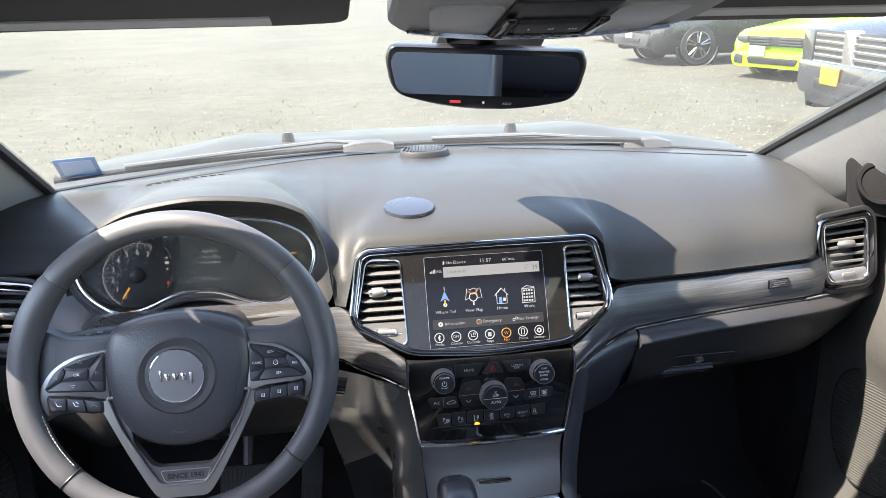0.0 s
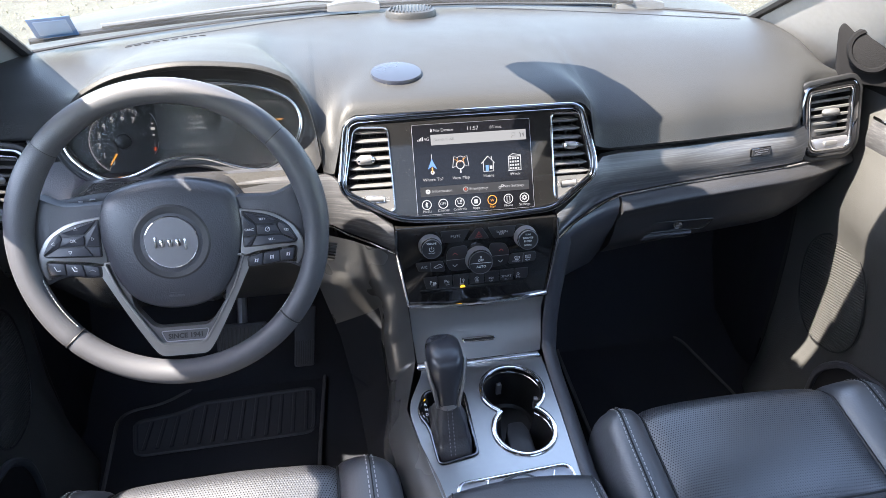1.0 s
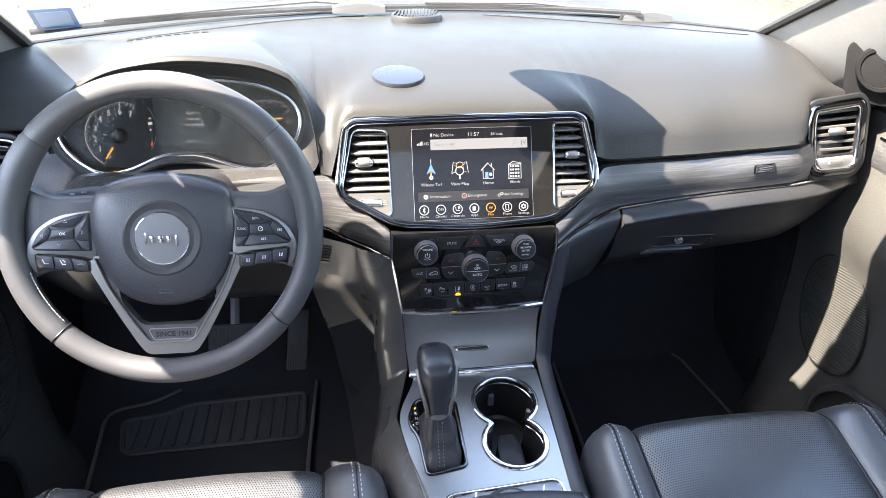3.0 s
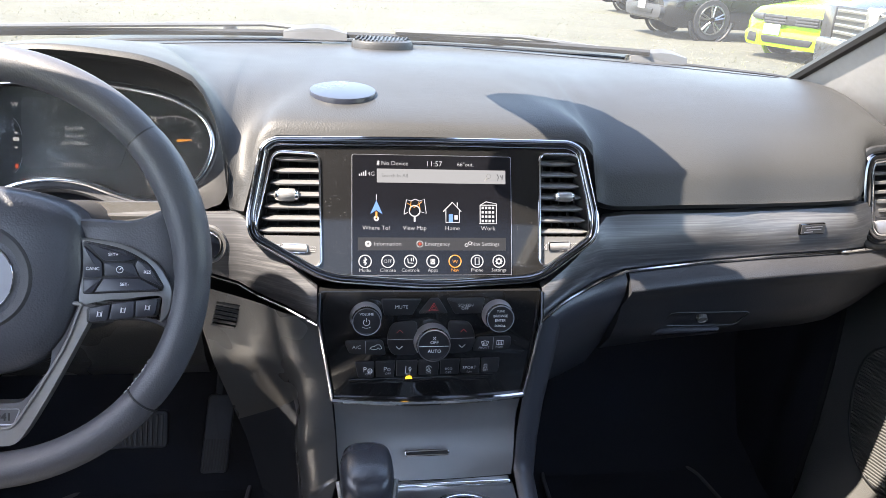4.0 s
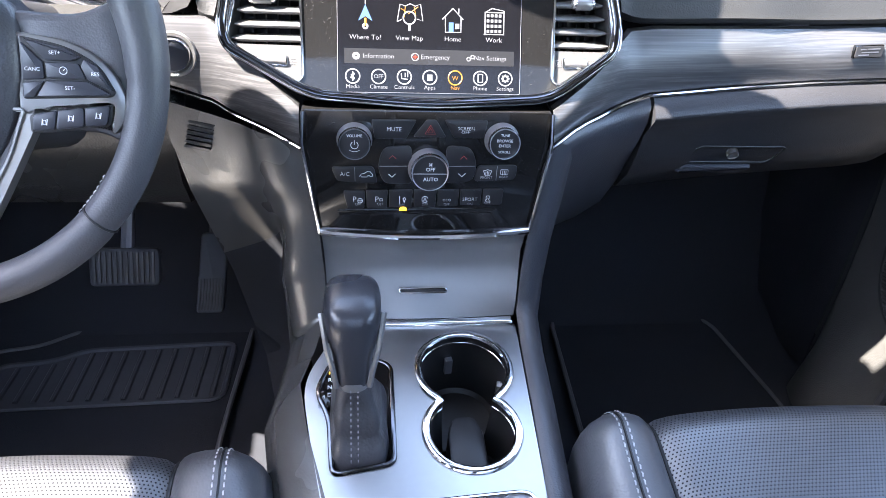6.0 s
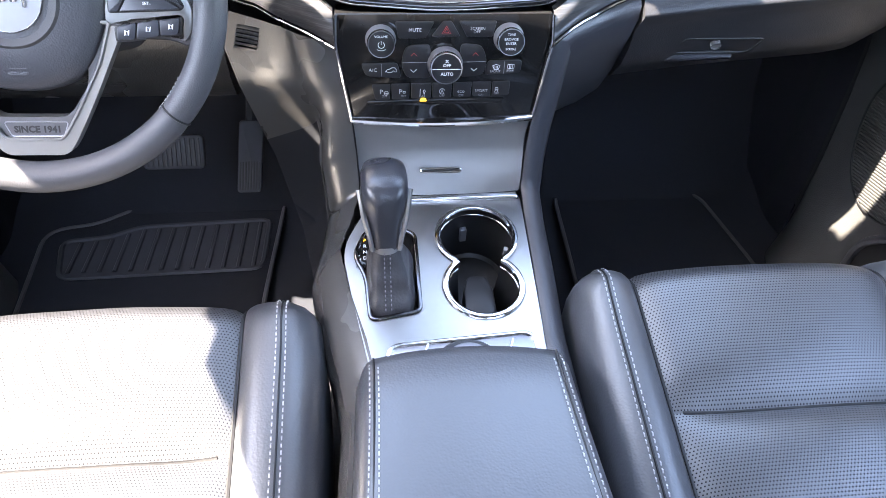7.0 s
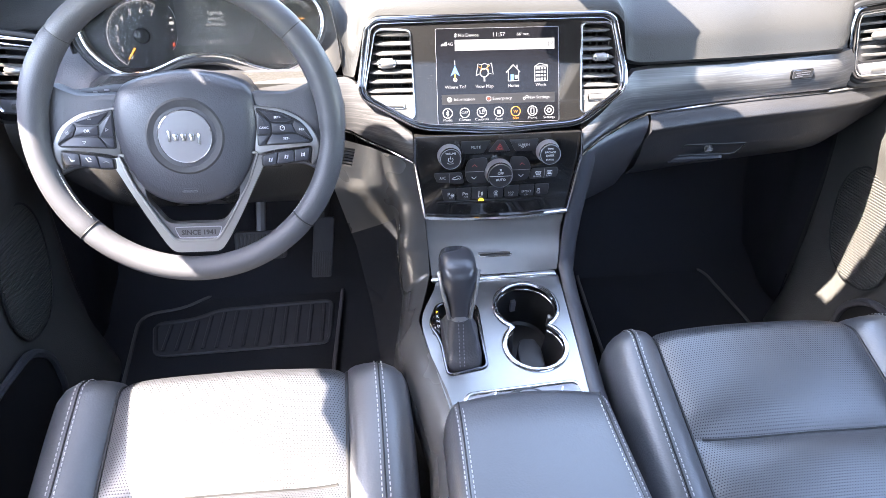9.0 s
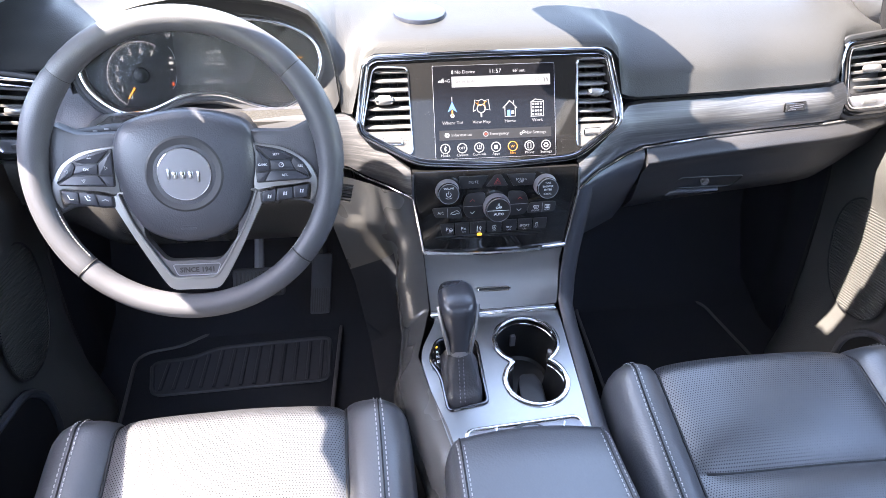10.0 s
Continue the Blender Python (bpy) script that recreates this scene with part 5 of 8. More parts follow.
# column, shroud and stalk
bm = bmesh.new()
sh = frame_of((-0.3925, 0.873, 1.010), (0, 0.3289, 0.9444))
rws = []
for h, k in ((0.035, 0.75), (0.02, 0.9), (-0.03, 1.0), (-0.10, 1.05), (-0.14, 1.05)):
    rws.append([sh @ Vector((p.x * k, p.y * k, h)) for p in rounded([(-0.07, -0.075), (0.07, -0.075), (0.085, 0.0), (0.06, 0.052), (-0.06, 0.052), (-0.085, 0.0)], 0.03, 5)])
loft(bm, rws, closed=True, caps=True)
column = thing("steering_column", "black plastic steering column shroud with stalk", "steering column")
part("column_shroud", bm, DARK, column)
bm = bmesh.new()
st = [wp(-0.05, 0.046, -0.045), wp(-0.09, 0.044, -0.045), wp(-0.145, 0.036, -0.04), wp(-0.158, 0.033, -0.038)]
tube(bm, st, 0.0125, n=12, flat=0.8, up=(0, 0, 1), taper=lambda t: 0.8 + 0.3 * t)
stalk = part("wiper_stalk", bm, DARK, column, "black stalk with white wiper symbols")
for u, v, w in ((-0.098, 0.047, 0.006), (-0.112, 0.045, 0.005), (-0.126, 0.043, 0.007), (-0.140, 0.036, 0.006)):
    bm = bmesh.new()
    slab(bm, rect(u - w / 2, v - 0.0008, u + w / 2, v + 0.0008), WH, 0.003, -0.0318)
    part("stalk_mark", bm, DIM_INK, stalk)

# ---- instrument cluster ----
CL = frame_of((-0.397, 1.02, 1.03), (0, 0.30, 0.954))
cluster = thing("instrument_cluster", "dark instrument cluster with tachometer and lit display in chrome rim", "instrument cluster")
CLO = rounded([(-0.168, 0.050), (-0.160, 0.022), (-0.140, 0.0), (-0.109, -0.017), (-0.072, -0.010), (-0.030, 0.010), (0.022, 0.010), (0.064, -0.008), (0.104, -0.017), (0.135, 0.0), (0.155, 0.022), (0.166, 0.055), (0.154, 0.082), (0.118, 0.102), (0.06, 0.112), (-0.06, 0.112), (-0.118, 0.102), (-0.158, 0.080)], 0.025, 4)
bm = bmesh.new()
slab(bm, CLO, CL, 0.004, -0.010)
part("dial_face", bm, BLACK_TRIM, cluster)
bm = bmesh.new()
loft(bm, [[CL @ Vector((p.x, p.y, h)) for p in inset(CLO, d)] for h, d in ((-0.010, 0.003), (0.006, -0.003), (0.012, -0.010))], closed=True)
part("dial_shroud", bm, DARK, cluster)
bm = bmesh.new()
frame_bar(bm, CLO, CL, 0.0034, 0.006, 0.8)
part("chrome_rim", bm, CHROME, cluster, "bright chrome rim")
bm = bmesh.new()
frame_bar(bm, inset(CLO, -0.008), CL, 0.006, 0.005, 0.8)
part("cluster_rim", bm, DARK, cluster)
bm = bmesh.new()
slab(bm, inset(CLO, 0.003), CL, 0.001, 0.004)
lens = part("cluster_lens", bm, LENS, cluster, "clear lens with scratches and painted glare on its right half")
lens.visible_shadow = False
# hood: the dark tunnel between the pad's brow and the dials
def along(pts, n):
    """n + 1 points at even steps along a line."""
    lens = [(b - a).length for a, b in zip(pts, pts[1:])]
    out = []
    for k in range(n + 1):
        d = sum(lens) * k / n
        for a, b, l in zip(pts, pts[1:], lens):
            if d <= l + 1e-9:
                out.append(a.lerp(b, min(1.0, d / max(l, 1e-9))))
                break
            d -= l
        else:
            out.append(pts[-1].copy())
    return out


brow = [Vector((-0.575, 1.022, 1.045)), Vector((-0.572, 1.010, 1.078))]
for k in range(61):
    x = -0.560 + 0.345 * k / 60
    e = smooth_line(EDGE, x)
    brow.append(Vector((x, e[0] + 0.003, e[1] - 0.006)))
brow += [Vector((-0.2085, 0.950, 1.070)), Vector((-0.2095, 0.945, 1.052)), Vector((-0.216, 0.944, 1.040)), Vector((-0.232, 0.946, 1.033)), Vector((-0.255, 0.952, 1.030))]
arch = [Vector(q) for q in ((-0.160, 0.018), (-0.170, 0.050), (-0.160, 0.082), (-0.120, 0.105), (-0.06, 0.115), (0.06, 0.115), (0.120, 0.105), (0.157, 0.084), (0.169, 0.056), (0.158, 0.021), (0.137, -0.002))]
arch = [CL @ Vector((q.x, q.y, 0.006)) for q in rounded(arch, [0.001] + [0.02] * 9 + [0.001], 5)]
front, back = along(brow, 72), along(arch, 72)
bm = bmesh.new()
rws = []
for f in (0.0, 0.06, 0.35, 0.8, 1.0):
    sag = 0.010 * math.sin(math.pi * f)
    rws.append([b.lerp(a, f) + (b.lerp(a, f) - (CL @ Vector((0, 0.045, 0.03)))).normalized() * sag for a, b in zip(front, back)])
loft(bm, rws)
part("cluster_hood", bm, BLACK_TRIM, cluster, "matt black inner hood of the cluster", angle=70)
# dials
T = at_plane(CL, -0.088, 0.037, -0.0098)
for i in range(8):
    a = math.radians(238 - 178 * i / 7)
    letters(str(i), 0.0112, T @ Matrix.Translation((0.0335 * math.cos(a), 0.0335 * math.sin(a), 0)), DIAL_GLOW, cluster, "dial_number")
bm = bmesh.new()
for i in range(29):
    a = math.radians(238 - 178 * i / 28)
    r0, r1 = (0.0405, 0.046) if i % 4 == 0 else (0.043, 0.046)
    tube(bm, [T @ Vector((r0 * math.cos(a), r0 * math.sin(a), 0.0002)), T @ Vector((r1 * math.cos(a), r1 * math.sin(a), 0.0002))], 0.00035, n=4)
tube(bm, [T @ Vector((0.0465 * math.cos(a), 0.0465 * math.sin(a), 0.0002)) for a in [math.radians(238 - 178 * k / 40) for k in range(41)]], 0.0003, n=4)
part("dial_ticks", bm, DIAL_GLOW, cluster)
bm = bmesh.new()
a = math.radians(236)
tube(bm, [T @ Vector((0.020 * math.cos(a), 0.020 * math.sin(a), 0.002)), T @ Vector((0.038 * math.cos(a), 0.038 * math.sin(a), 0.002))], 0.0014, n=5, taper=lambda t: 1.2 - 0.7 * t)
part("needle", bm, SCREEN_ORANGE, cluster, "orange needle")
bm = bmesh.new()
turned(bm, [(0.011, 0.0), (0.0105, 0.004), (0.008, 0.005)], T, 24)
part("needle_hub", bm, BUTTON, cluster)
bm = bmesh.new()
tube(bm, [CL @ Vector((-0.052 + 0.012 * math.cos(a) + 0.001, 0.046 + 0.030 * math.sin(a), -0.0095)) for a in [math.radians(-75 + 150 * k / 20) for k in range(21)]], 0.0005, n=4)
part("gear_arc", bm, DIM_INK, cluster)
for u, v, w, h, mt in ((-0.094, 0.040, 0.003, 0.004, SCREEN_RED), (-0.046, 0.024, 0.003, 0.005, SCREEN_RED), (-0.046, 0.053, 0.006, 0.004, DIAL_GLOW), (-0.046, 0.060, 0.003, 0.002, DIAL_GLOW), (-0.046, 0.044, 0.003, 0.002, DIAL_GLOW)):
    bm = bmesh.new()
    slab(bm, rect(u - w / 2, v - h / 2, u + w / 2, v + h / 2, 0.0008, 2), CL, 0.001, -0.0092)
    part("warning_lamp", bm, mt, cluster)
bm = bmesh.new()
slab(bm, rounded([(-0.040, 0.022), (0.060, 0.022), (0.070, 0.05), (0.060, 0.096), (-0.040, 0.099)], 0.008), CL, 0.001, -0.0088)
part("info_display", bm, surface("display_film", (0.045, 0.045, 0.048), 0.4, spread=0.25, stain=60), cluster, "grey information display")
for txt, v in (("Key Fob", 0.066), ("has Left", 0.058), ("the Vehicle", 0.050)):
    letters(txt, 0.0060, at_plane(CL, 0.014, v, -0.0085), SCREEN_GREY, cluster)
letters("38172 mi", 0.0062, at_plane(CL, 0.012, 0.026, -0.0085), SCREEN_GREY, cluster)
letters("W", 0.007, at_plane(CL, -0.046, 0.090, -0.0085), SCREEN_GREY, cluster)
for c0, a0, a1, marks in (((0.118, 0.058), 150, 20, "HC"), ((0.118, 0.014), -20, -150, "FE")):
    bm = bmesh.new()
    for i in range(7):
        a = math.radians(a0 + (a1 - a0) * i / 6)
        tube(bm, [CL @ Vector((c0[0] + r * math.cos(a), c0[1] + r * 0.75 * math.sin(a), -0.0092)) for r in (0.025, 0.031)], 0.0004, n=4)
    tube(bm, [CL @ Vector((c0[0] + 0.032 * math.cos(a), c0[1] + 0.024 * math.sin(a), -0.0092)) for a in [math.radians(a0 + (a1 - a0) * k / 16) for k in range(17)]], 0.0003, n=4)
    part("gauge_arc", bm, DIAL_GLOW, cluster)
letters("H", 0.008, at_plane(CL, 0.097, 0.079, -0.0095), DIAL_GLOW, cluster, "dial_number")
letters("C", 0.008, at_plane(CL, 0.146, 0.050, -0.0095), DIAL_GLOW, cluster, "dial_number")
letters("E", 0.008, at_plane(CL, 0.090, 0.008, -0.0095), DIAL_GLOW, cluster, "dial_number")
bm = bmesh.new()
tube(bm, [CL @ Vector((0.122, 0.055, -0.008)), CL @ Vector((0.138, 0.056, -0.008))], 0.0014, n=5, taper=lambda t: 1.2 - 0.7 * t)
part("needle", bm, SCREEN_ORANGE, cluster, "orange needle")

# start button on the veneer
SB = frame_of((-0.231, 0.934, 1.000), (0, 0.1, 0.99))
start = thing("start_button", "round black start button in a chrome ring", "button")
bm = bmesh.new()
turned(bm, [(0.0205, -0.008), (0.0205, 0.004), (0.0195, 0.0058), (0.0170, 0.0058), (0.0155, 0.003)], SB, 40)
part("button_ring", bm, SILVER, start, "satin silver ring")
bm = bmesh.new()
turned(bm, [(0.0152, -0.006), (0.0152, 0.006), (0.0142, 0.0072), (0.0132, 0.0068)], SB, 40)
part("button_chrome", bm, CHROME, start)
bm = bmesh.new()
turned(bm, [(0.0132, -0.004), (0.0132, 0.0062), (0.008, 0.0060)], SB, 40)
part("button_face", bm, BUTTON, start)
for txt, v in (("ENGINE", 0.0045), ("START", 0.0), ("STOP", -0.0045)):
    letters(txt, 0.0052, at_plane(SB, 0, v, 0.0064), WHITE_INK, start)
letters("OFF", 0.0040, at_plane(SB, 0.0, -0.0178, 0.0060), WHITE_INK, start)

# ---- what the touch screen shows ----
def sc(x, y):
    """Menu grid of the display: 310 by 240 units from its upper left corner."""
    return ((x - 155) / 1890, 0.1225 - y / 1945)


def sletters(txt, size, x, y, mat=SCREEN_GLOW, align="CENTER"):
    u, v = sc(x, y)
    return letters(txt, size, at_plane(SCR, u, v, 0.0013), mat, display, "screen_text", align, thick=-0.00008)


def sicon(name, mat, *outlines, lift=0.0013):
    bm = bmesh.new()
    for o in outlines:
        slab(bm, [Vector(sc(*p)) for p in o], SCR, 0.0003, lift)
    return part(name, bm, mat, display, smooth=False)


def sring(name, mat, x, y, r, w=0.00035):
    bm = bmesh.new()
    u, v = sc(x, y)
    frame_bar(bm, circle(u, v, r / 1890, 28), SCR, w, 0.0012, 0.5, 4)
    return part(name, bm, mat, display, smooth=False)


def sline(name, mat, *lines, w=0.0004):
    bm = bmesh.new()
    for l in lines:
        tube(bm, [SCR @ Vector((*sc(*p), 0.0014)) for p in l], w, n=4, flat=0.5, up=SCR.to_3x3() @ Vector((0, 0, 1)))
    return part(name, bm, mat, display, smooth=False)


sicon("search_bar", SCREEN_GREY, [(45, 54), (302, 54), (302, 26), (45, 26)])
sletters("Search In All", 0.0054, 54, 40, SCREEN_BAR, "LEFT")
sring("search_mark", SCREEN_BAR, 268, 38, 4.5)
sline("search_mark", SCREEN_BAR, [(265, 42), (260, 48)])
sline("voice_mark", SCREEN_BAR, [(285, 34), (288, 40), (286, 47)], [(292, 36), (294, 42)], [(297, 35), (295, 46)])
sletters("No Device", 0.0064, 80, 15)
sletters("11:57", 0.0078, 158, 15)
sletters("66\u00b0out.", 0.0060, 221, 15)
sletters("4G", 0.0062, 34, 37)
sicon("signal_bars", SCREEN_GLOW, *[[(10 + 4 * k, 41), (12.5 + 4 * k, 41), (12.5 + 4 * k, 37 - 2.2 * k), (10 + 4 * k, 37 - 2.2 * k)] for k in range(4)])
sline("bluetooth_mark", SCREEN_GLOW, [(45, 11), (50, 17), (47.5, 20), (47.5, 9), (50, 12), (45, 18)], w=0.0003)
# arrow
sicon("arrow_icon", SCREEN_BLUE, [(32, 118), (44, 110), (44, 90)], [(44, 110), (56, 118), (44, 90)])
sline("arrow_icon", SCREEN_GLOW, [(44, 78), (44, 90)])
sline("arrow_icon", SCREEN_ORANGE, [(44, 113), (44, 126)], w=0.001)
sring("arrow_icon", SCREEN_GLOW, 44, 127, 3.5, 0.0009)
# map
sline("map_icon", SCREEN_GLOW, [(98, 118), (103, 88), (112, 91), (120, 87), (129, 91), (138, 87), (142, 116), (132, 113)], [(98, 118), (106, 114)])
sline("map_icon", SCREEN_ORANGE, [(104, 95), (118, 104), (134, 92)], [(112, 91), (110, 110)], [(127, 92), (130, 108)], w=0.0003)
sring("map_icon", SCREEN_GLOW, 119, 111, 10.5, 0.0006)
sline("map_icon", SCREEN_GLOW, [(119, 122), (119, 133)], w=0.001)
# house
sline("house_icon", SCREEN_GLOW, [(176, 112), (194, 93), (212, 112)], [(181, 109), (181, 134), (208, 134), (208, 109)], [(204, 102), (204, 93)], w=0.0005)
sicon("house_icon", SCREEN_BLUE, [(187, 133), (195, 133), (195, 117), (187, 117)])
sicon("house_icon", SCREEN_GLOW, [(198, 128), (205, 128), (205, 119), (198, 119)], lift=0.0014)
# office block
sline("office_icon", SCREEN_GLOW, [(250, 136), (250, 98), (262, 91), (283, 95), (283, 136), (248, 136)], [(250, 98), (283, 98)], w=0.0005)
sicon("office_icon", SCREEN_GLOW, *[[(253 + 7 * i, 106 + 9 * j), (257.5 + 7 * i, 106 + 9 * j), (257.5 + 7 * i, 101 + 9 * j), (253 + 7 * i, 101 + 9 * j)] for i in range(4) for j in range(4)])
for txt, x in (("Where To?", 44), ("View Map", 119), ("Home", 194), ("Work", 266)):
    sletters(txt, 0.0062, x, 146)
sicon("menu_bar", SCREEN_BAR, [(8, 191), (302, 191), (302, 165), (8, 165)], lift=0.0012)
for txt, x in (("Information", 66), ("Emergency", 164), ("Nav Settings", 260)):
    sletters(txt, 0.0060, x, 178)
sring("menu_mark", SCREEN_GLOW, 28, 178, 4, 0.0012)
sring("menu_mark", SCREEN_GLOW, 129, 178, 6)
sline("menu_mark", SCREEN_RED, [(125, 178), (133, 178)], [(129, 174), (129, 182)], w=0.0005)
sring("menu_mark", SCREEN_GLOW, 222, 180, 3)
sring("menu_mark", SCREEN_GLOW, 229, 176, 3)
for k, txt in enumerate(("Media", "Climate", "Controls", "Apps", "Nav", "Phone", "Settings")):
    x = 22 + 44.2 * k
    mt = SCREEN_ORANGE if txt == "Nav" else SCREEN_GLOW
    sring("menu_ring", mt, x, 213, 12, 0.00055)
    sletters(txt, 0.0052, x, 231, mt)
sline("media_mark", SCREEN_GLOW, [(19, 210), (25, 217), (22, 221), (22, 205), (25, 209), (19, 216)], w=0.0005)
sletters("OFF", 0.0052, 66.2, 213)
sline("controls_mark", SCREEN_GLOW, [(105, 207), (106, 216), (116, 217)], [(112, 206), (112, 213)], [(116, 205), (116, 213)], w=0.0005)
sicon("apps_mark", SCREEN_GLOW, [(150, 219), (159, 219), (159, 208), (150, 208)])
sletters("U", 0.0052, 154.6, 213, SCREEN_BACK)
sletters("W", 0.0058, 198.8, 214, SCREEN_ORANGE)
sline("phone_mark", SCREEN_GLOW, [(239, 206), (247, 206), (247, 220), (239, 220), (239, 206)], w=0.0005)
sring("settings_mark", SCREEN_GLOW, 287.2, 213, 4.5, 0.0008)
sline("settings_mark", SCREEN_GLOW, *[[(287.2 + 5 * math.cos(a), 213 + 5 * math.sin(a)), (287.2 + 7.5 * math.cos(a), 213 + 7.5 * math.sin(a))] for a in [math.pi * k / 4 for k in range(8)]], w=0.0005)

# ---- knobs and keys of the control panel ----
def ct(x, y):
    """Panel grid: units of a sixth of a millimetre from the upper left corner."""
    return ((x / 3 - 187) / 1880, -0.009 - (y / 3 - 71) * 0.000556)


def ckey(pts, r=0.002, lift=0.0022, mat=BUTTON, name="key"):
    bm = bmesh.new()
    slab(bm, rounded([ct(*p) for p in pts], r, 3), CTL, 0.006, lift, 0.0008)
    return part(name, bm, mat, controls)


def cletters(txt, size, x, y, mat=WHITE_INK, lift=0.0024):
    return letters(txt, size, at_plane(CTL, *ct(x, y), lift), mat, controls, thick=-0.00012)


def cline(mat, *lines, w=0.0003, lift=0.0025, name="key_mark"):
    bm = bmesh.new()
    for l in lines:
        tube(bm, [CTL @ Vector((*ct(*p), lift)) for p in l], w, n=4)
    return part(name, bm, mat, controls)


def arc(cx, cy, r, a0, a1, n=14):
    return [(cx + r * math.cos(math.radians(a0 + (a1 - a0) * k / n)), cy - r * math.sin(math.radians(a0 + (a1 - a0) * k / n))) for k in range(n + 1)]


ckey([(258, 116), (494, 116), (440, 213), (275, 213)])
ckey([(545, 114), (595, 114), (652, 204), (476, 204)])
ckey([(640, 114), (870, 114), (850, 207), (692, 207)])
cletters("MUTE", 0.0054, 376, 164)
cletters("SCREEN", 0.0046, 756, 157)
cletters("OFF", 0.0046, 752, 176)
cline(RED_INK, [(566, 140), (593, 186), (538, 186), (566, 140)], [(566, 155), (580, 179), (552, 179), (566, 155)], w=0.00035)
ckey([(325, 258), (470, 246), (480, 455), (330, 455), (296, 390), (298, 320)], 0.006)
ckey([(655, 246), (785, 256), (818, 320), (822, 390), (800, 440), (660, 455)], 0.006)
ckey([(45, 362), (270, 360), (292, 455), (75, 440)], 0.004)
ckey([(830, 352), (1048, 350), (1040, 430), (812, 440)], 0.004)
for gap in ([(170, 365), (172, 440)], [(936, 355), (934, 432)], [(300, 358), (450, 357)], [(670, 357), (815, 355)]):
    cline(DIM_INK, gap, w=0.0003, lift=0.0023, name="key_gap")
cletters("A/C", 0.0056, 118, 402)
cline(WHITE_INK, [(196, 412), (205, 400), (222, 396), (236, 387), (252, 388), (264, 402), (264, 412), (252, 414)], [(206, 416), (236, 416)], arc(244, 414, 7, 0, 180), arc(200, 414, 5, 0, 180))
cline(RED_INK, [(352, 318), (370, 300), (389, 318)], [(733, 318), (750, 300), (768, 318)], w=0.0004)
cline(WHITE_INK, [(350, 400), (368, 417), (387, 399)], w=0.0004)
cline(WHITE_INK, [(726, 396), (745, 413), (764, 395)], w=0.0004)
cline(WHITE_INK, [(862, 380), (884, 374), (908, 380), (898, 404), (872, 404), (862, 380)], [(876, 384), (876, 400)], [(884, 382), (884, 400)], [(892, 384), (892, 400)])
cline(WHITE_INK, [(957, 374), (997, 374), (997, 398), (957, 398), (957, 374)], [(968, 380), (968, 402)], [(977, 380), (977, 402)], [(986, 380), (986, 402)])
cletters("FRONT", 0.0036, 880, 418)
cletters("REAR", 0.0036, 975, 414)
cuts = (105, 228, 350, 485, 615, 740, 865, 985)
for k in range(7):
    x0, x1 = cuts[k] + 3, cuts[k + 1] - 3
    y0 = 492 - 12 * k / 7
    ckey([(x0, y0 + 2), (x1, y0), (x1 - 6, y0 + 103 - 2 * k), (x0 + (22 if k == 0 else 4), y0 + 100 - 2 * k)], 0.0025 if k in (0, 6) else 0.001)
for x, y, a, b in ((168, 540, "P", "ON"), (288, 540, "P", "OFF"), (670, 541, "eco", "OFF"), (798, 540, "SPORT", "ON")):
    cletters(a, 0.0078 if a == "P" else 0.0058 if a == "eco" else 0.0050, x, y)
    cletters(b, 0.0036, x + (18 if a == "P" else 0), y + 27)
for x, y in ((424, 572), (550, 568), (897, 557)):
    cletters("OFF", 0.0036, x, y)
cline(WHITE_INK, arc(198, 547, 13, 0, 360), [(186, 547), (210, 547)], [(198, 547), (198, 559)])
cline(WHITE_INK, [(304, 536), (318, 536), (318, 548), (304, 548), (304, 536)])
cline(WHITE_INK, [(412, 522), (410, 566)], [(436, 560), (440, 545)], [(430, 535), (440, 528), (444, 540), (434, 552), (430, 535)], w=0.0004)
cline(WHITE_INK, arc(550, 540, 17, 20, 320), [(542, 550), (550, 528), (558, 550)], [(545, 543), (555, 543)])
cline(WHITE_INK, [(890, 520), (904, 520), (908, 532), (886, 532), (890, 520)], [(890, 538), (884, 546)], [(900, 536), (906, 546)])
bm = bmesh.new()
slab(bm, [Vector(ct(*p)) for p in arc(431, 602, 21, 0, 180)], CTL, 0.001, 0.0026)
part("lit_lamp", bm, TELL_TALE, controls, "lit amber lamp")
bm = bmesh.new()
slab(bm, rounded([ct(*p) for p in ((70, 600), (960, 590), (930, 625), (85, 632))], 0.004), CTL, 0.002, 0.0012, 0.001)
part("lower_lip", bm, PIANO, controls)


def knob(x, y, r, label, lobed=False):
    k = thing("rotary_knob", label, "knob", group="control panel knobs")
    m = at_plane(CTL, *ct(x, y), 0.0) @ pose(0, 0, 0, -4)
    bm = bmesh.new()
    turned(bm, [(r * 1.10, -0.004), (r * 1.08, 0.002), (r * 1.03, 0.006), (r, 0.012), (r * 0.985, 0.015)], m, 96, 48, r * 0.006)
    part("knob_body", bm, SATIN_DARK, k, "ribbed graphite skirt")
    bm = bmesh.new()
    turned(bm, [(r * 0.99, 0.012), (r * 0.99, 0.0168), (r * 0.95, 0.0185), (r * 0.89, 0.0185), (r * 0.86, 0.016)], m, 64)
    part("knob_ring", bm, CHROME, k, "chrome ring")
    bm = bmesh.new()
    turned(bm, [(r * 0.86, 0.010), (r * 0.86, 0.0165), (r * 0.6, 0.0170)], m, 48)
    part("knob_face", bm, BUTTON, k)
    return k, m @ Matrix.Translation((0, 0, 0.0171))


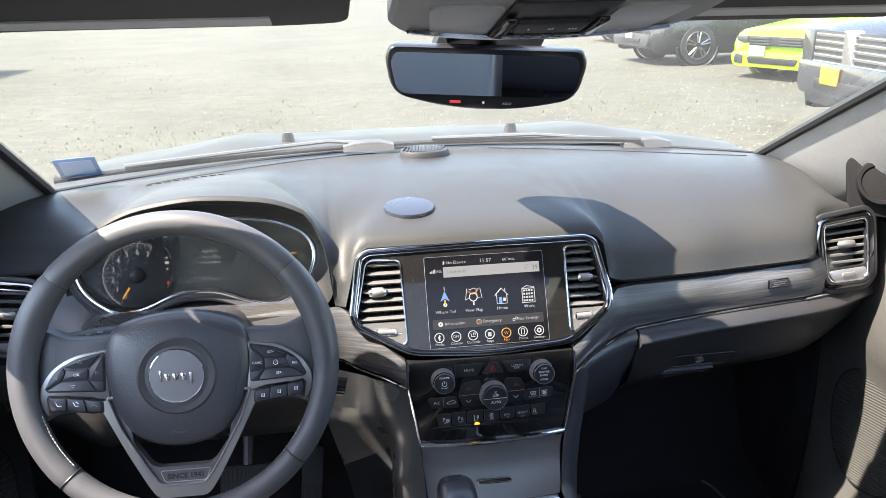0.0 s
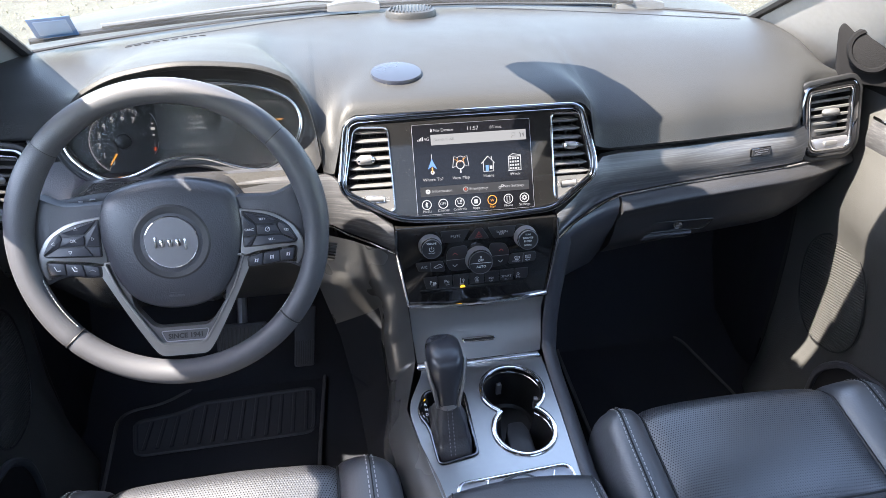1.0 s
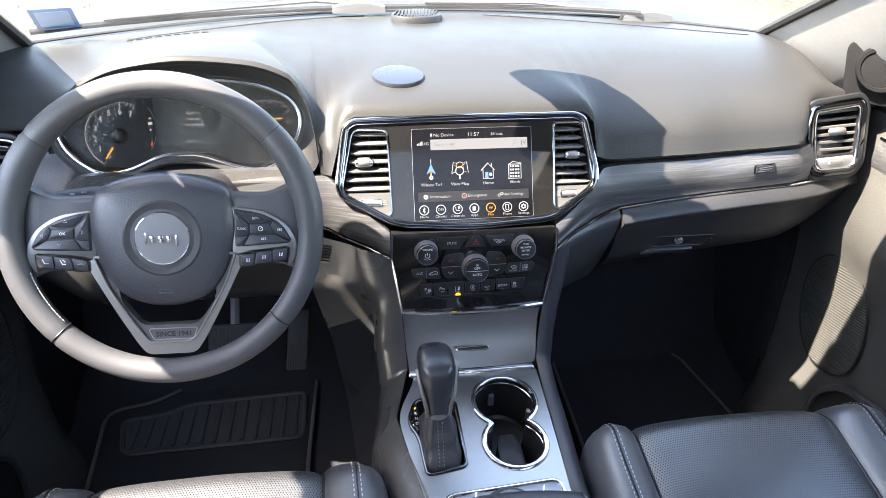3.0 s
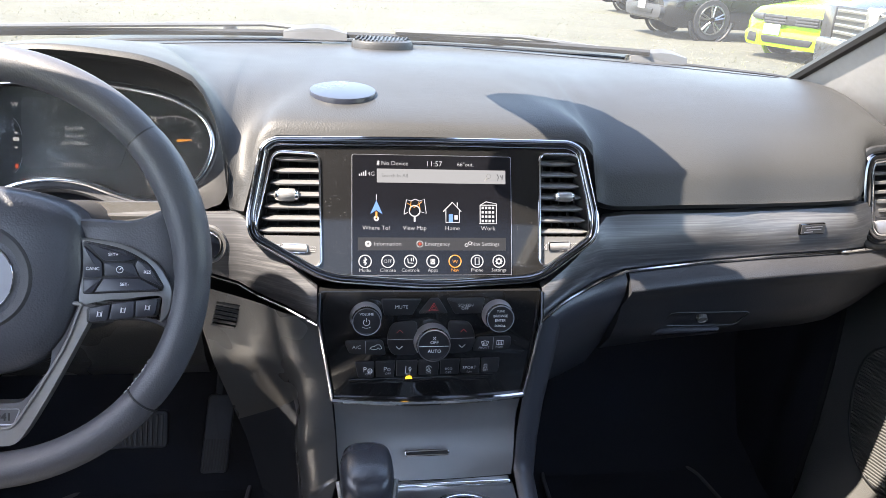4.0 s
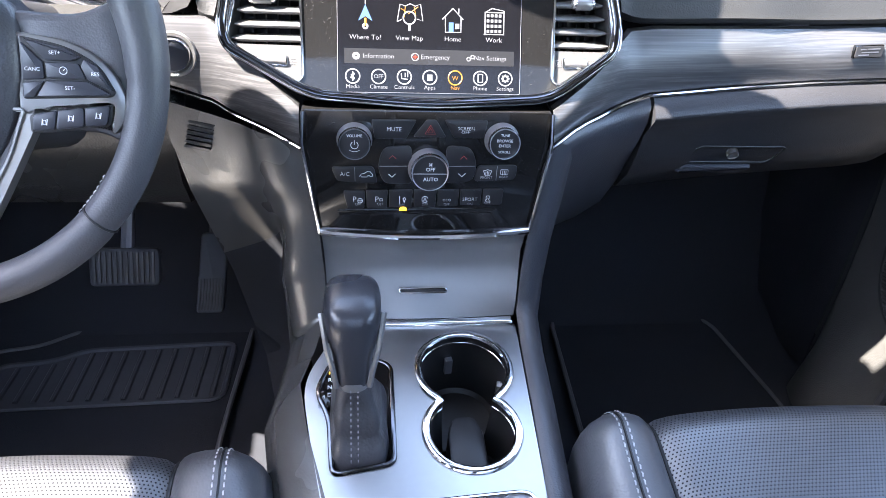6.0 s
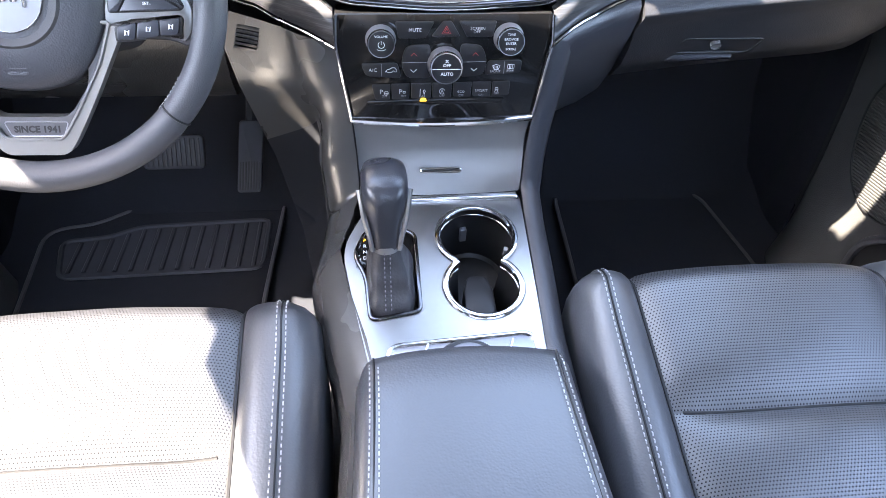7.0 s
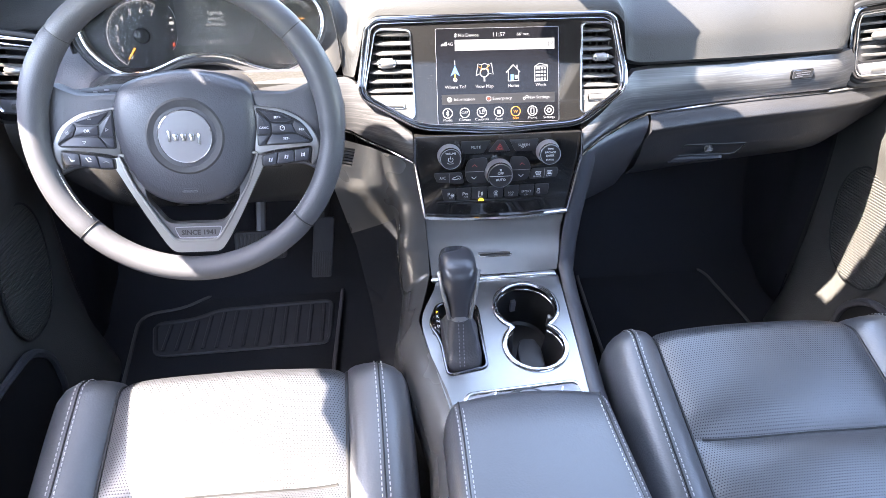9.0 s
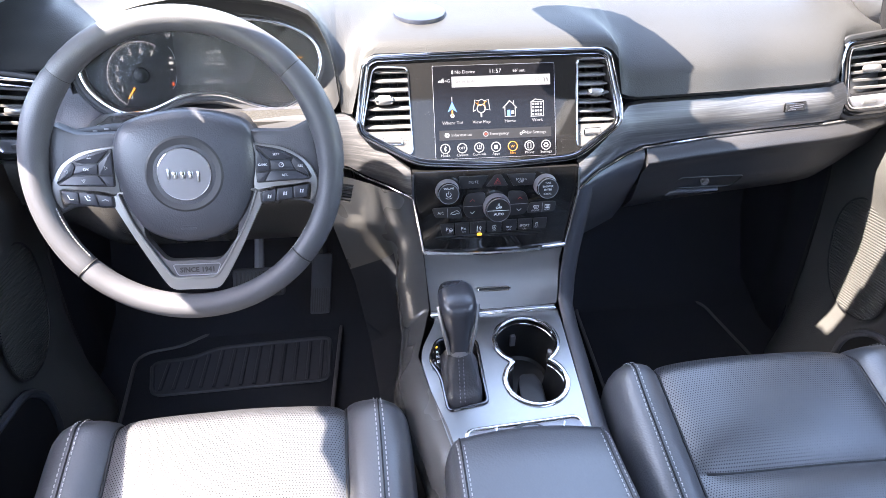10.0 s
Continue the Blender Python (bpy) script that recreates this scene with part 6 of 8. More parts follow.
kv, mv = knob(170, 222, 0.0152, "ribbed volume knob with chrome ring")
letters("VOLUME", 0.0036, mv @ Matrix.Translation((0, 0.0075, 0)), WHITE_INK, kv)
bm = bmesh.new()
tube(bm, [mv @ Vector((0.0033 * math.cos(a), -0.001 + 0.0033 * math.sin(a), 0.0002)) for a in [math.radians(125 + 290 * k / 20) for k in range(21)]], 0.00035, n=4)
tube(bm, [mv @ Vector((0, -0.0005, 0.0002)), mv @ Vector((0, 0.0035, 0.0002))], 0.00035, n=4)
tube(bm, [mv @ Vector((0.008 * math.cos(a), 0.001 + 0.008 * math.sin(a), 0.0002)) for a in [math.radians(235 + 70 * k / 10) for k in range(11)]], 0.0002, n=4)
part("power_mark", bm, WHITE_INK, kv)
kt, mt2 = knob(950, 215, 0.0152, "ribbed tuning knob with chrome ring")
for txt, v, size in (("TUNE", 0.0078, 0.0032), ("BROWSE", 0.0027, 0.0038), ("ENTER", -0.0020, 0.0038), ("SCROLL", -0.0078, 0.0032)):
    letters(txt, size, mt2 @ Matrix.Translation((0, v, 0)), WHITE_INK, kt)
kf, mf = knob(563, 370, 0.0182, "large ribbed fan knob with chrome ring")
letters("OFF", 0.0050, mf @ Matrix.Translation((0.0005, 0.0030, 0)), WHITE_INK, kf)
letters("AUTO", 0.0050, mf @ Matrix.Translation((0.0008, -0.0065, 0)), WHITE_INK, kf)
bm = bmesh.new()
tube(bm, [mf @ Vector((-0.0155, -0.001, 0.0001)), mf @ Vector((0.0155, -0.001, 0.0001))], 0.00025, n=4)
for a in (45, 135, 225, 315):
    slab(bm, rounded([(0.0, 0.0), (0.0018, 0.0006), (0.0018, -0.0006)], 0.0002, 2), mf @ Matrix.Translation((0.0005, 0.0078, 0)) @ pose(0, 0, 0, 0, 0, a), 0.0002, 0.0003)
part("fan_mark", bm, WHITE_INK, kf)


# ---- shifter ----
shifter = thing("gear_shifter", "black leather gear shifter with silver collar and gaiter", "gear shifter")


def oval(c, rx, ry, power=2.4, n=28, tilt=0.0):
    out = []
    for k in range(n):
        a = 2 * math.pi * k / n
        ca, sa = math.cos(a), math.sin(a)
        out.append(Vector(c) + Vector((rx * math.copysign(abs(ca) ** (2 / power), ca), ry * math.copysign(abs(sa) ** (2 / power), sa), -tilt * ry * math.copysign(abs(sa) ** (2 / power), sa))))
    return out


bm = bmesh.new()
KNOB_ROWS = [(0.736, 0.785, 0.0146, 0.017), (0.740, 0.798, 0.0158, 0.019), (0.745, 0.812, 0.0184, 0.022), (0.750, 0.826, 0.0222, 0.028),
             (0.755, 0.839, 0.0244, 0.032), (0.758, 0.848, 0.0242, 0.033), (0.760, 0.854, 0.0226, 0.029), (0.761, 0.858, 0.017, 0.021), (0.761, 0.859, 0.008, 0.010)]
loft(bm, [oval((-0.072, y, z), rx, ry, 2.8) for y, z, rx, ry in KNOB_ROWS], closed=True, caps=True)
part("knob", bm, KNOB, shifter, "smooth black leather knob", angle=80)
bm = bmesh.new()
loft(bm, [oval((-0.072, 0.735, 0.780), 0.0145, 0.0165), oval((-0.072, 0.736, 0.783), 0.0158, 0.0178), oval((-0.072, 0.737, 0.788), 0.0158, 0.0178)], closed=True, caps=True)
for s in (-1, 1):
    tube(bm, [Vector((-0.072 + s * 0.0138, 0.722, 0.784)), Vector((-0.072 + s * 0.0165, 0.724, 0.800)), Vector((-0.072 + s * 0.0215, 0.728, 0.820)), Vector((-0.072 + s * 0.0262, 0.745, 0.845))], 0.0026, n=6)
part("collar", bm, SILVER, shifter, "silver collar")
bm = bmesh.new()
rws = []
for k in range(13):
    t = k / 12
    c = Vector((-0.072, 0.734, 0.782)).lerp(Vector((-0.066, 0.738, 0.724)), t)
    w, d = 0.0135 + 0.0125 * t ** 0.8, 0.015 + 0.034 * t ** 1.3
    row = oval(c, w, d, 2.4 + 3.2 * min(1, t * 2.5), 48, tilt=-0.15 * t)
    fold = 0.0013 * math.sin(17 * t) * t
    rws.append([p + Vector((0.0010 * math.sin(6 * math.atan2(p.y - c.y, p.x - c.x) + 5 * t) * t + fold * (p.x - c.x) / w, fold * (p.y - c.y) / d, 0)) for p in row])
loft(bm, rws, closed=True)
part("gaiter", bm, GAITER, shifter, "black leather gaiter", angle=80)
bm = bmesh.new()
for dx in (-0.003, 0.003):
    stitches(bm, [Vector((-0.071 + dx, 0.7180 - 0.029 * t ** 1.2, 0.783 - 0.056 * t)) for t in [k / 20 for k in range(21)]], 0.003, 0.002, 0.0005, (0, -0.0008, 0.0005))
tagged(part("gaiter_stitching", bm, STITCH_DIM, shifter), kind="stuff")
gate = thing("gear_display", "small black gear position display with lit letter", "gear display")
GD = at_plane(PLT, -0.0975, 0.066, -0.001)
bm = bmesh.new()
slab(bm, rounded([(-0.0075, -0.024), (0.008, -0.020), (0.008, 0.026), (0.002, 0.028), (-0.0075, 0.004)], 0.004), GD, 0.004, 0.001, 0.0006)
part("display_face", bm, PIANO, gate)
for k, ch in enumerate("PRND"):
    letters(ch, 0.0062, at_plane(GD, 0.0035, 0.019 - 0.0088 * k, 0.0013), TELL_TALE if ch == "P" else WHITE_INK, gate)
letters("M", 0.0058, at_plane(GD, -0.003, -0.010, 0.0013), WHITE_INK, gate)
letters("-", 0.0058, at_plane(GD, -0.003, -0.003, 0.0013), WHITE_INK, gate)
letters("+", 0.0058, at_plane(GD, -0.003, -0.0165, 0.0013), WHITE_INK, gate)

# ---- drive mode switches and armrest ----
modes = thing("mode_switch_panel", "chrome-framed black switch panel with rotary dial", "switch panel")
mo = rounded([(-0.074, -0.115), (0.082, -0.115), (0.079, -0.052), (-0.074, -0.062)], [0.004, 0.004, 0.014, 0.014], 5)
bm = bmesh.new()
slab(bm, mo, PLT, 0.004, 0.003, 0.001)
part("panel", bm, SATIN_DARK, modes)
bm = bmesh.new()
frame_bar(bm, mo, PLT, 0.0028, 0.003, 0.8)
part("panel_frame", bm, CHROME, modes)
MD = at_plane(PLT, 0.006, -0.096, 0.003)
bm = bmesh.new()
turned(bm, [(0.036, 0.0), (0.036, 0.004), (0.034, 0.006), (0.029, 0.006)], MD, 48)
part("dial_ring", bm, BUTTON, modes)
bm = bmesh.new()
turned(bm, [(0.026, 0.004), (0.0255, 0.014), (0.022, 0.019), (0.014, 0.021)], MD, 48)
part("dial", bm, SATIN_DARK, modes)
for u in (-0.038, 0.050):
    bm = bmesh.new()
    tube(bm, [PLT @ Vector((u - 0.006, -0.10, 0.0032)), PLT @ Vector((u, -0.075, 0.0032)), PLT @ Vector((u + 0.006, -0.060, 0.0032))], 0.0014, n=5)
    part("divider", bm, CHROME, modes)
for txt, u, v in (("4WD", -0.055, -0.079), ("LOW", -0.055, -0.0855), ("SAND", -0.0235, -0.071), ("MUD", 0.034, -0.070)):
    letters(txt, 0.0056, at_plane(PLT, u, v, 0.0034), WHITE_INK, modes)

armrest = thing("armrest_lid", "black leather armrest lid with light double stitching", "armrest")


def lid_point(t, y):
    """Lid surface across t from -1 to 1."""
    xc, hw = -0.002, 0.106 + 0.010 * step(0.6, 0.3, y)
    a = abs(t)
    x = xc + math.copysign(hw * min(1.0, a * 1.12) if a < 0.75 else hw * (0.84 + 0.16 * math.sin((a - 0.75) / 0.25 * math.pi / 2)), t)
    z = 0.757 - 0.003 * a * a
    if a > 0.75:
        z -= 0.052 * (1 - math.cos((a - 0.75) / 0.25 * math.pi / 2))
    return x, z


bm = bmesh.new()
rws = []
ts = [-1 + 2 * k / 40 for k in range(41)]
prof = [(0.622, -0.052), (0.624, -0.030), (0.621, -0.014), (0.613, -0.004), (0.600, 0.0), (0.55, 0.001), (0.45, 0.002), (0.30, 0.002), (0.12, 0.0), (0.08, -0.01), (0.075, -0.05)]
for y, dz in prof:
    row = []
    for t in ts:
        x, z = lid_point(t, y)
        front = step(0.5, 0.62, y)
        row.append(Vector((x * (1 - 0.03 * front * step(0.60, 0.62, y)), y - 0.016 * t * t * front, max(0.700, z + dz))))
    rws.append(row)
loft(bm, rws)
part("lid_cover", bm, LEATHER, armrest, "smooth black leather cover", angle=80)
bm = bmesh.new()
seam = bmesh.new()
for t0 in (-0.735, 0.735):
    for dt in (-0.035, 0.035):
        pts = []
        for k in range(40):
            y = 0.605 - 0.50 * k / 39
            x, z = lid_point(t0 + dt, y)
            pts.append(Vector((x, y - 0.008 * step(0.5, 0.62, y), z + 0.0022 - (0.006 if k == 0 else 0))))
        stitches(bm, pts, 0.0045, 0.0022, 0.0006, (0, 0, 0.0006))
    pts = []
    for k in range(40):
        y = 0.608 - 0.50 * k / 39
        x, z = lid_point(t0, y)
        pts.append(Vector((x, y - 0.008 * step(0.5, 0.62, y), z + 0.0012)))
    tube(seam, pts, 0.0011, n=5)
tagged(part("lid_stitching", bm, STITCH, armrest, "light grey double stitching"), kind="stuff")
part("lid_seam", seam, BLACK_TRIM, armrest)
bm = bmesh.new()
box(bm, -0.088, 0.02, 0.42, 0.085, 0.60, 0.705, 0.01)
part("bin_body", bm, VINYL, armrest)


# ---- seats ----
def seat_path(s):
    """Cushion line from the backrest to the front skirt."""
    if s < 0.72:
        y = 0.30 + (0.690 - 0.30) * s / 0.72
        return y, 0.738 + 0.2 * (y - 0.713) - 0.012 * math.exp(-((0.30 - y) / 0.06) ** 2)
    t = (s - 0.72) / 0.28
    if t < 0.5:
        a = t / 0.5 * math.pi / 2
        return 0.690 + 0.040 * math.sin(a), 0.7334 - 0.040 * (1 - math.cos(a))
    return 0.730 - 0.02 * (t - 0.5), 0.6934 - 0.34 * (t - 0.5)


def seat(label, group, x_in, x_out, x_edge, x_far, lit, rise):
    """x_in, x_out: the perforated panel's edges; x_edge: the cushion's side by the console; x_far: its side by the door."""
    ob = thing("front_seat", label, "seat", group=group)
    s_rows = [k / 48 for k in range(49)]
    cuts = [(0.0, 0.235), (0.235, 0.462), (0.462, 1.0)]
    for c0, c1 in cuts:
        bm = bmesh.new()
        rws = []
        n = max(8, round((c1 - c0) * 56))
        for i in range(n + 1):
            q = i / n
            s = c0 + (c1 - c0) * q
            y, z = seat_path(s)
            z += rise
            edge = min(q, 1 - q) if c1 < 1 else q
            puff = 0.019 * (1 - math.exp(-edge * (c1 - c0) * 26)) - 0.010
            row = []
            for k in range(25):
                t = k / 24
                e = min(t, 1 - t)
                bul = puff * (1 - math.exp(-e * 24 * 0.55)) + 0.004 * math.sin(math.pi * t) - 0.004 * math.exp(-e * 60)
                x = x_in + (x_out - x_in) * t
                ny, nz = (0.0, 1.0) if s < 0.74 else (min(1.0, (s - 0.74) / 0.1), max(0.0, 1 - (s - 0.74) / 0.14))
                wr = 0.0012 * noise.noise(Vector((x * 14, y * 18, z * 5)))
                row.append(Vector((x, y + (bul + wr) * ny, z + (bul + wr) * nz)))
            rws.append(row)
        if c0 > 0:
            seam = bmesh.new()
            tube(seam, [p + Vector((0, 0, -0.0005)) for p in rws[0][1:-1]], 0.0024, n=6)
            part("cross_seam", seam, BLACK_TRIM, ob)
        loft(bm, rws)
        part("seat_panel", bm, PERF, ob, "perforated leather panel", angle=80)
    for a, b, inner in ((x_in, x_edge, True), (x_out, x_far, False)):
        bm = bmesh.new()
        rws = []
        sg = 1 if b > a else -1
        w = abs(b - a)
        for s in s_rows:
            y, z = seat_path(s)
            z += rise
            fr = step(0.72, 0.86, s)
            row = []
            for t, up_, in ((0.0, -0.006), (0.05, 0.002), (0.14, 0.009), (0.28, 0.014), (0.44, 0.0165), (0.60, 0.0155), (0.76, 0.009), (0.88, -0.003), (0.96, -0.022), (1.0, -0.07), (1.0, -0.14)):
                x = a + sg * w * t
                pull = 0.012 * t ** 4 * step(0.45, 0.85, s)
                zz = z + up_ * (1 - 0.5 * fr)
                row.append(Vector((x - sg * 0.006 * step(0.6, 0.9, s) * t, y - pull + (0.010 * (1 - t)) * fr, zz)))
            rws.append(row)
        loft(bm, rws)
        part("bolster", bm, LEATHER, ob, "smooth leather side bolster", angle=80)
        st, seam = bmesh.new(), bmesh.new()
        for dt in (-0.055, 0.055, None):
            t = 0.50 + (dt or 0.0)
            pts = []
            for s in s_rows[:42]:
                y, z = seat_path(s)
                z += rise
                fr = step(0.72, 0.86, s)
                x = a + sg * w * t
                up_ = 0.0170 if t < 0.5 else 0.0165
                pts.append(Vector((x - sg * 0.006 * step(0.6, 0.9, s) * t, y - 0.012 * t ** 4 * step(0.45, 0.85, s) + 0.010 * (1 - t) * fr + 0.0012 * fr, z + up_ * (1 - 0.5 * fr) + 0.0008)))
            if dt is None:
                tube(seam, pts, 0.0011, n=5)
            else:
                stitches(st, pts, 0.0046, 0.0024, 0.0006, (0, 0, 0.0006))
        tagged(part("seat_stitching", st, STITCH, ob, "light grey double stitching"), kind="stuff")
        part("bolster_seam", seam, BLACK_TRIM, ob)
        pipe = bmesh.new()
        pts = []
        for s in s_rows[:44]:
            y, z = seat_path(s)
            z += rise
            pts.append(Vector((a, y + 0.004 * step(0.72, 0.86, s), z - 0.003)))
        tube(pipe, pts, 0.0022, n=6)
        part("panel_seam", pipe, BLACK_TRIM, ob)
    # backrest and headrest
    xc, hw = (x_edge + x_far) / 2, abs(x_far - x_edge) / 2
    bm = bmesh.new()
    rws = []
    for y, z, w, d in ((0.33, 0.68, 0.92, 0.10), (0.37, 0.74, 1.0, 0.12), (0.30, 0.90, 1.04, 0.12), (0.20, 1.10, 0.98, 0.11), (0.12, 1.24, 0.82, 0.09), (0.09, 1.28, 0.66, 0.06)):
        rws.append([Vector((xc + p.x * hw * w, y - (0.10 if lit else 0.06) + p.y * d, z)) for p in rounded([(-1, -0.6), (1, -0.6), (1, 0.5), (0.62, 0.42), (-0.62, 0.42), (-1, 0.5)], 0.3, 4)])
    loft(bm, rws, closed=True, caps=True)
    part("backrest", bm, LEATHER, ob, angle=80)
    bm = bmesh.new()
    box(bm, xc - 0.125, -0.07, 1.31, xc + 0.125, 0.02, 1.44, 0.035, 4)
    part("headrest", bm, LEATHER, ob, angle=80)
    for dx in (-0.06, 0.06):
        bm = bmesh.new()
        tube(bm, [Vector((xc + dx, 0.0, 1.22)), Vector((xc + dx, -0.025, 1.33))], 0.007, n=8)
        part("headrest_post", bm, CHROME, ob)
    bm = bmesh.new()
    box(bm, min(x_edge, x_far) + 0.03, 0.10, 0.40, max(x_edge, x_far) - 0.03, 0.66, 0.60, 0.02)
    part("seat_base", bm, DARK, ob)
    return ob


seat("black perforated leather passenger seat in the shade", "front seats", 0.194, 0.479, 0.122, 0.575, False, 0.011)
seat("black perforated leather driver seat in strong sunlight", "front seats", -0.224, -0.514, -0.137, -0.60, True, -0.017)
bench = thing("rear_bench", "black leather rear bench seat", "seat")
bm = bmesh.new()
box(bm, -0.66, -0.95, 0.55, 0.66, -0.45, 0.74, 0.05, 4)
part("bench_cushion", bm, LEATHER, bench)
bm = bmesh.new()
box(bm, -0.66, -1.12, 0.62, 0.66, -0.92, 1.28, 0.06, 4)
part("bench_back", bm, LEATHER, bench)
bm = bmesh.new()
box(bm, -0.64, -0.92, 0.40, 0.64, -0.5, 0.56, 0.01)
part("bench_base", bm, DARK, bench)

# ---- pedals and mats ----
pedals = thing("accelerator_pedal", "black ribbed accelerator pedal", "pedal")
PF = frame_of((-0.270, 1.150, 0.618), (0.10, 0.42, 0.90))
bm = bmesh.new()
slab(bm, rect(-0.019, -0.06, 0.019, 0.055, 0.006), PF, 0.012, 0.0, 0.003)
part("pedal_pad", bm, RUBBER, pedals)
for k in range(8):
    bm = bmesh.new()
    slab(bm, rect(-0.0155 + 0.0042 * k, -0.055, -0.0137 + 0.0042 * k, -0.01), PF, 0.002, 0.0022)
    part("rib", bm, BUTTON, pedals)
bm = bmesh.new()
tube(bm, [PF @ Vector((0, 0.04, -0.01)), Vector((-0.256, 1.26, 0.78)), Vector((-0.256, 1.36, 0.86))], 0.010, n=8)
part("pedal_arm", bm, DARK, pedals)
brake = thing("brake_pedal", "wide black ribbed brake pedal on a metal arm", "pedal")
BF = frame_of((-0.381, 1.130, 0.640), (0, 0.45, 0.89))
bm = bmesh.new()
slab(bm, rect(-0.046, -0.026, 0.046, 0.026, 0.008), BF, 0.012, 0.0, 0.003)
part("pedal_pad", bm, RUBBER, brake)
for k in range(12):
    bm = bmesh.new()
    slab(bm, rect(-0.040 + 0.007 * k, -0.021, -0.037 + 0.007 * k, 0.021), BF, 0.002, 0.0022)
    part("rib", bm, BUTTON, brake)
bm = bmesh.new()
tube(bm, [BF @ Vector((0.0, 0.0, -0.012)), Vector((-0.375, 1.20, 0.74)), Vector((-0.37, 1.26, 0.90))], 0.009, n=8)
part("pedal_arm", bm, SATIN_DARK, brake)


def floor_mat(label, outline, rib):
    m = frame_of((0, 0, 0.408), (0, 1, 0))
    ob = thing("floor_mat", label, "floor mat", group="floor mats")
    o = rounded(outline, 0.04, 5)
    bm = bmesh.new()
    slab(bm, o, m, 0.006, 0.0, 0.002)
    part("mat_carpet", bm, MAT_PILE, ob)
    bm = bmesh.new()
    frame_bar(bm, o, m, 0.004, 0.001, 0.7, 6)
    part("mat_binding", bm, surface("binding", (0.085, 0.085, 0.09), 0.6), ob)
    if rib:
        h = rounded(rib, 0.02, 4)
        bm = bmesh.new()
        frame_bar(bm, h, m, 0.005, 0.003, 0.7, 6)
        part("heel_frame", bm, RUBBER, ob)
        bm = bmesh.new()
        slab(bm, h, m, 0.003, 0.003)
        part("heel_pad", bm, RUBBER, ob)
        x0, x1 = min(p[0] for p in rib), max(p[0] for p in rib)
        for k in range(13):
            x = x0 + 0.03 + (x1 - x0 - 0.05) * k / 12
            bm = bmesh.new()
            tube(bm, [m @ Vector((x, rib[0][1] + 0.012, 0.004)), m @ Vector((x + 0.004, lin([(p[0], p[1]) for p in reversed(rib[2:])], x)[0] - 0.010, 0.004))], 0.0042, n=6, flat=0.6, up=(0, 0, 1))
            part("rib", bm, RUBBER, ob)
    return ob


floor_mat("black carpet mat with a ribbed heel pad", [(-0.655, 0.55), (-0.262, 0.55), (-0.264, 1.03), (-0.242, 1.325), (-0.45, 1.325), (-0.534, 1.283), (-0.576, 1.251), (-0.663, 1.235), (-0.650, 1.01)], [(-0.607, 1.104), (-0.272, 1.114), (-0.268, 1.247), (-0.50, 1.235), (-0.545, 1.210), (-0.625, 1.200)])
floor_mat("black carpet mat with bound edges", [(0.24, 0.55), (0.62, 0.55), (0.603, 1.07), (0.573, 1.28), (0.53, 1.31), (0.28, 1.31)], None)

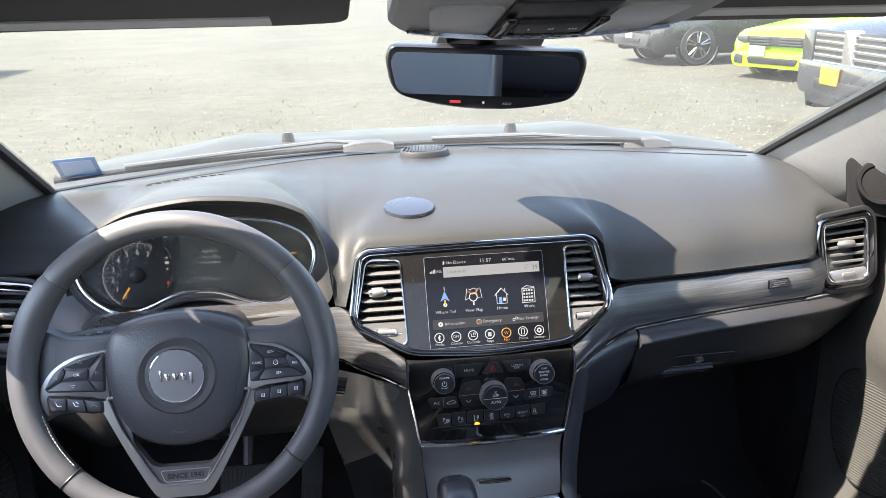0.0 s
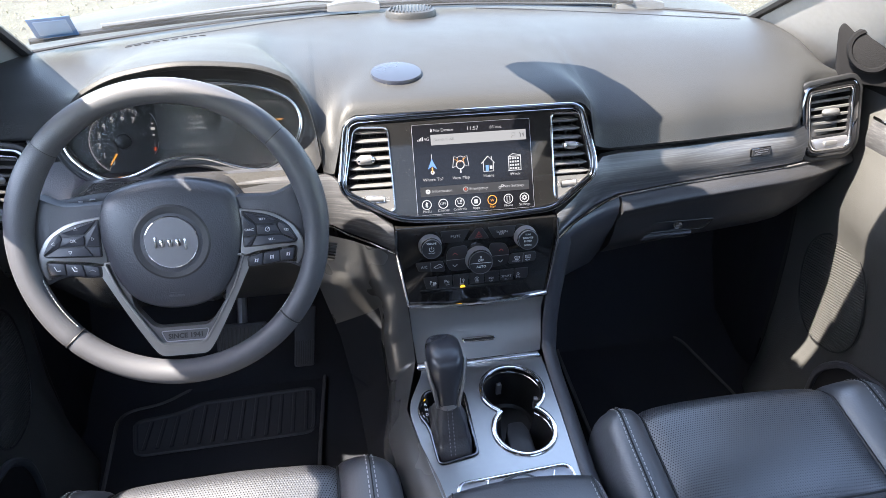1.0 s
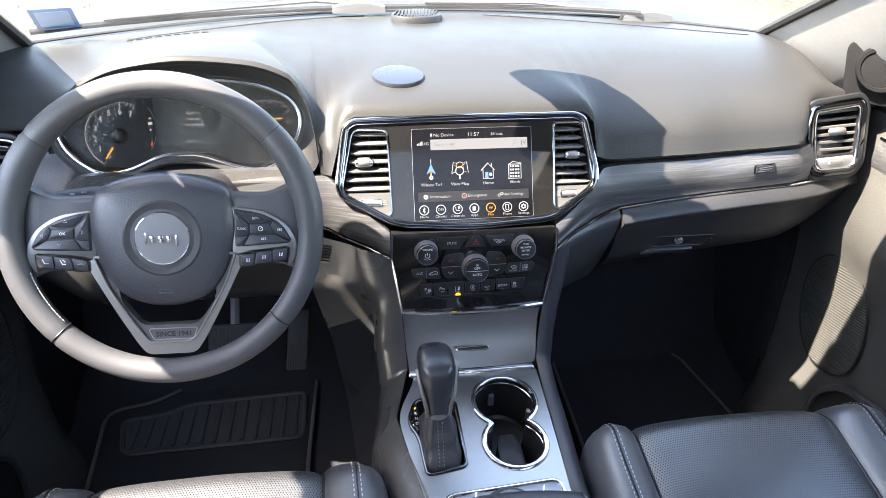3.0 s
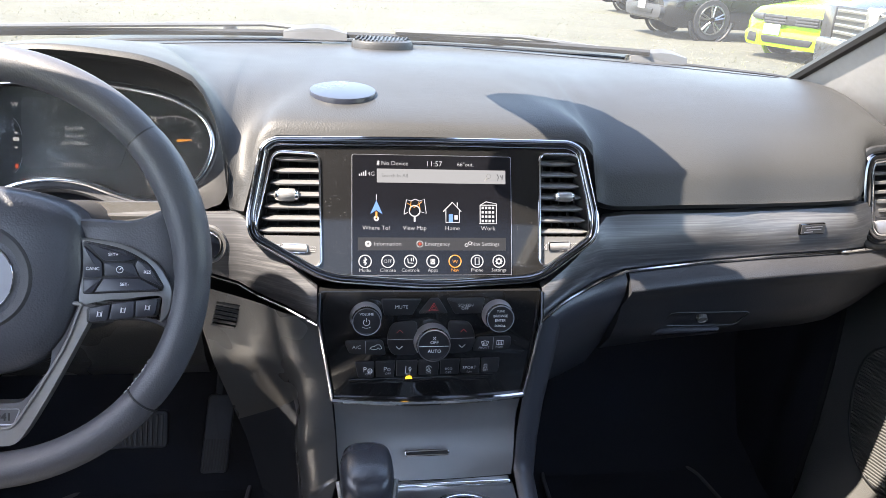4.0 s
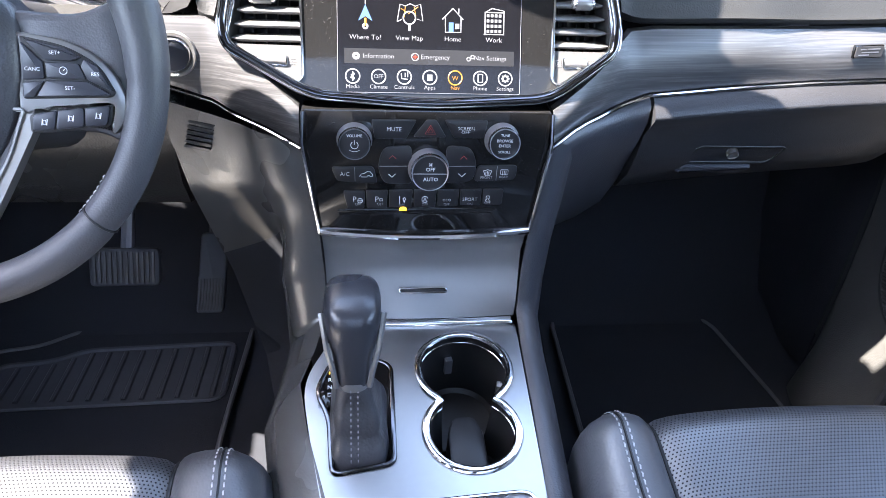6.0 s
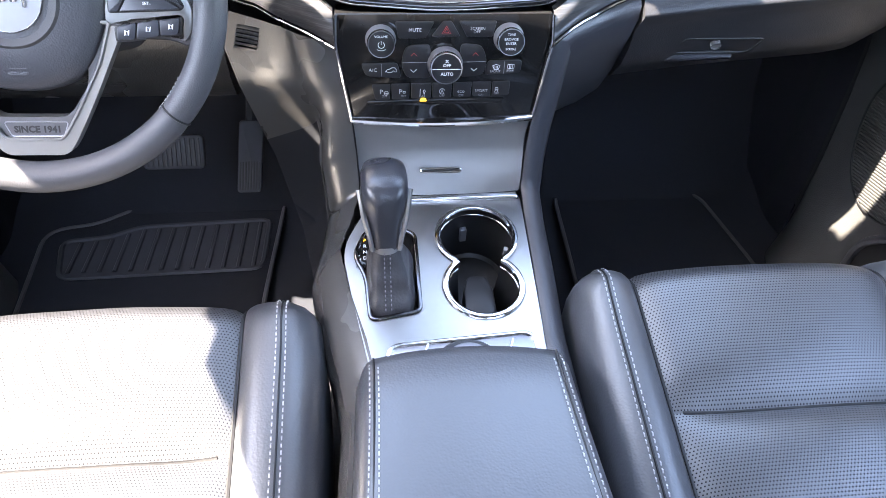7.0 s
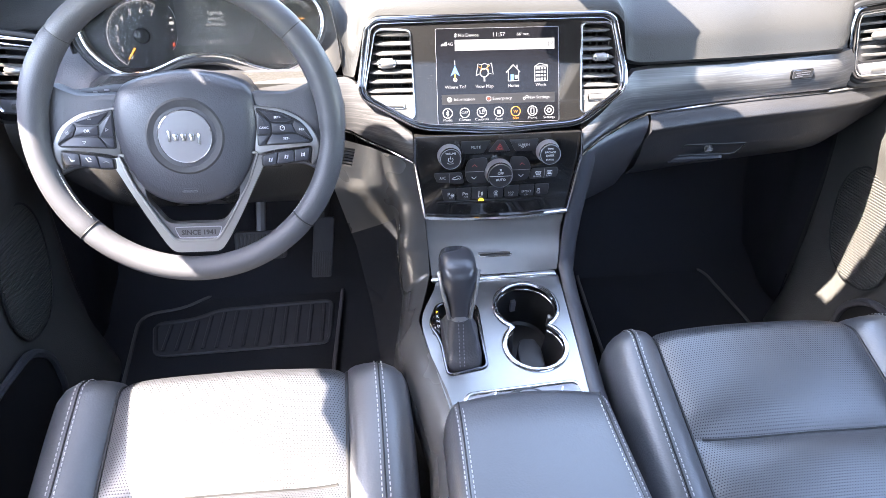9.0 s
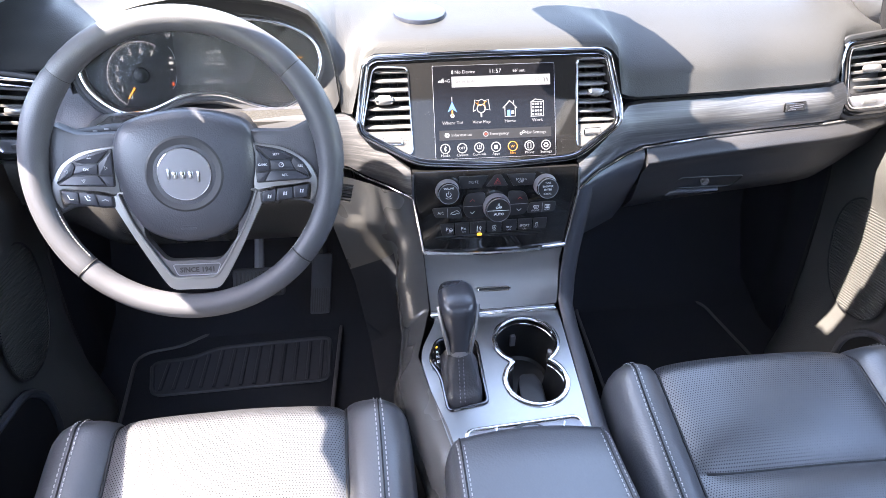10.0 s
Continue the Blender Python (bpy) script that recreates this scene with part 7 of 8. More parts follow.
# ---- doors ----
DOOR = [(1.10, 0.765), (1.075, 0.750), (1.062, 0.730), (1.045, 0.715), (1.028, 0.705), (0.968, 0.700), (0.955, 0.692), (0.93, 0.682), (0.90, 0.674), (0.86, 0.672), (0.83, 0.680), (0.79, 0.695), (0.70, 0.703), (0.58, 0.703), (0.52, 0.699), (0.49, 0.697), (0.46, 0.694), (0.36, 0.690)]
for sgn, nm in ((1, "door_1"), (-1, "door_2")):
    door = thing(nm, "dark padded door panel with ribbed speaker grille and pocket", "door", kind="structure")
    bm = bmesh.new()
    rws = []
    for i in range(31):
        y = 1.155 - 1.155 * i / 30
        ar = step(1.10, 0.92, y)
        extra = 0.0 if sgn > 0 else 0.035
        toe = step(1.15, 1.105, y) * step(0.985, 1.03, y)
        rws.append([Vector((sgn * (0.70 + extra - toe * (0.032 * step(0.61, 0.49, z) + 0.34 * max(0.0, 0.49 - z)) + (x - 0.70) * (0.35 + 0.65 * ar if x < 0.70 else 1.0)), y, z if (sgn > 0 or z < 1.07) else z + (z - 1.062) * 1.5)) for z, x in DOOR])
    loft(bm, rws)
    part("door_panel", bm, DOORSKIN, door, angle=60)
    bm = bmesh.new()
    tube(bm, [r + Vector((sgn * 0.003, 0.004, 0)) for r in rws[0]], 0.006, n=6)
    part("door_seal", bm, BLACK_TRIM, door, "black rubber door seal")
    bm = bmesh.new()
    kick = []
    for i in range(15):
        y = 1.168 + 0.262 * i / 14
        w = 0.006 * math.sin(math.pi * min(1, i / 5)) + 0.020 * step(1.26, 1.43, y)
        kick.append([Vector((sgn * (0.735 + (0.0 if sgn > 0 else 0.035)), y, 1.10))] + [Vector((sgn * (0.704 + (0.0 if sgn > 0 else 0.035) - w - 0.008 * step(0.62, 0.40, z)), y, z)) for z in (1.08, 0.97, 0.86, 0.75, 0.64, 0.55, 0.47, 0.41, 0.37)])
    loft(bm, kick)
    part("kick_panel", bm, KICK, shell, "dark trim panel ahead of the door", angle=60)
    bm = bmesh.new()
    rws2 = []
    for i in range(20):
        y = 1.03 - 1.0 * i / 19
        rws2.append([Vector((sgn * (0.7035 + (0.0 if sgn > 0 else 0.035)) - sgn * 0.007 * math.sin(math.pi * k / 5), y, 1.027 - 0.058 * k / 5)) for k in range(6)])
    loft(bm, rws2)
    part("door_veneer", bm, WOOD, door)
    for k in (0, 5):
        bm = bmesh.new()
        tube(bm, [r[k] + Vector((-sgn * 0.001, 0, 0)) for r in rws2], 0.0024, n=6)
        part("door_chrome_line", bm, CHROME, door)
    DF = frame_of((sgn * (0.700 + (0.0 if sgn > 0 else 0.035)), 1.005, 0.695), (0, 0.16, 0.987), (0, -sgn * 0.987, sgn * 0.16))
    gr = [Vector((0.088 * math.copysign(abs(math.cos(a)) ** 0.85, math.cos(a)), 0.108 * math.copysign(abs(math.sin(a)) ** 0.85, math.sin(a)))) for a in [2 * math.pi * k / 40 for k in range(40)]]
    bm = bmesh.new()
    slab(bm, gr, DF, 0.004, 0.003, 0.001)
    grille = part("speaker_grille", bm, DOORSKIN, door, "ribbed speaker grille")
    bm = bmesh.new()
    frame_bar(bm, inset(gr, -0.002), DF, 0.0022, 0.0036, 0.6)
    part("grille_edge", bm, BLACK_TRIM, grille)
    bm = bmesh.new()
    for k in range(42):
        v = -0.1045 + 0.0051 * k
        w = 0.085 * max(0.0, 1 - abs(v / 0.108) ** 2.35) ** (1 / 2.35)
        if w > 0.01:
            tube(bm, [DF @ Vector((-w, v, 0.0032)), DF @ Vector((w, v, 0.0032))], 0.0016, n=5)
    tagged(part("grille_ribs", bm, DOORSKIN, grille), kind="stuff")
    # flat black plate painted in for the shade inside the door pocket
    PKF = frame_of((sgn * (0.693 + (0.0 if sgn > 0 else 0.035)), 0.0, 0.0), (0, 0, 1), (0, -sgn, 0))
    pk = rounded([(sgn * -a, b) for a, b in ((0.15, 0.40), (0.945, 0.40), (0.985, 0.46), (0.975, 0.545), (0.92, 0.60), (0.80, 0.625), (0.15, 0.64))], 0.03, 5)
    bm = bmesh.new()
    slab(bm, pk, PKF, 0.004, 0.0)
    part("pocket_shade", bm, BLACK_TRIM, door, "flat black plate standing for the shade in the door pocket")
    bm = bmesh.new()
    frame_bar(bm, pk, PKF, 0.007, 0.002)
    part("pocket_lip", bm, VINYL, door)
    # tweeter in the corner by the pillar
    TW = frame_of((sgn * (0.662 if sgn > 0 else 0.752), 1.030 if sgn > 0 else 1.060, 1.140 if sgn > 0 else 1.118), (0, 0.25, 0.97), (0.78, -0.62 * sgn, 0))
    bm = bmesh.new()
    turned(bm, [(0.036, -0.03), (0.036, 0.0), (0.033, 0.005), (0.028, 0.005), (0.026, 0.001)], TW, 32)
    tw = part("tweeter", bm, SAIL, door, "round tweeter")
    bm = bmesh.new()
    turned(bm, [(0.027, -0.01), (0.027, 0.002), (0.015, 0.004)], TW, 32)
    part("tweeter_mesh", bm, surface("mesh_grey", (0.010, 0.010, 0.011), 0.8, spec=0.1, grain=1.0, grain_scale=900, cells=True), tw)
    bm = bmesh.new()
    slab(bm, rounded([(-0.05, -0.055), (0.05, -0.055), (0.05, 0.03), (0.0, 0.044), (-0.05, 0.040)], 0.02), TW, 0.01, -0.012, 0.004)
    part("sail_panel", bm, SAIL, door)

# ---- rear view mirror ----
mirror = thing("rear_view_mirror", "black-framed rear view mirror on the windscreen", "mirror")
mn = Vector((-0.20, -0.95, -0.20)).normalized()
mu = Vector((1, 0, 0))
mu = (mu - mn * mu.dot(mn)).normalized()
mv3 = mn.cross(mu)
MM = frame_of((-0.020, 0.850, 1.346), mv3, mu) @ Matrix.Scale(0.92, 4)
mo = rounded([(-0.126, 0.018), (-0.122, 0.036), (0.122, 0.036), (0.127, 0.018), (0.118, -0.026), (0.06, -0.040), (0.0, -0.0445), (-0.06, -0.040), (-0.118, -0.026)], [0.02, 0.014, 0.014, 0.02, 0.02, 0.05, 0.05, 0.05, 0.02], 5)
mg = rounded([(-0.118, 0.014), (-0.113, 0.0285), (0.113, 0.0285), (0.119, 0.014), (0.110, -0.0245), (-0.110, -0.0245)], [0.014, 0.010, 0.010, 0.014, 0.014, 0.014], 5)
bm = bmesh.new()
rws = [[MM @ Vector((p.x * k, p.y * k, h)) for p in mo] for k, h in ((0.5, -0.040), (0.85, -0.034), (0.98, -0.018), (1.0, -0.006), (0.985, 0.0), (0.965, 0.002))]
rws.append([MM @ Vector((p.x * 0.95, p.y * 0.95, 0.0005)) for p in mo])
loft(bm, rws, closed=True, caps=True)
part("mirror_housing", bm, BUTTON, mirror)
bm = bmesh.new()
slab(bm, mg, MM, 0.002, 0.0025)
part("mirror_glass", bm, MIRROR, mirror, "dark-tinted mirror glass")
for u, w, mt in ((-0.036, 0.014, RED_INK), (0.0, 0.003, DIM_INK)):
    bm = bmesh.new()
    slab(bm, rect(u - w / 2, -0.0355, u + w / 2, -0.0320, 0.0008, 2), MM, 0.001, 0.0016)
    part("mirror_mark", bm, mt, mirror)
letters("ASSIST", 0.0042, at_plane(MM, 0.030, -0.0338, 0.0032), WHITE_INK, mirror)
bm = bmesh.new()
tube(bm, [MM @ Vector((0, 0.0, -0.035)), Vector((-0.006, 0.90, 1.37)), Vector((0.0, 0.93, 1.378))], 0.012, n=10)
part("mirror_stalk", bm, BUTTON, mirror)

# hidden by the mirror; rows shaped for the dash shadow and the sun gap
sensor = thing("sensor_housing", "black sensor housing hidden behind the mirror, shaped for its shadow", "sensor housing")
bm = bmesh.new()
rws = []
for y, xl, xr in ((1.020, -0.045, 0.045), (1.010, -0.062, 0.062), (0.965, -0.070, 0.070), (0.895, -0.066, 0.066), (0.845, -0.080, -0.015), (0.755, -0.100, -0.020)):
    z = glass_z(0, y) - 0.022
    rws.append([Vector((x, y, zz)) for x, zz in ((xl, z), (xl, z - 0.014), (xl + 0.012, z - 0.026), (xr - 0.012, z - 0.026), (xr, z - 0.014), (xr, z))])
loft(bm, rws, closed=True, caps=True)
part("housing_shell", bm, BUTTON, sensor)

# ---- overhead console ----
OH = frame_of((0.0, 0.73, 1.396), (0, -0.962, 0.272))
overhead = thing("overhead_console", "grey overhead console with map lights and switches", "overhead console")
oo = rounded([(-0.145, 0.34), (-0.145, 0.05), (-0.115, 0.006), (-0.04, -0.003), (0.04, -0.003), (0.115, 0.006), (0.145, 0.05), (0.145, 0.34)], 0.04, 6)
bm = bmesh.new()
rws = [[OH @ Vector((p.x * k, p.y * k + 0.17 * (1 - k), h)) for p in oo] for k, h in ((1.0, -0.06), (1.0, -0.02), (1.0, -0.004), (0.97, 0.0))]
loft(bm, rws, closed=True, caps=True)
part("console_shell", bm, surface("grey_shell", (0.42, 0.42, 0.42), 0.5, grain=0.3), overhead)
bm = bmesh.new()
tube(bm, [OH @ Vector((x, 0.010 + 2.2 * x * x + 6 * x ** 4, 0.002)) for x in [-0.125 + 0.25 * k / 24 for k in range(25)]], 0.0032, n=6)
part("front_edge", bm, CHROME, overhead)
for s in (-1, 1):
    bm = bmesh.new()
    slab(bm, rounded([(s * 0.050, 0.022), (s * 0.105, 0.040), (s * 0.115, 0.12), (s * 0.050, 0.12)], 0.012), OH, 0.004, 0.003, 0.001)
    part("map_light", bm, surface("light_lens", (0.5, 0.5, 0.5), 0.3), overhead, "frosted map light lens")
bm = bmesh.new()
slab(bm, rounded([(-0.046, 0.014), (0.046, 0.014), (0.046, 0.14), (-0.046, 0.14)], 0.008), OH, 0.004, 0.004, 0.001)
part("switch_bed", bm, BUTTON, overhead)
for k in range(3):
    bm = bmesh.new()
    u = -0.029 + 0.029 * k
    slab(bm, rect(u - 0.0135, 0.020, u + 0.0135, 0.034, 0.002), OH, 0.003, 0.006, 0.001)
    part("switch_key", bm, PIANO, overhead)
    bm = bmesh.new()
    mm = at_plane(OH, u, 0.027, 0.0064)
    tube(bm, [mm @ Vector(p) for p in ((-0.005, -0.0015, 0), (-0.002, 0.0015, 0), (0.003, 0.0015, 0), (0.005, -0.0015, 0), (-0.005, -0.0015, 0))], 0.0004, n=4)
    part("switch_mark", bm, WHITE_INK, overhead)
bm = bmesh.new()
slab(bm, rounded([(-0.030, 0.048), (0.030, 0.048), (0.034, 0.085), (-0.034, 0.085)], 0.004), OH, 0.004, 0.008, 0.002)
part("garage_keys", bm, DARK, overhead)
for k in range(3):
    bm = bmesh.new()
    for q in range(k + 1):
        slab(bm, rect(-0.019 + 0.019 * k + 0.003 * q, 0.062, -0.0175 + 0.019 * k + 0.003 * q, 0.067), OH, 0.001, 0.0083)
    part("key_mark", bm, WHITE_INK, overhead)
for s in (-1, 1):
    bm = bmesh.new()
    slab(bm, rect(s * 0.041 - 0.005, 0.045, s * 0.041 + 0.005, 0.10, 0.002), OH, 0.004, 0.010, 0.002)
    part("roof_switch", bm, PIANO, overhead)

# ---- sun visors ----
for s, x0, x1, f0, lbl in ((-1, 0.175, 0.60, 0.0, "dark sun visor folded against the headliner"), (1, 0.115, 0.60, -0.022, "dark sun visor folded up")):
    visor = thing("sun_visor", lbl, "sun visor", group="sun visors")
    bm = bmesh.new()
    m = frame_of((0, 0.79, 1.408), (0, -0.978, 0.21))
    slab(bm, rounded([(s * x0, 0.014 + f0), (s * (x0 + 0.06), 0.002 + f0), (s * 0.46, f0), (s * 0.54, -0.006), (s * x1, 0.015), (s * x1, 0.20), (s * x0, 0.20)], 0.02), m, 0.009, 0.0, 0.004)
    part("visor_panel", bm, surface("visor_cloth", (0.10, 0.095, 0.09), 0.9, grain=0.4), visor)
    bm = bmesh.new()
    slab(bm, rect(*sorted((s * (x0 + 0.075), s * x1))[:1], 0.020, sorted((s * (x0 + 0.075), s * x1))[1], 0.055, 0.002), m, 0.002, 0.002)
    part("visor_label", bm, surface("label_grey", (0.80, 0.79, 0.77), 0.7), visor, "pale printed strip")


# ---- outside: bonnet, wipers, sticker ----
bonnet = thing("bonnet", "grey bonnet with washer jets", "bonnet")


def bonnet_z(x, y):
    z = lin([(1.46, 1.098), (1.58, 1.118), (1.70, 1.130), (1.90, 1.112), (2.20, 1.058), (2.45, 0.99), (2.65, 0.90), (2.72, 0.80)], y)[0]
    return z - 0.05 * (abs(x) / 0.75) ** 2.5 + 0.012 * math.exp(-((abs(x) - 0.42) / 0.09) ** 2) * step(2.5, 2.0, y)


bm = bmesh.new()
grid_sheet(bm, -0.78, 1.50, 0.78, 2.70, 48, 40, bonnet_z)
part("bonnet_skin", bm, PAINT, bonnet, "glossy grey paint", angle=80)
for x in (-0.294, 0.219):
    bm = bmesh.new()
    z = bonnet_z(x, 1.70)
    loft(bm, [oval((x, 1.70, z - 0.004), 0.015, 0.012), oval((x, 1.70, z + 0.012), 0.013, 0.010), oval((x, 1.697, z + 0.019), 0.009, 0.007)], closed=True, caps=True)
    part("washer_jet", bm, BLACK_TRIM, bonnet)
bm = bmesh.new()
loft(bm, [[Vector((x, 1.455 - 0.40 * x * x + dy, 1.120 - 0.03 * (x / 0.6) ** 2 + dz)) for x in [-0.70 + 1.4 * k / 30 for k in range(31)]] for dy, dz in ((-0.02, 0.0), (0.01, 0.004), (0.04, -0.004), (0.10, -0.016))])
tagged(part("cowl", bm, BLACK_TRIM), "black plastic cowl below the windscreen", "cowl", kind="structure")
for x0, lbl in ((-0.127, "grey windscreen wiper parked along the glass"), (0.415, "grey windscreen wiper parked along the glass")):
    wiper = thing("windscreen_wiper", lbl, "wiper", group="wipers")

    def base(x, lift):
        y = 1.470 - 0.40 * x * x - 0.05
        return Vector((x, y, glass_z(x, y) + lift))

    metal = surface("wiper_metal", (0.09, 0.09, 0.09), 0.45, 0.2)
    ye = 1.396 if x0 < 0 else 1.37
    hub = Vector((x0, ye, 1.166 if x0 < 0 else 1.153))
    bm = bmesh.new()
    loft(bm, [[hub + Vector((u, dy, dz)) for dy, dz in ((-0.014, -0.008), (-0.010, h * 0.6), (0.0, h), (0.012, h * 0.6), (0.016, -0.008))] for u, h in ((-0.05, 0.002), (-0.03, 0.010), (0.0, 0.014), (0.02, 0.012), (0.045, 0.003))], closed=True, caps=True)
    part("arm_cap", bm, metal, wiper, "cast wiper arm cap")
    bm = bmesh.new()
    far = -0.42
    tube(bm, [hub + Vector((0.02, 0, 0.004)), hub + Vector((-0.08, 0.02, 0.008)), base(x0 - 0.22, 0.018), base(x0 + far, 0.016)], 0.006, n=6, flat=0.6, up=(0, 0, 1))
    part("arm", bm, metal, wiper)
    bm = bmesh.new()
    tube(bm, [base(x0 - 0.02 - 0.5 * k / 12, 0.008) for k in range(13)], 0.005, n=6)
    part("blade", bm, BLACK_TRIM, wiper)
tag = thing("windscreen_sticker", "small blue sticker on the inside of the windscreen", "sticker")
GX = frame_of((-0.605, 1.247, 1.180), (0, -0.66, 0.75), (0.98, 0.2, 0.02))
bm = bmesh.new()
slab(bm, rect(-0.031, -0.024, 0.031, 0.024, 0.002), GX, 0.0006, 0.0)
part("sticker_sheet", bm, BLUE_TAG, tag)
bm = bmesh.new()
slab(bm, rect(-0.024, -0.017, 0.024, 0.017, 0.002), GX, 0.0006, -0.0010)
slab(bm, rect(-0.024, -0.017, 0.024, 0.017, 0.002), GX, 0.0006, 0.0010)
part("sticker_print", bm, surface("sticker_pale", (0.30, 0.52, 0.85), 0.5), tag)


# ---- parked vehicles ----
GLASS_FAR = surface("far_window", (0.02, 0.022, 0.025), 0.08, spread=0.1)
TYRE = surface("tyre", (0.022, 0.022, 0.023), 0.8, grain=0.5, grain_scale=200)
ALLOY = surface("alloy", (0.26, 0.265, 0.275), 0.3, 0.9)
LAMP = surface("lamp_glass", (0.05, 0.052, 0.055), 0.12, 0.3)


def parked(label, at, heading, paint, kind, group="parked vehicles"):
    """A parked vehicle: x across, y to its front, z up; at is the middle of its nose on the ground."""
    ob = thing("parked_car", label, "vehicle", group=group)
    L, W, H, belt, nose, wr, axle, bonnet_l = {"suv": (4.8, 1.94, 1.76, 1.08, 0.98, 0.385, 0.92, 1.35), "coupe": (5.0, 1.90, 1.46, 0.93, 0.80, 0.355, 1.0, 1.55), "pickup": (5.8, 2.02, 1.86, 1.20, 1.11, 0.41, 1.0, 1.45)}[kind]
    a = math.atan2(heading[1], heading[0]) - math.pi / 2
    m = Matrix.Translation((at[0], at[1], 0)) @ Matrix.Rotation(a, 4, "Z")
    hw = W / 2

    def sec(y, zb, zt, w, shoulder):
        pts = [(-w * 0.93, zb), (-w, zb + 0.12), (-w, shoulder - 0.08), (-w * 0.97, shoulder), (-w * 0.86, zt - 0.03), (-w * 0.6, zt), (0, zt + 0.02), (w * 0.6, zt), (w * 0.86, zt - 0.03), (w * 0.97, shoulder), (w, shoulder - 0.08), (w, zb + 0.12), (w * 0.93, zb)]
        return [m @ Vector((x, y, z)) for x, z in pts]

    g = 0.22 if kind != "coupe" else 0.17
    rows = [sec(-0.02, g + 0.10, nose - 0.25, hw * 0.80, nose - 0.35), sec(-0.08, g + 0.04, nose - 0.10, hw * 0.90, nose - 0.18), sec(-0.22, g, nose, hw * 0.97, nose - 0.10), sec(-0.5, g, nose + 0.03, hw, nose - 0.05),
            sec(-bonnet_l, g, belt + 0.02, hw, belt - 0.06), sec(-L * 0.6, g, belt + 0.03, hw, belt), sec(-L + 0.3, g, belt + 0.02, hw * 0.98, belt), sec(-L, g + 0.1, belt - 0.1, hw * 0.9, belt - 0.15)]
    bm = bmesh.new()
    loft(bm, rows, caps=False)
    bm.faces.new([bm.verts.new(p) for p in rows[0]])
    bm.faces.new([bm.verts.new(p) for p in rows[-1]])
    part("body", bm, paint, ob, angle=50)
    ce = -L + 0.35 if kind != "pickup" else -3.3

    def roof(y, z, w):
        return [m @ Vector((x, y, zz)) for x, zz in ((-w * 1.16, belt), (-w * 1.02, z - 0.12), (-w * 0.9, z - 0.02), (0, z + 0.03), (w * 0.9, z - 0.02), (w * 1.02, z - 0.12), (w * 1.16, belt))]

    bm = bmesh.new()
    loft(bm, [roof(-bonnet_l + 0.05, belt + 0.03, hw * 0.80), roof(-bonnet_l - 0.75, H - 0.04, hw * 0.74), roof(-bonnet_l - 1.3, H, hw * 0.75), roof(ce - 0.05 if kind == "pickup" else ce + 0.55, H - 0.04, hw * 0.74), roof(ce, belt + 0.06, hw * 0.78)])
    part("window", bm, GLASS_FAR, ob)
    bm = bmesh.new()
    loft(bm, [[p + Vector((0, 0, 0.012)) for p in roof(y, z, hw * 0.75)[2:5]] for y, z in ((-bonnet_l - 0.72, H - 0.035), (-bonnet_l - 1.3, H), (ce + 0.55, H - 0.04))])
    part("roof", bm, paint, ob)
    for s in (-1, 1):
        for yy in (-axle, -axle - (2.95 if kind != "pickup" else 3.6)):
            wm = m @ Matrix.Translation((s * (hw - 0.10), yy, wr)) @ Matrix.Rotation(s * math.pi / 2, 4, "Y")
            bm = bmesh.new()
            turned(bm, [(wr * 0.66, -0.12), (wr * 0.93, -0.12), (wr, -0.08), (wr, 0.08), (wr * 0.93, 0.115), (wr * 0.70, 0.115), (wr * 0.66, 0.09)], wm, 32)
            tyre = part("wheel", bm, TYRE, ob)
            for k in range(5):
                bm = bmesh.new()
                for da in (-0.16, 0.16):
                    aa = 2 * math.pi * k / 5 + da
                    tube(bm, [wm @ Vector((0.05 * math.cos(aa), 0.05 * math.sin(aa), 0.118)), wm @ Vector((wr * 0.66 * math.cos(aa), wr * 0.66 * math.sin(aa), 0.114))], 0.020, n=5)
                part("spoke", bm, ALLOY, tyre)
            bm = bmesh.new()
            tube(bm, [wm @ Vector((wr * 0.67 * math.cos(q), wr * 0.67 * math.sin(q), 0.114)) for q in [2 * math.pi * k / 28 for k in range(28)]], 0.016, closed=True, n=5)
            part("rim_edge", bm, ALLOY, tyre)
            bm = bmesh.new()
            tube(bm, [wm @ Vector(((wr + 0.05) * math.cos(q), (wr + 0.05) * math.sin(q), 0.085)) for q in [math.pi * 0.5 + math.pi * (0.02 + 0.96 * k / 20) for k in range(21)]] if s < 0 else [wm @ Vector(((wr + 0.05) * math.cos(q), (wr + 0.05) * math.sin(q), 0.085)) for q in [-math.pi * 0.5 + math.pi * (0.02 + 0.96 * k / 20) for k in range(21)]], 0.04, n=6)
            part("wheel_arch", bm, BLACK_TRIM if kind == "suv" else paint, ob)
    fm = m @ frame_of((0, 0.0, 0), (0, 0, 1), (-1, 0, 0))

    def face(pts, lift, mat, name, depth=0.08, r=0.03):
        bm = bmesh.new()
        slab(bm, rounded(pts, r, 3), fm, depth, lift, 0.006)
        return part(name, bm, mat, ob)

    gw = hw * (0.52 if kind != "pickup" else 0.62)
    gz0, gz1 = {"suv": (nose - 0.30, nose - 0.14), "coupe": (nose - 0.26, nose - 0.12), "pickup": (nose - 0.48, nose - 0.08)}[kind]
    grille = face([(-gw, gz0), (gw, gz0), (gw * 1.03, gz1), (-gw * 1.03, gz1)], 0.02, BLACK_TRIM, "grille")
    n_bar = {"suv": 0, "coupe": 3, "pickup": 6}[kind]
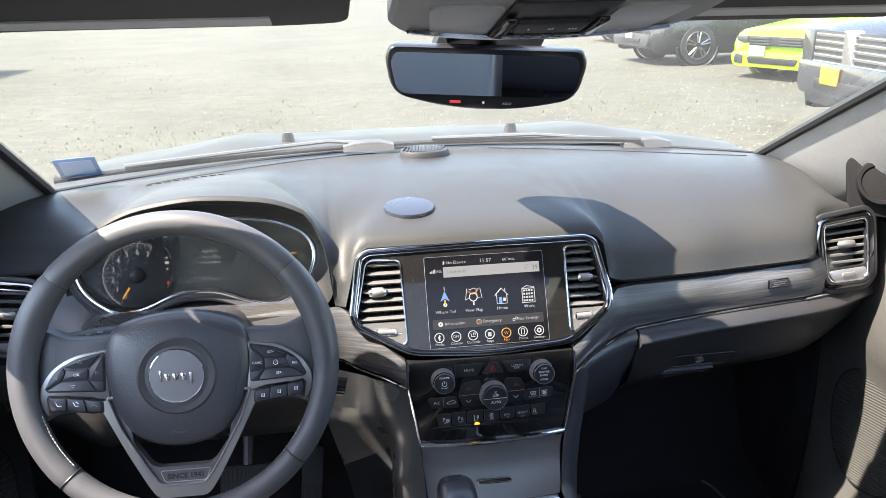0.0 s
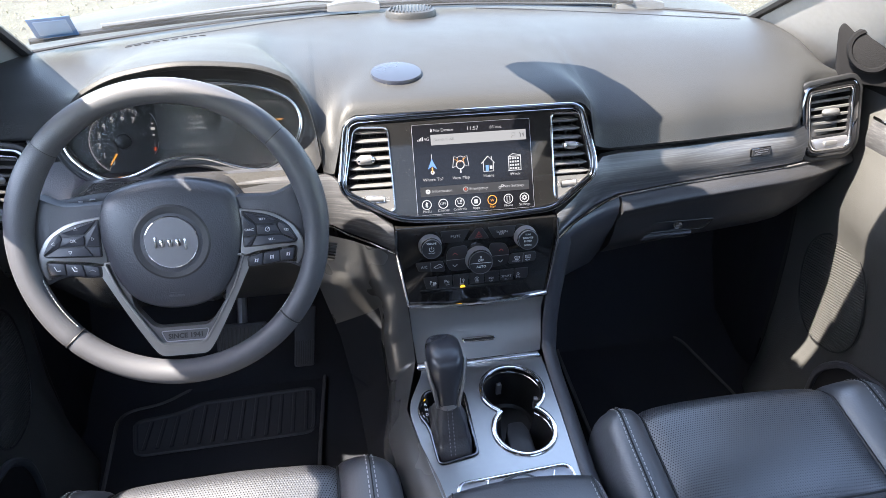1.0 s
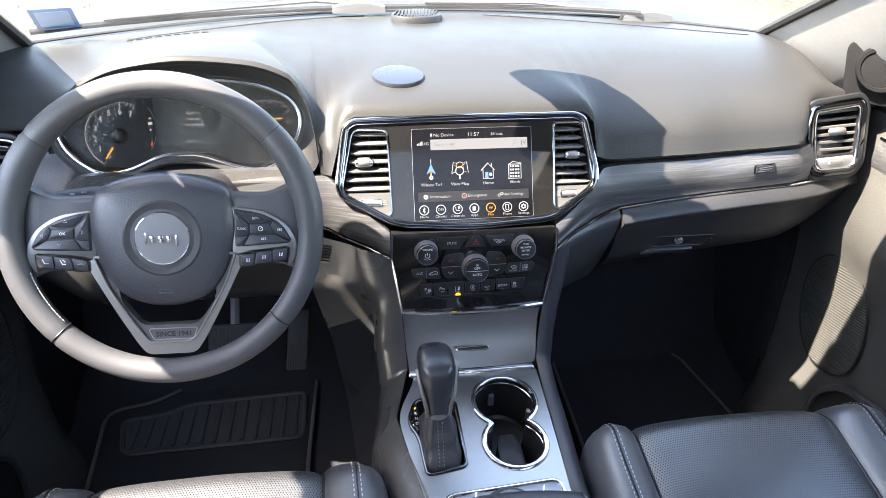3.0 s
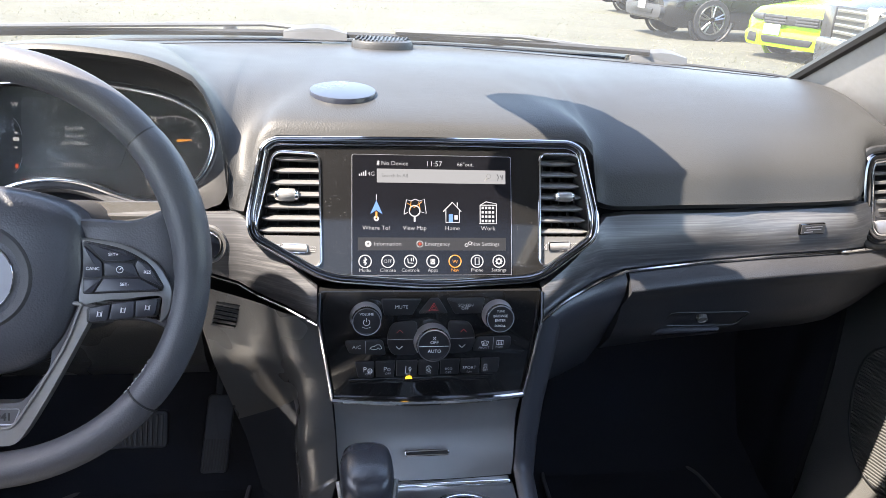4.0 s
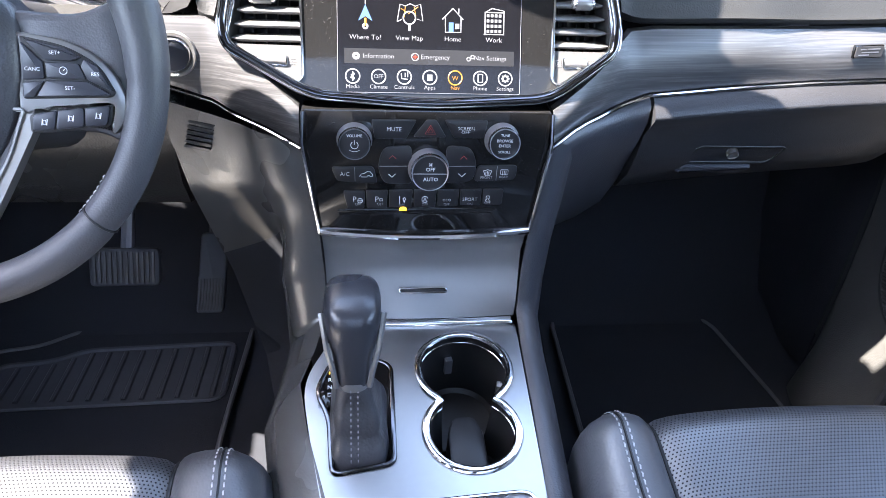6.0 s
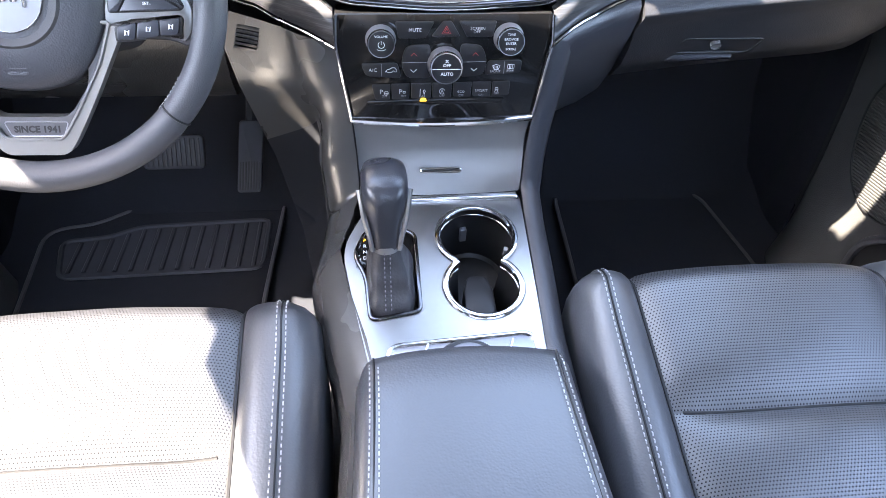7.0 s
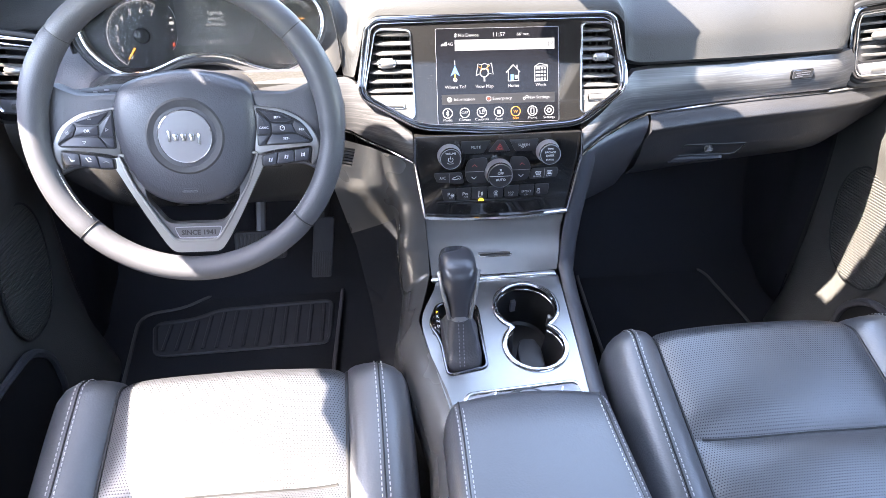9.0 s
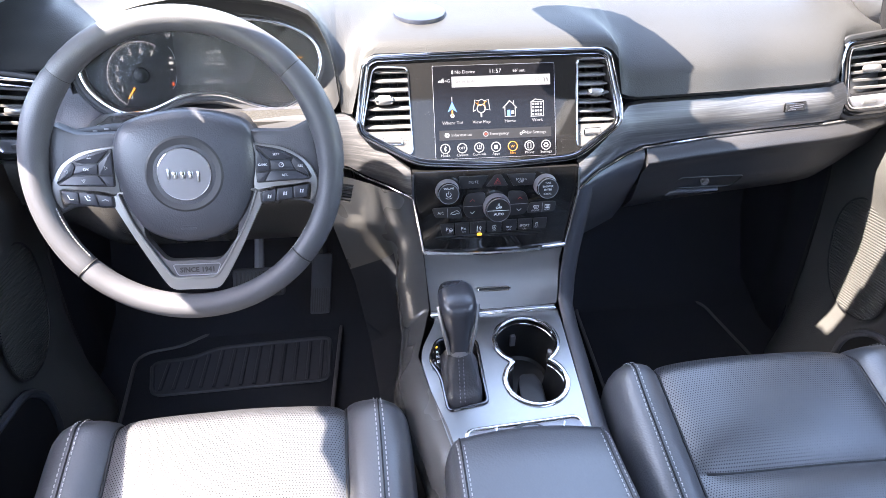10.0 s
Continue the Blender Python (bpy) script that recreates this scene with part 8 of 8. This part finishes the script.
    for k in range(n_bar):
        for s in (-1, 1):
            bm = bmesh.new()
            z = gz0 + (gz1 - gz0) * (k + 0.6) / (n_bar + 0.2)
            slab(bm, rect(*sorted((s * 0.09, s * gw * 0.96))[:1], z - 0.014, sorted((s * 0.09, s * gw * 0.96))[1], z + 0.014, 0.004, 2), fm, 0.03, 0.04, 0.004)
            part("grille_bar", bm, CHROME if kind == "pickup" else DARK, ob)
    if kind == "pickup":
        face([(-0.07, gz0 - 0.02), (0.07, gz0 - 0.02), (0.10, gz1 + 0.02), (-0.10, gz1 + 0.02)], 0.05, CHROME, "grille_shield")
    if kind == "suv":
        for k in range(7):
            u = -gw * 0.85 + gw * 1.7 * k / 6
            bm = bmesh.new()
            slab(bm, rect(u - 0.035, gz0 + 0.02, u + 0.035, gz1 - 0.02, 0.01, 2), fm, 0.03, 0.035, 0.004)
            part("grille_slot", bm, CHROME, ob)
    lw = 0.86 if kind != "coupe" else 0.78
    for s in (-1, 1):
        lamp = [(s * gw * 1.08, gz0 + 0.04), (s * hw * lw, gz0 + 0.06), (s * hw * (lw + 0.02), gz1), (s * gw * 1.08, gz1)]
        face(lamp, 0.015 if kind != "coupe" else 0.0, LAMP, "headlight", 0.16)
    low = {"suv": (0.42, 0.60), "coupe": (0.26, 0.44), "pickup": (0.48, 0.74)}[kind]
    face([(-hw * 0.80, low[0] - 0.06), (hw * 0.80, low[0] - 0.06), (hw * 0.84, low[1]), (-hw * 0.84, low[1])], 0.06, paint if kind == "coupe" else DARK if kind == "suv" else paint, "bumper", 0.3, 0.10)
    face([(-hw * 0.45, low[0]), (hw * 0.45, low[0]), (hw * 0.5, low[0] + 0.10), (-hw * 0.5, low[0] + 0.10)], 0.075, BLACK_TRIM, "air_intake", 0.05)
    if kind == "coupe":
        for s in (-1, 1):
            face([(s * hw * 0.58, 0.24), (s * hw * 0.76, 0.26), (s * hw * 0.74, 0.40), (s * hw * 0.58, 0.38)], 0.075, BLACK_TRIM, "air_intake", 0.05)
    plate_mat = surface("plate_yellow", (0.42, 0.22, 0.012), 0.5) if kind == "pickup" else surface("plate_white", (0.28, 0.28, 0.28), 0.5)
    px0 = {"suv": 0.0, "coupe": -0.28, "pickup": -0.20}[kind]
    pz = low[1] - {"suv": 0.10, "coupe": 0.06, "pickup": 0.20}[kind]
    face([(px0 - 0.15, pz), (px0 + 0.15, pz), (px0 + 0.15, pz + 0.16), (px0 - 0.15, pz + 0.16)], 0.09, plate_mat, "number_plate", 0.02, 0.01)
    return ob


DARKPAINT = surface("dark_grey_paint", (0.012, 0.013, 0.015), 0.25, coat=0.4, spread=0.05)
LIME = surface("lime_paint", (0.20, 0.34, 0.012), 0.25, coat=0.4, spread=0.04)
NAVY = surface("slate_paint", (0.020, 0.023, 0.03), 0.25, coat=0.4, spread=0.05)
parked("dark grey sport utility vehicle parked on gravel", (6.0, 15.05), (-1.0, -0.05), DARKPAINT, "suv")
parked("bright lime green sedan with black grille", (6.9, 11.4), (-0.93, -0.37), LIME, "coupe")
parked("slate grey pickup truck with chrome grille bars", (4.60, 6.45), (-0.995, 0.10), NAVY, "pickup")
parked("dark sport utility vehicle parked farther off", (7.6, 21.5), (-1.0, -0.05), DARKPAINT, "suv")
parked("dark car parked across the lot", (-6.9, 16.4), (1.0, 0.0), DARKPAINT, "suv")
parked("dark car parked at the side of the lot", (-6.1, 11.6), (1.0, 0.0), DARKPAINT, "suv")


# loose stones and thin grass over the lot
rng = random.Random(5)
verts, faces = [], []
for _ in range(26000):
    d = 3.5 + 30 * rng.random() ** 1.6
    x, y = (rng.random() * 2 - 1) * (2.0 + d * 0.75), 2.0 + d
    r = 0.006 + 0.018 * rng.random() ** 3
    k = len(verts)
    a0 = rng.random() * 6.28
    verts += [(x + r * math.cos(a0 + q * 1.257) * (0.7 + 0.6 * rng.random()), y + r * math.sin(a0 + q * 1.257) * (0.7 + 0.6 * rng.random()), 0.001) for q in range(5)]
    verts.append((x + r * 0.2, y, r * (0.5 + 0.5 * rng.random())))
    faces += [(k + q, k + (q + 1) % 5, k + 5) for q in range(5)]
me = bpy.data.meshes.new("loose_stones")
me.from_pydata(verts, [], faces)
mat, nt, b = base_material("gravel_stone")
geo = nt.nodes.new("ShaderNodeNewGeometry")
rr = ramp(nt, geo.outputs["Random Per Island"], [(0.0, (0.06, 0.056, 0.040)), (0.7, (0.115, 0.108, 0.078)), (1.0, (0.15, 0.142, 0.115))])
nt.links.new(rr.outputs["Color"], b.inputs["Base Color"])
b.inputs["Roughness"].default_value = 0.9
me.materials.append(mat)
tagged(new("loose_stones", me), "scattered pale gravel stones on the dry lot", "stones", kind="stuff")
verts, faces = [], []
for _ in range(130):
    d = 5.0 + 24 * rng.random()
    cx, cy = (rng.random() * 2 - 1) * (1.0 + d * 0.75), 2.0 + d
    for _ in range(26):
        x, y = cx + rng.gauss(0, 0.45), cy + rng.gauss(0, 0.45)
        for _ in range(3):
            a, h = rng.random() * 6.28, 0.015 + 0.03 * rng.random()
            k = len(verts)
            u, w = math.cos(a), math.sin(a)
            verts += [(x - w * 0.004, y + u * 0.004, 0), (x + w * 0.004, y - u * 0.004, 0), (x + u * h * 0.8, y + w * h * 0.8, h)]
            faces.append((k, k + 1, k + 2))
me = bpy.data.meshes.new("thin_grass")
me.from_pydata(verts, [], faces)
mat, nt, b = base_material("dry_grass")
geo = nt.nodes.new("ShaderNodeNewGeometry")
rr = ramp(nt, geo.outputs["Random Per Island"], [(0.0, (0.06, 0.08, 0.025)), (1.0, (0.14, 0.135, 0.06))])
nt.links.new(rr.outputs["Color"], b.inputs["Base Color"])
b.inputs["Roughness"].default_value = 0.7
me.materials.append(mat)
tagged(new("thin_grass", me), "thin patches of dry green grass in the gravel", "grass", kind="stuff")
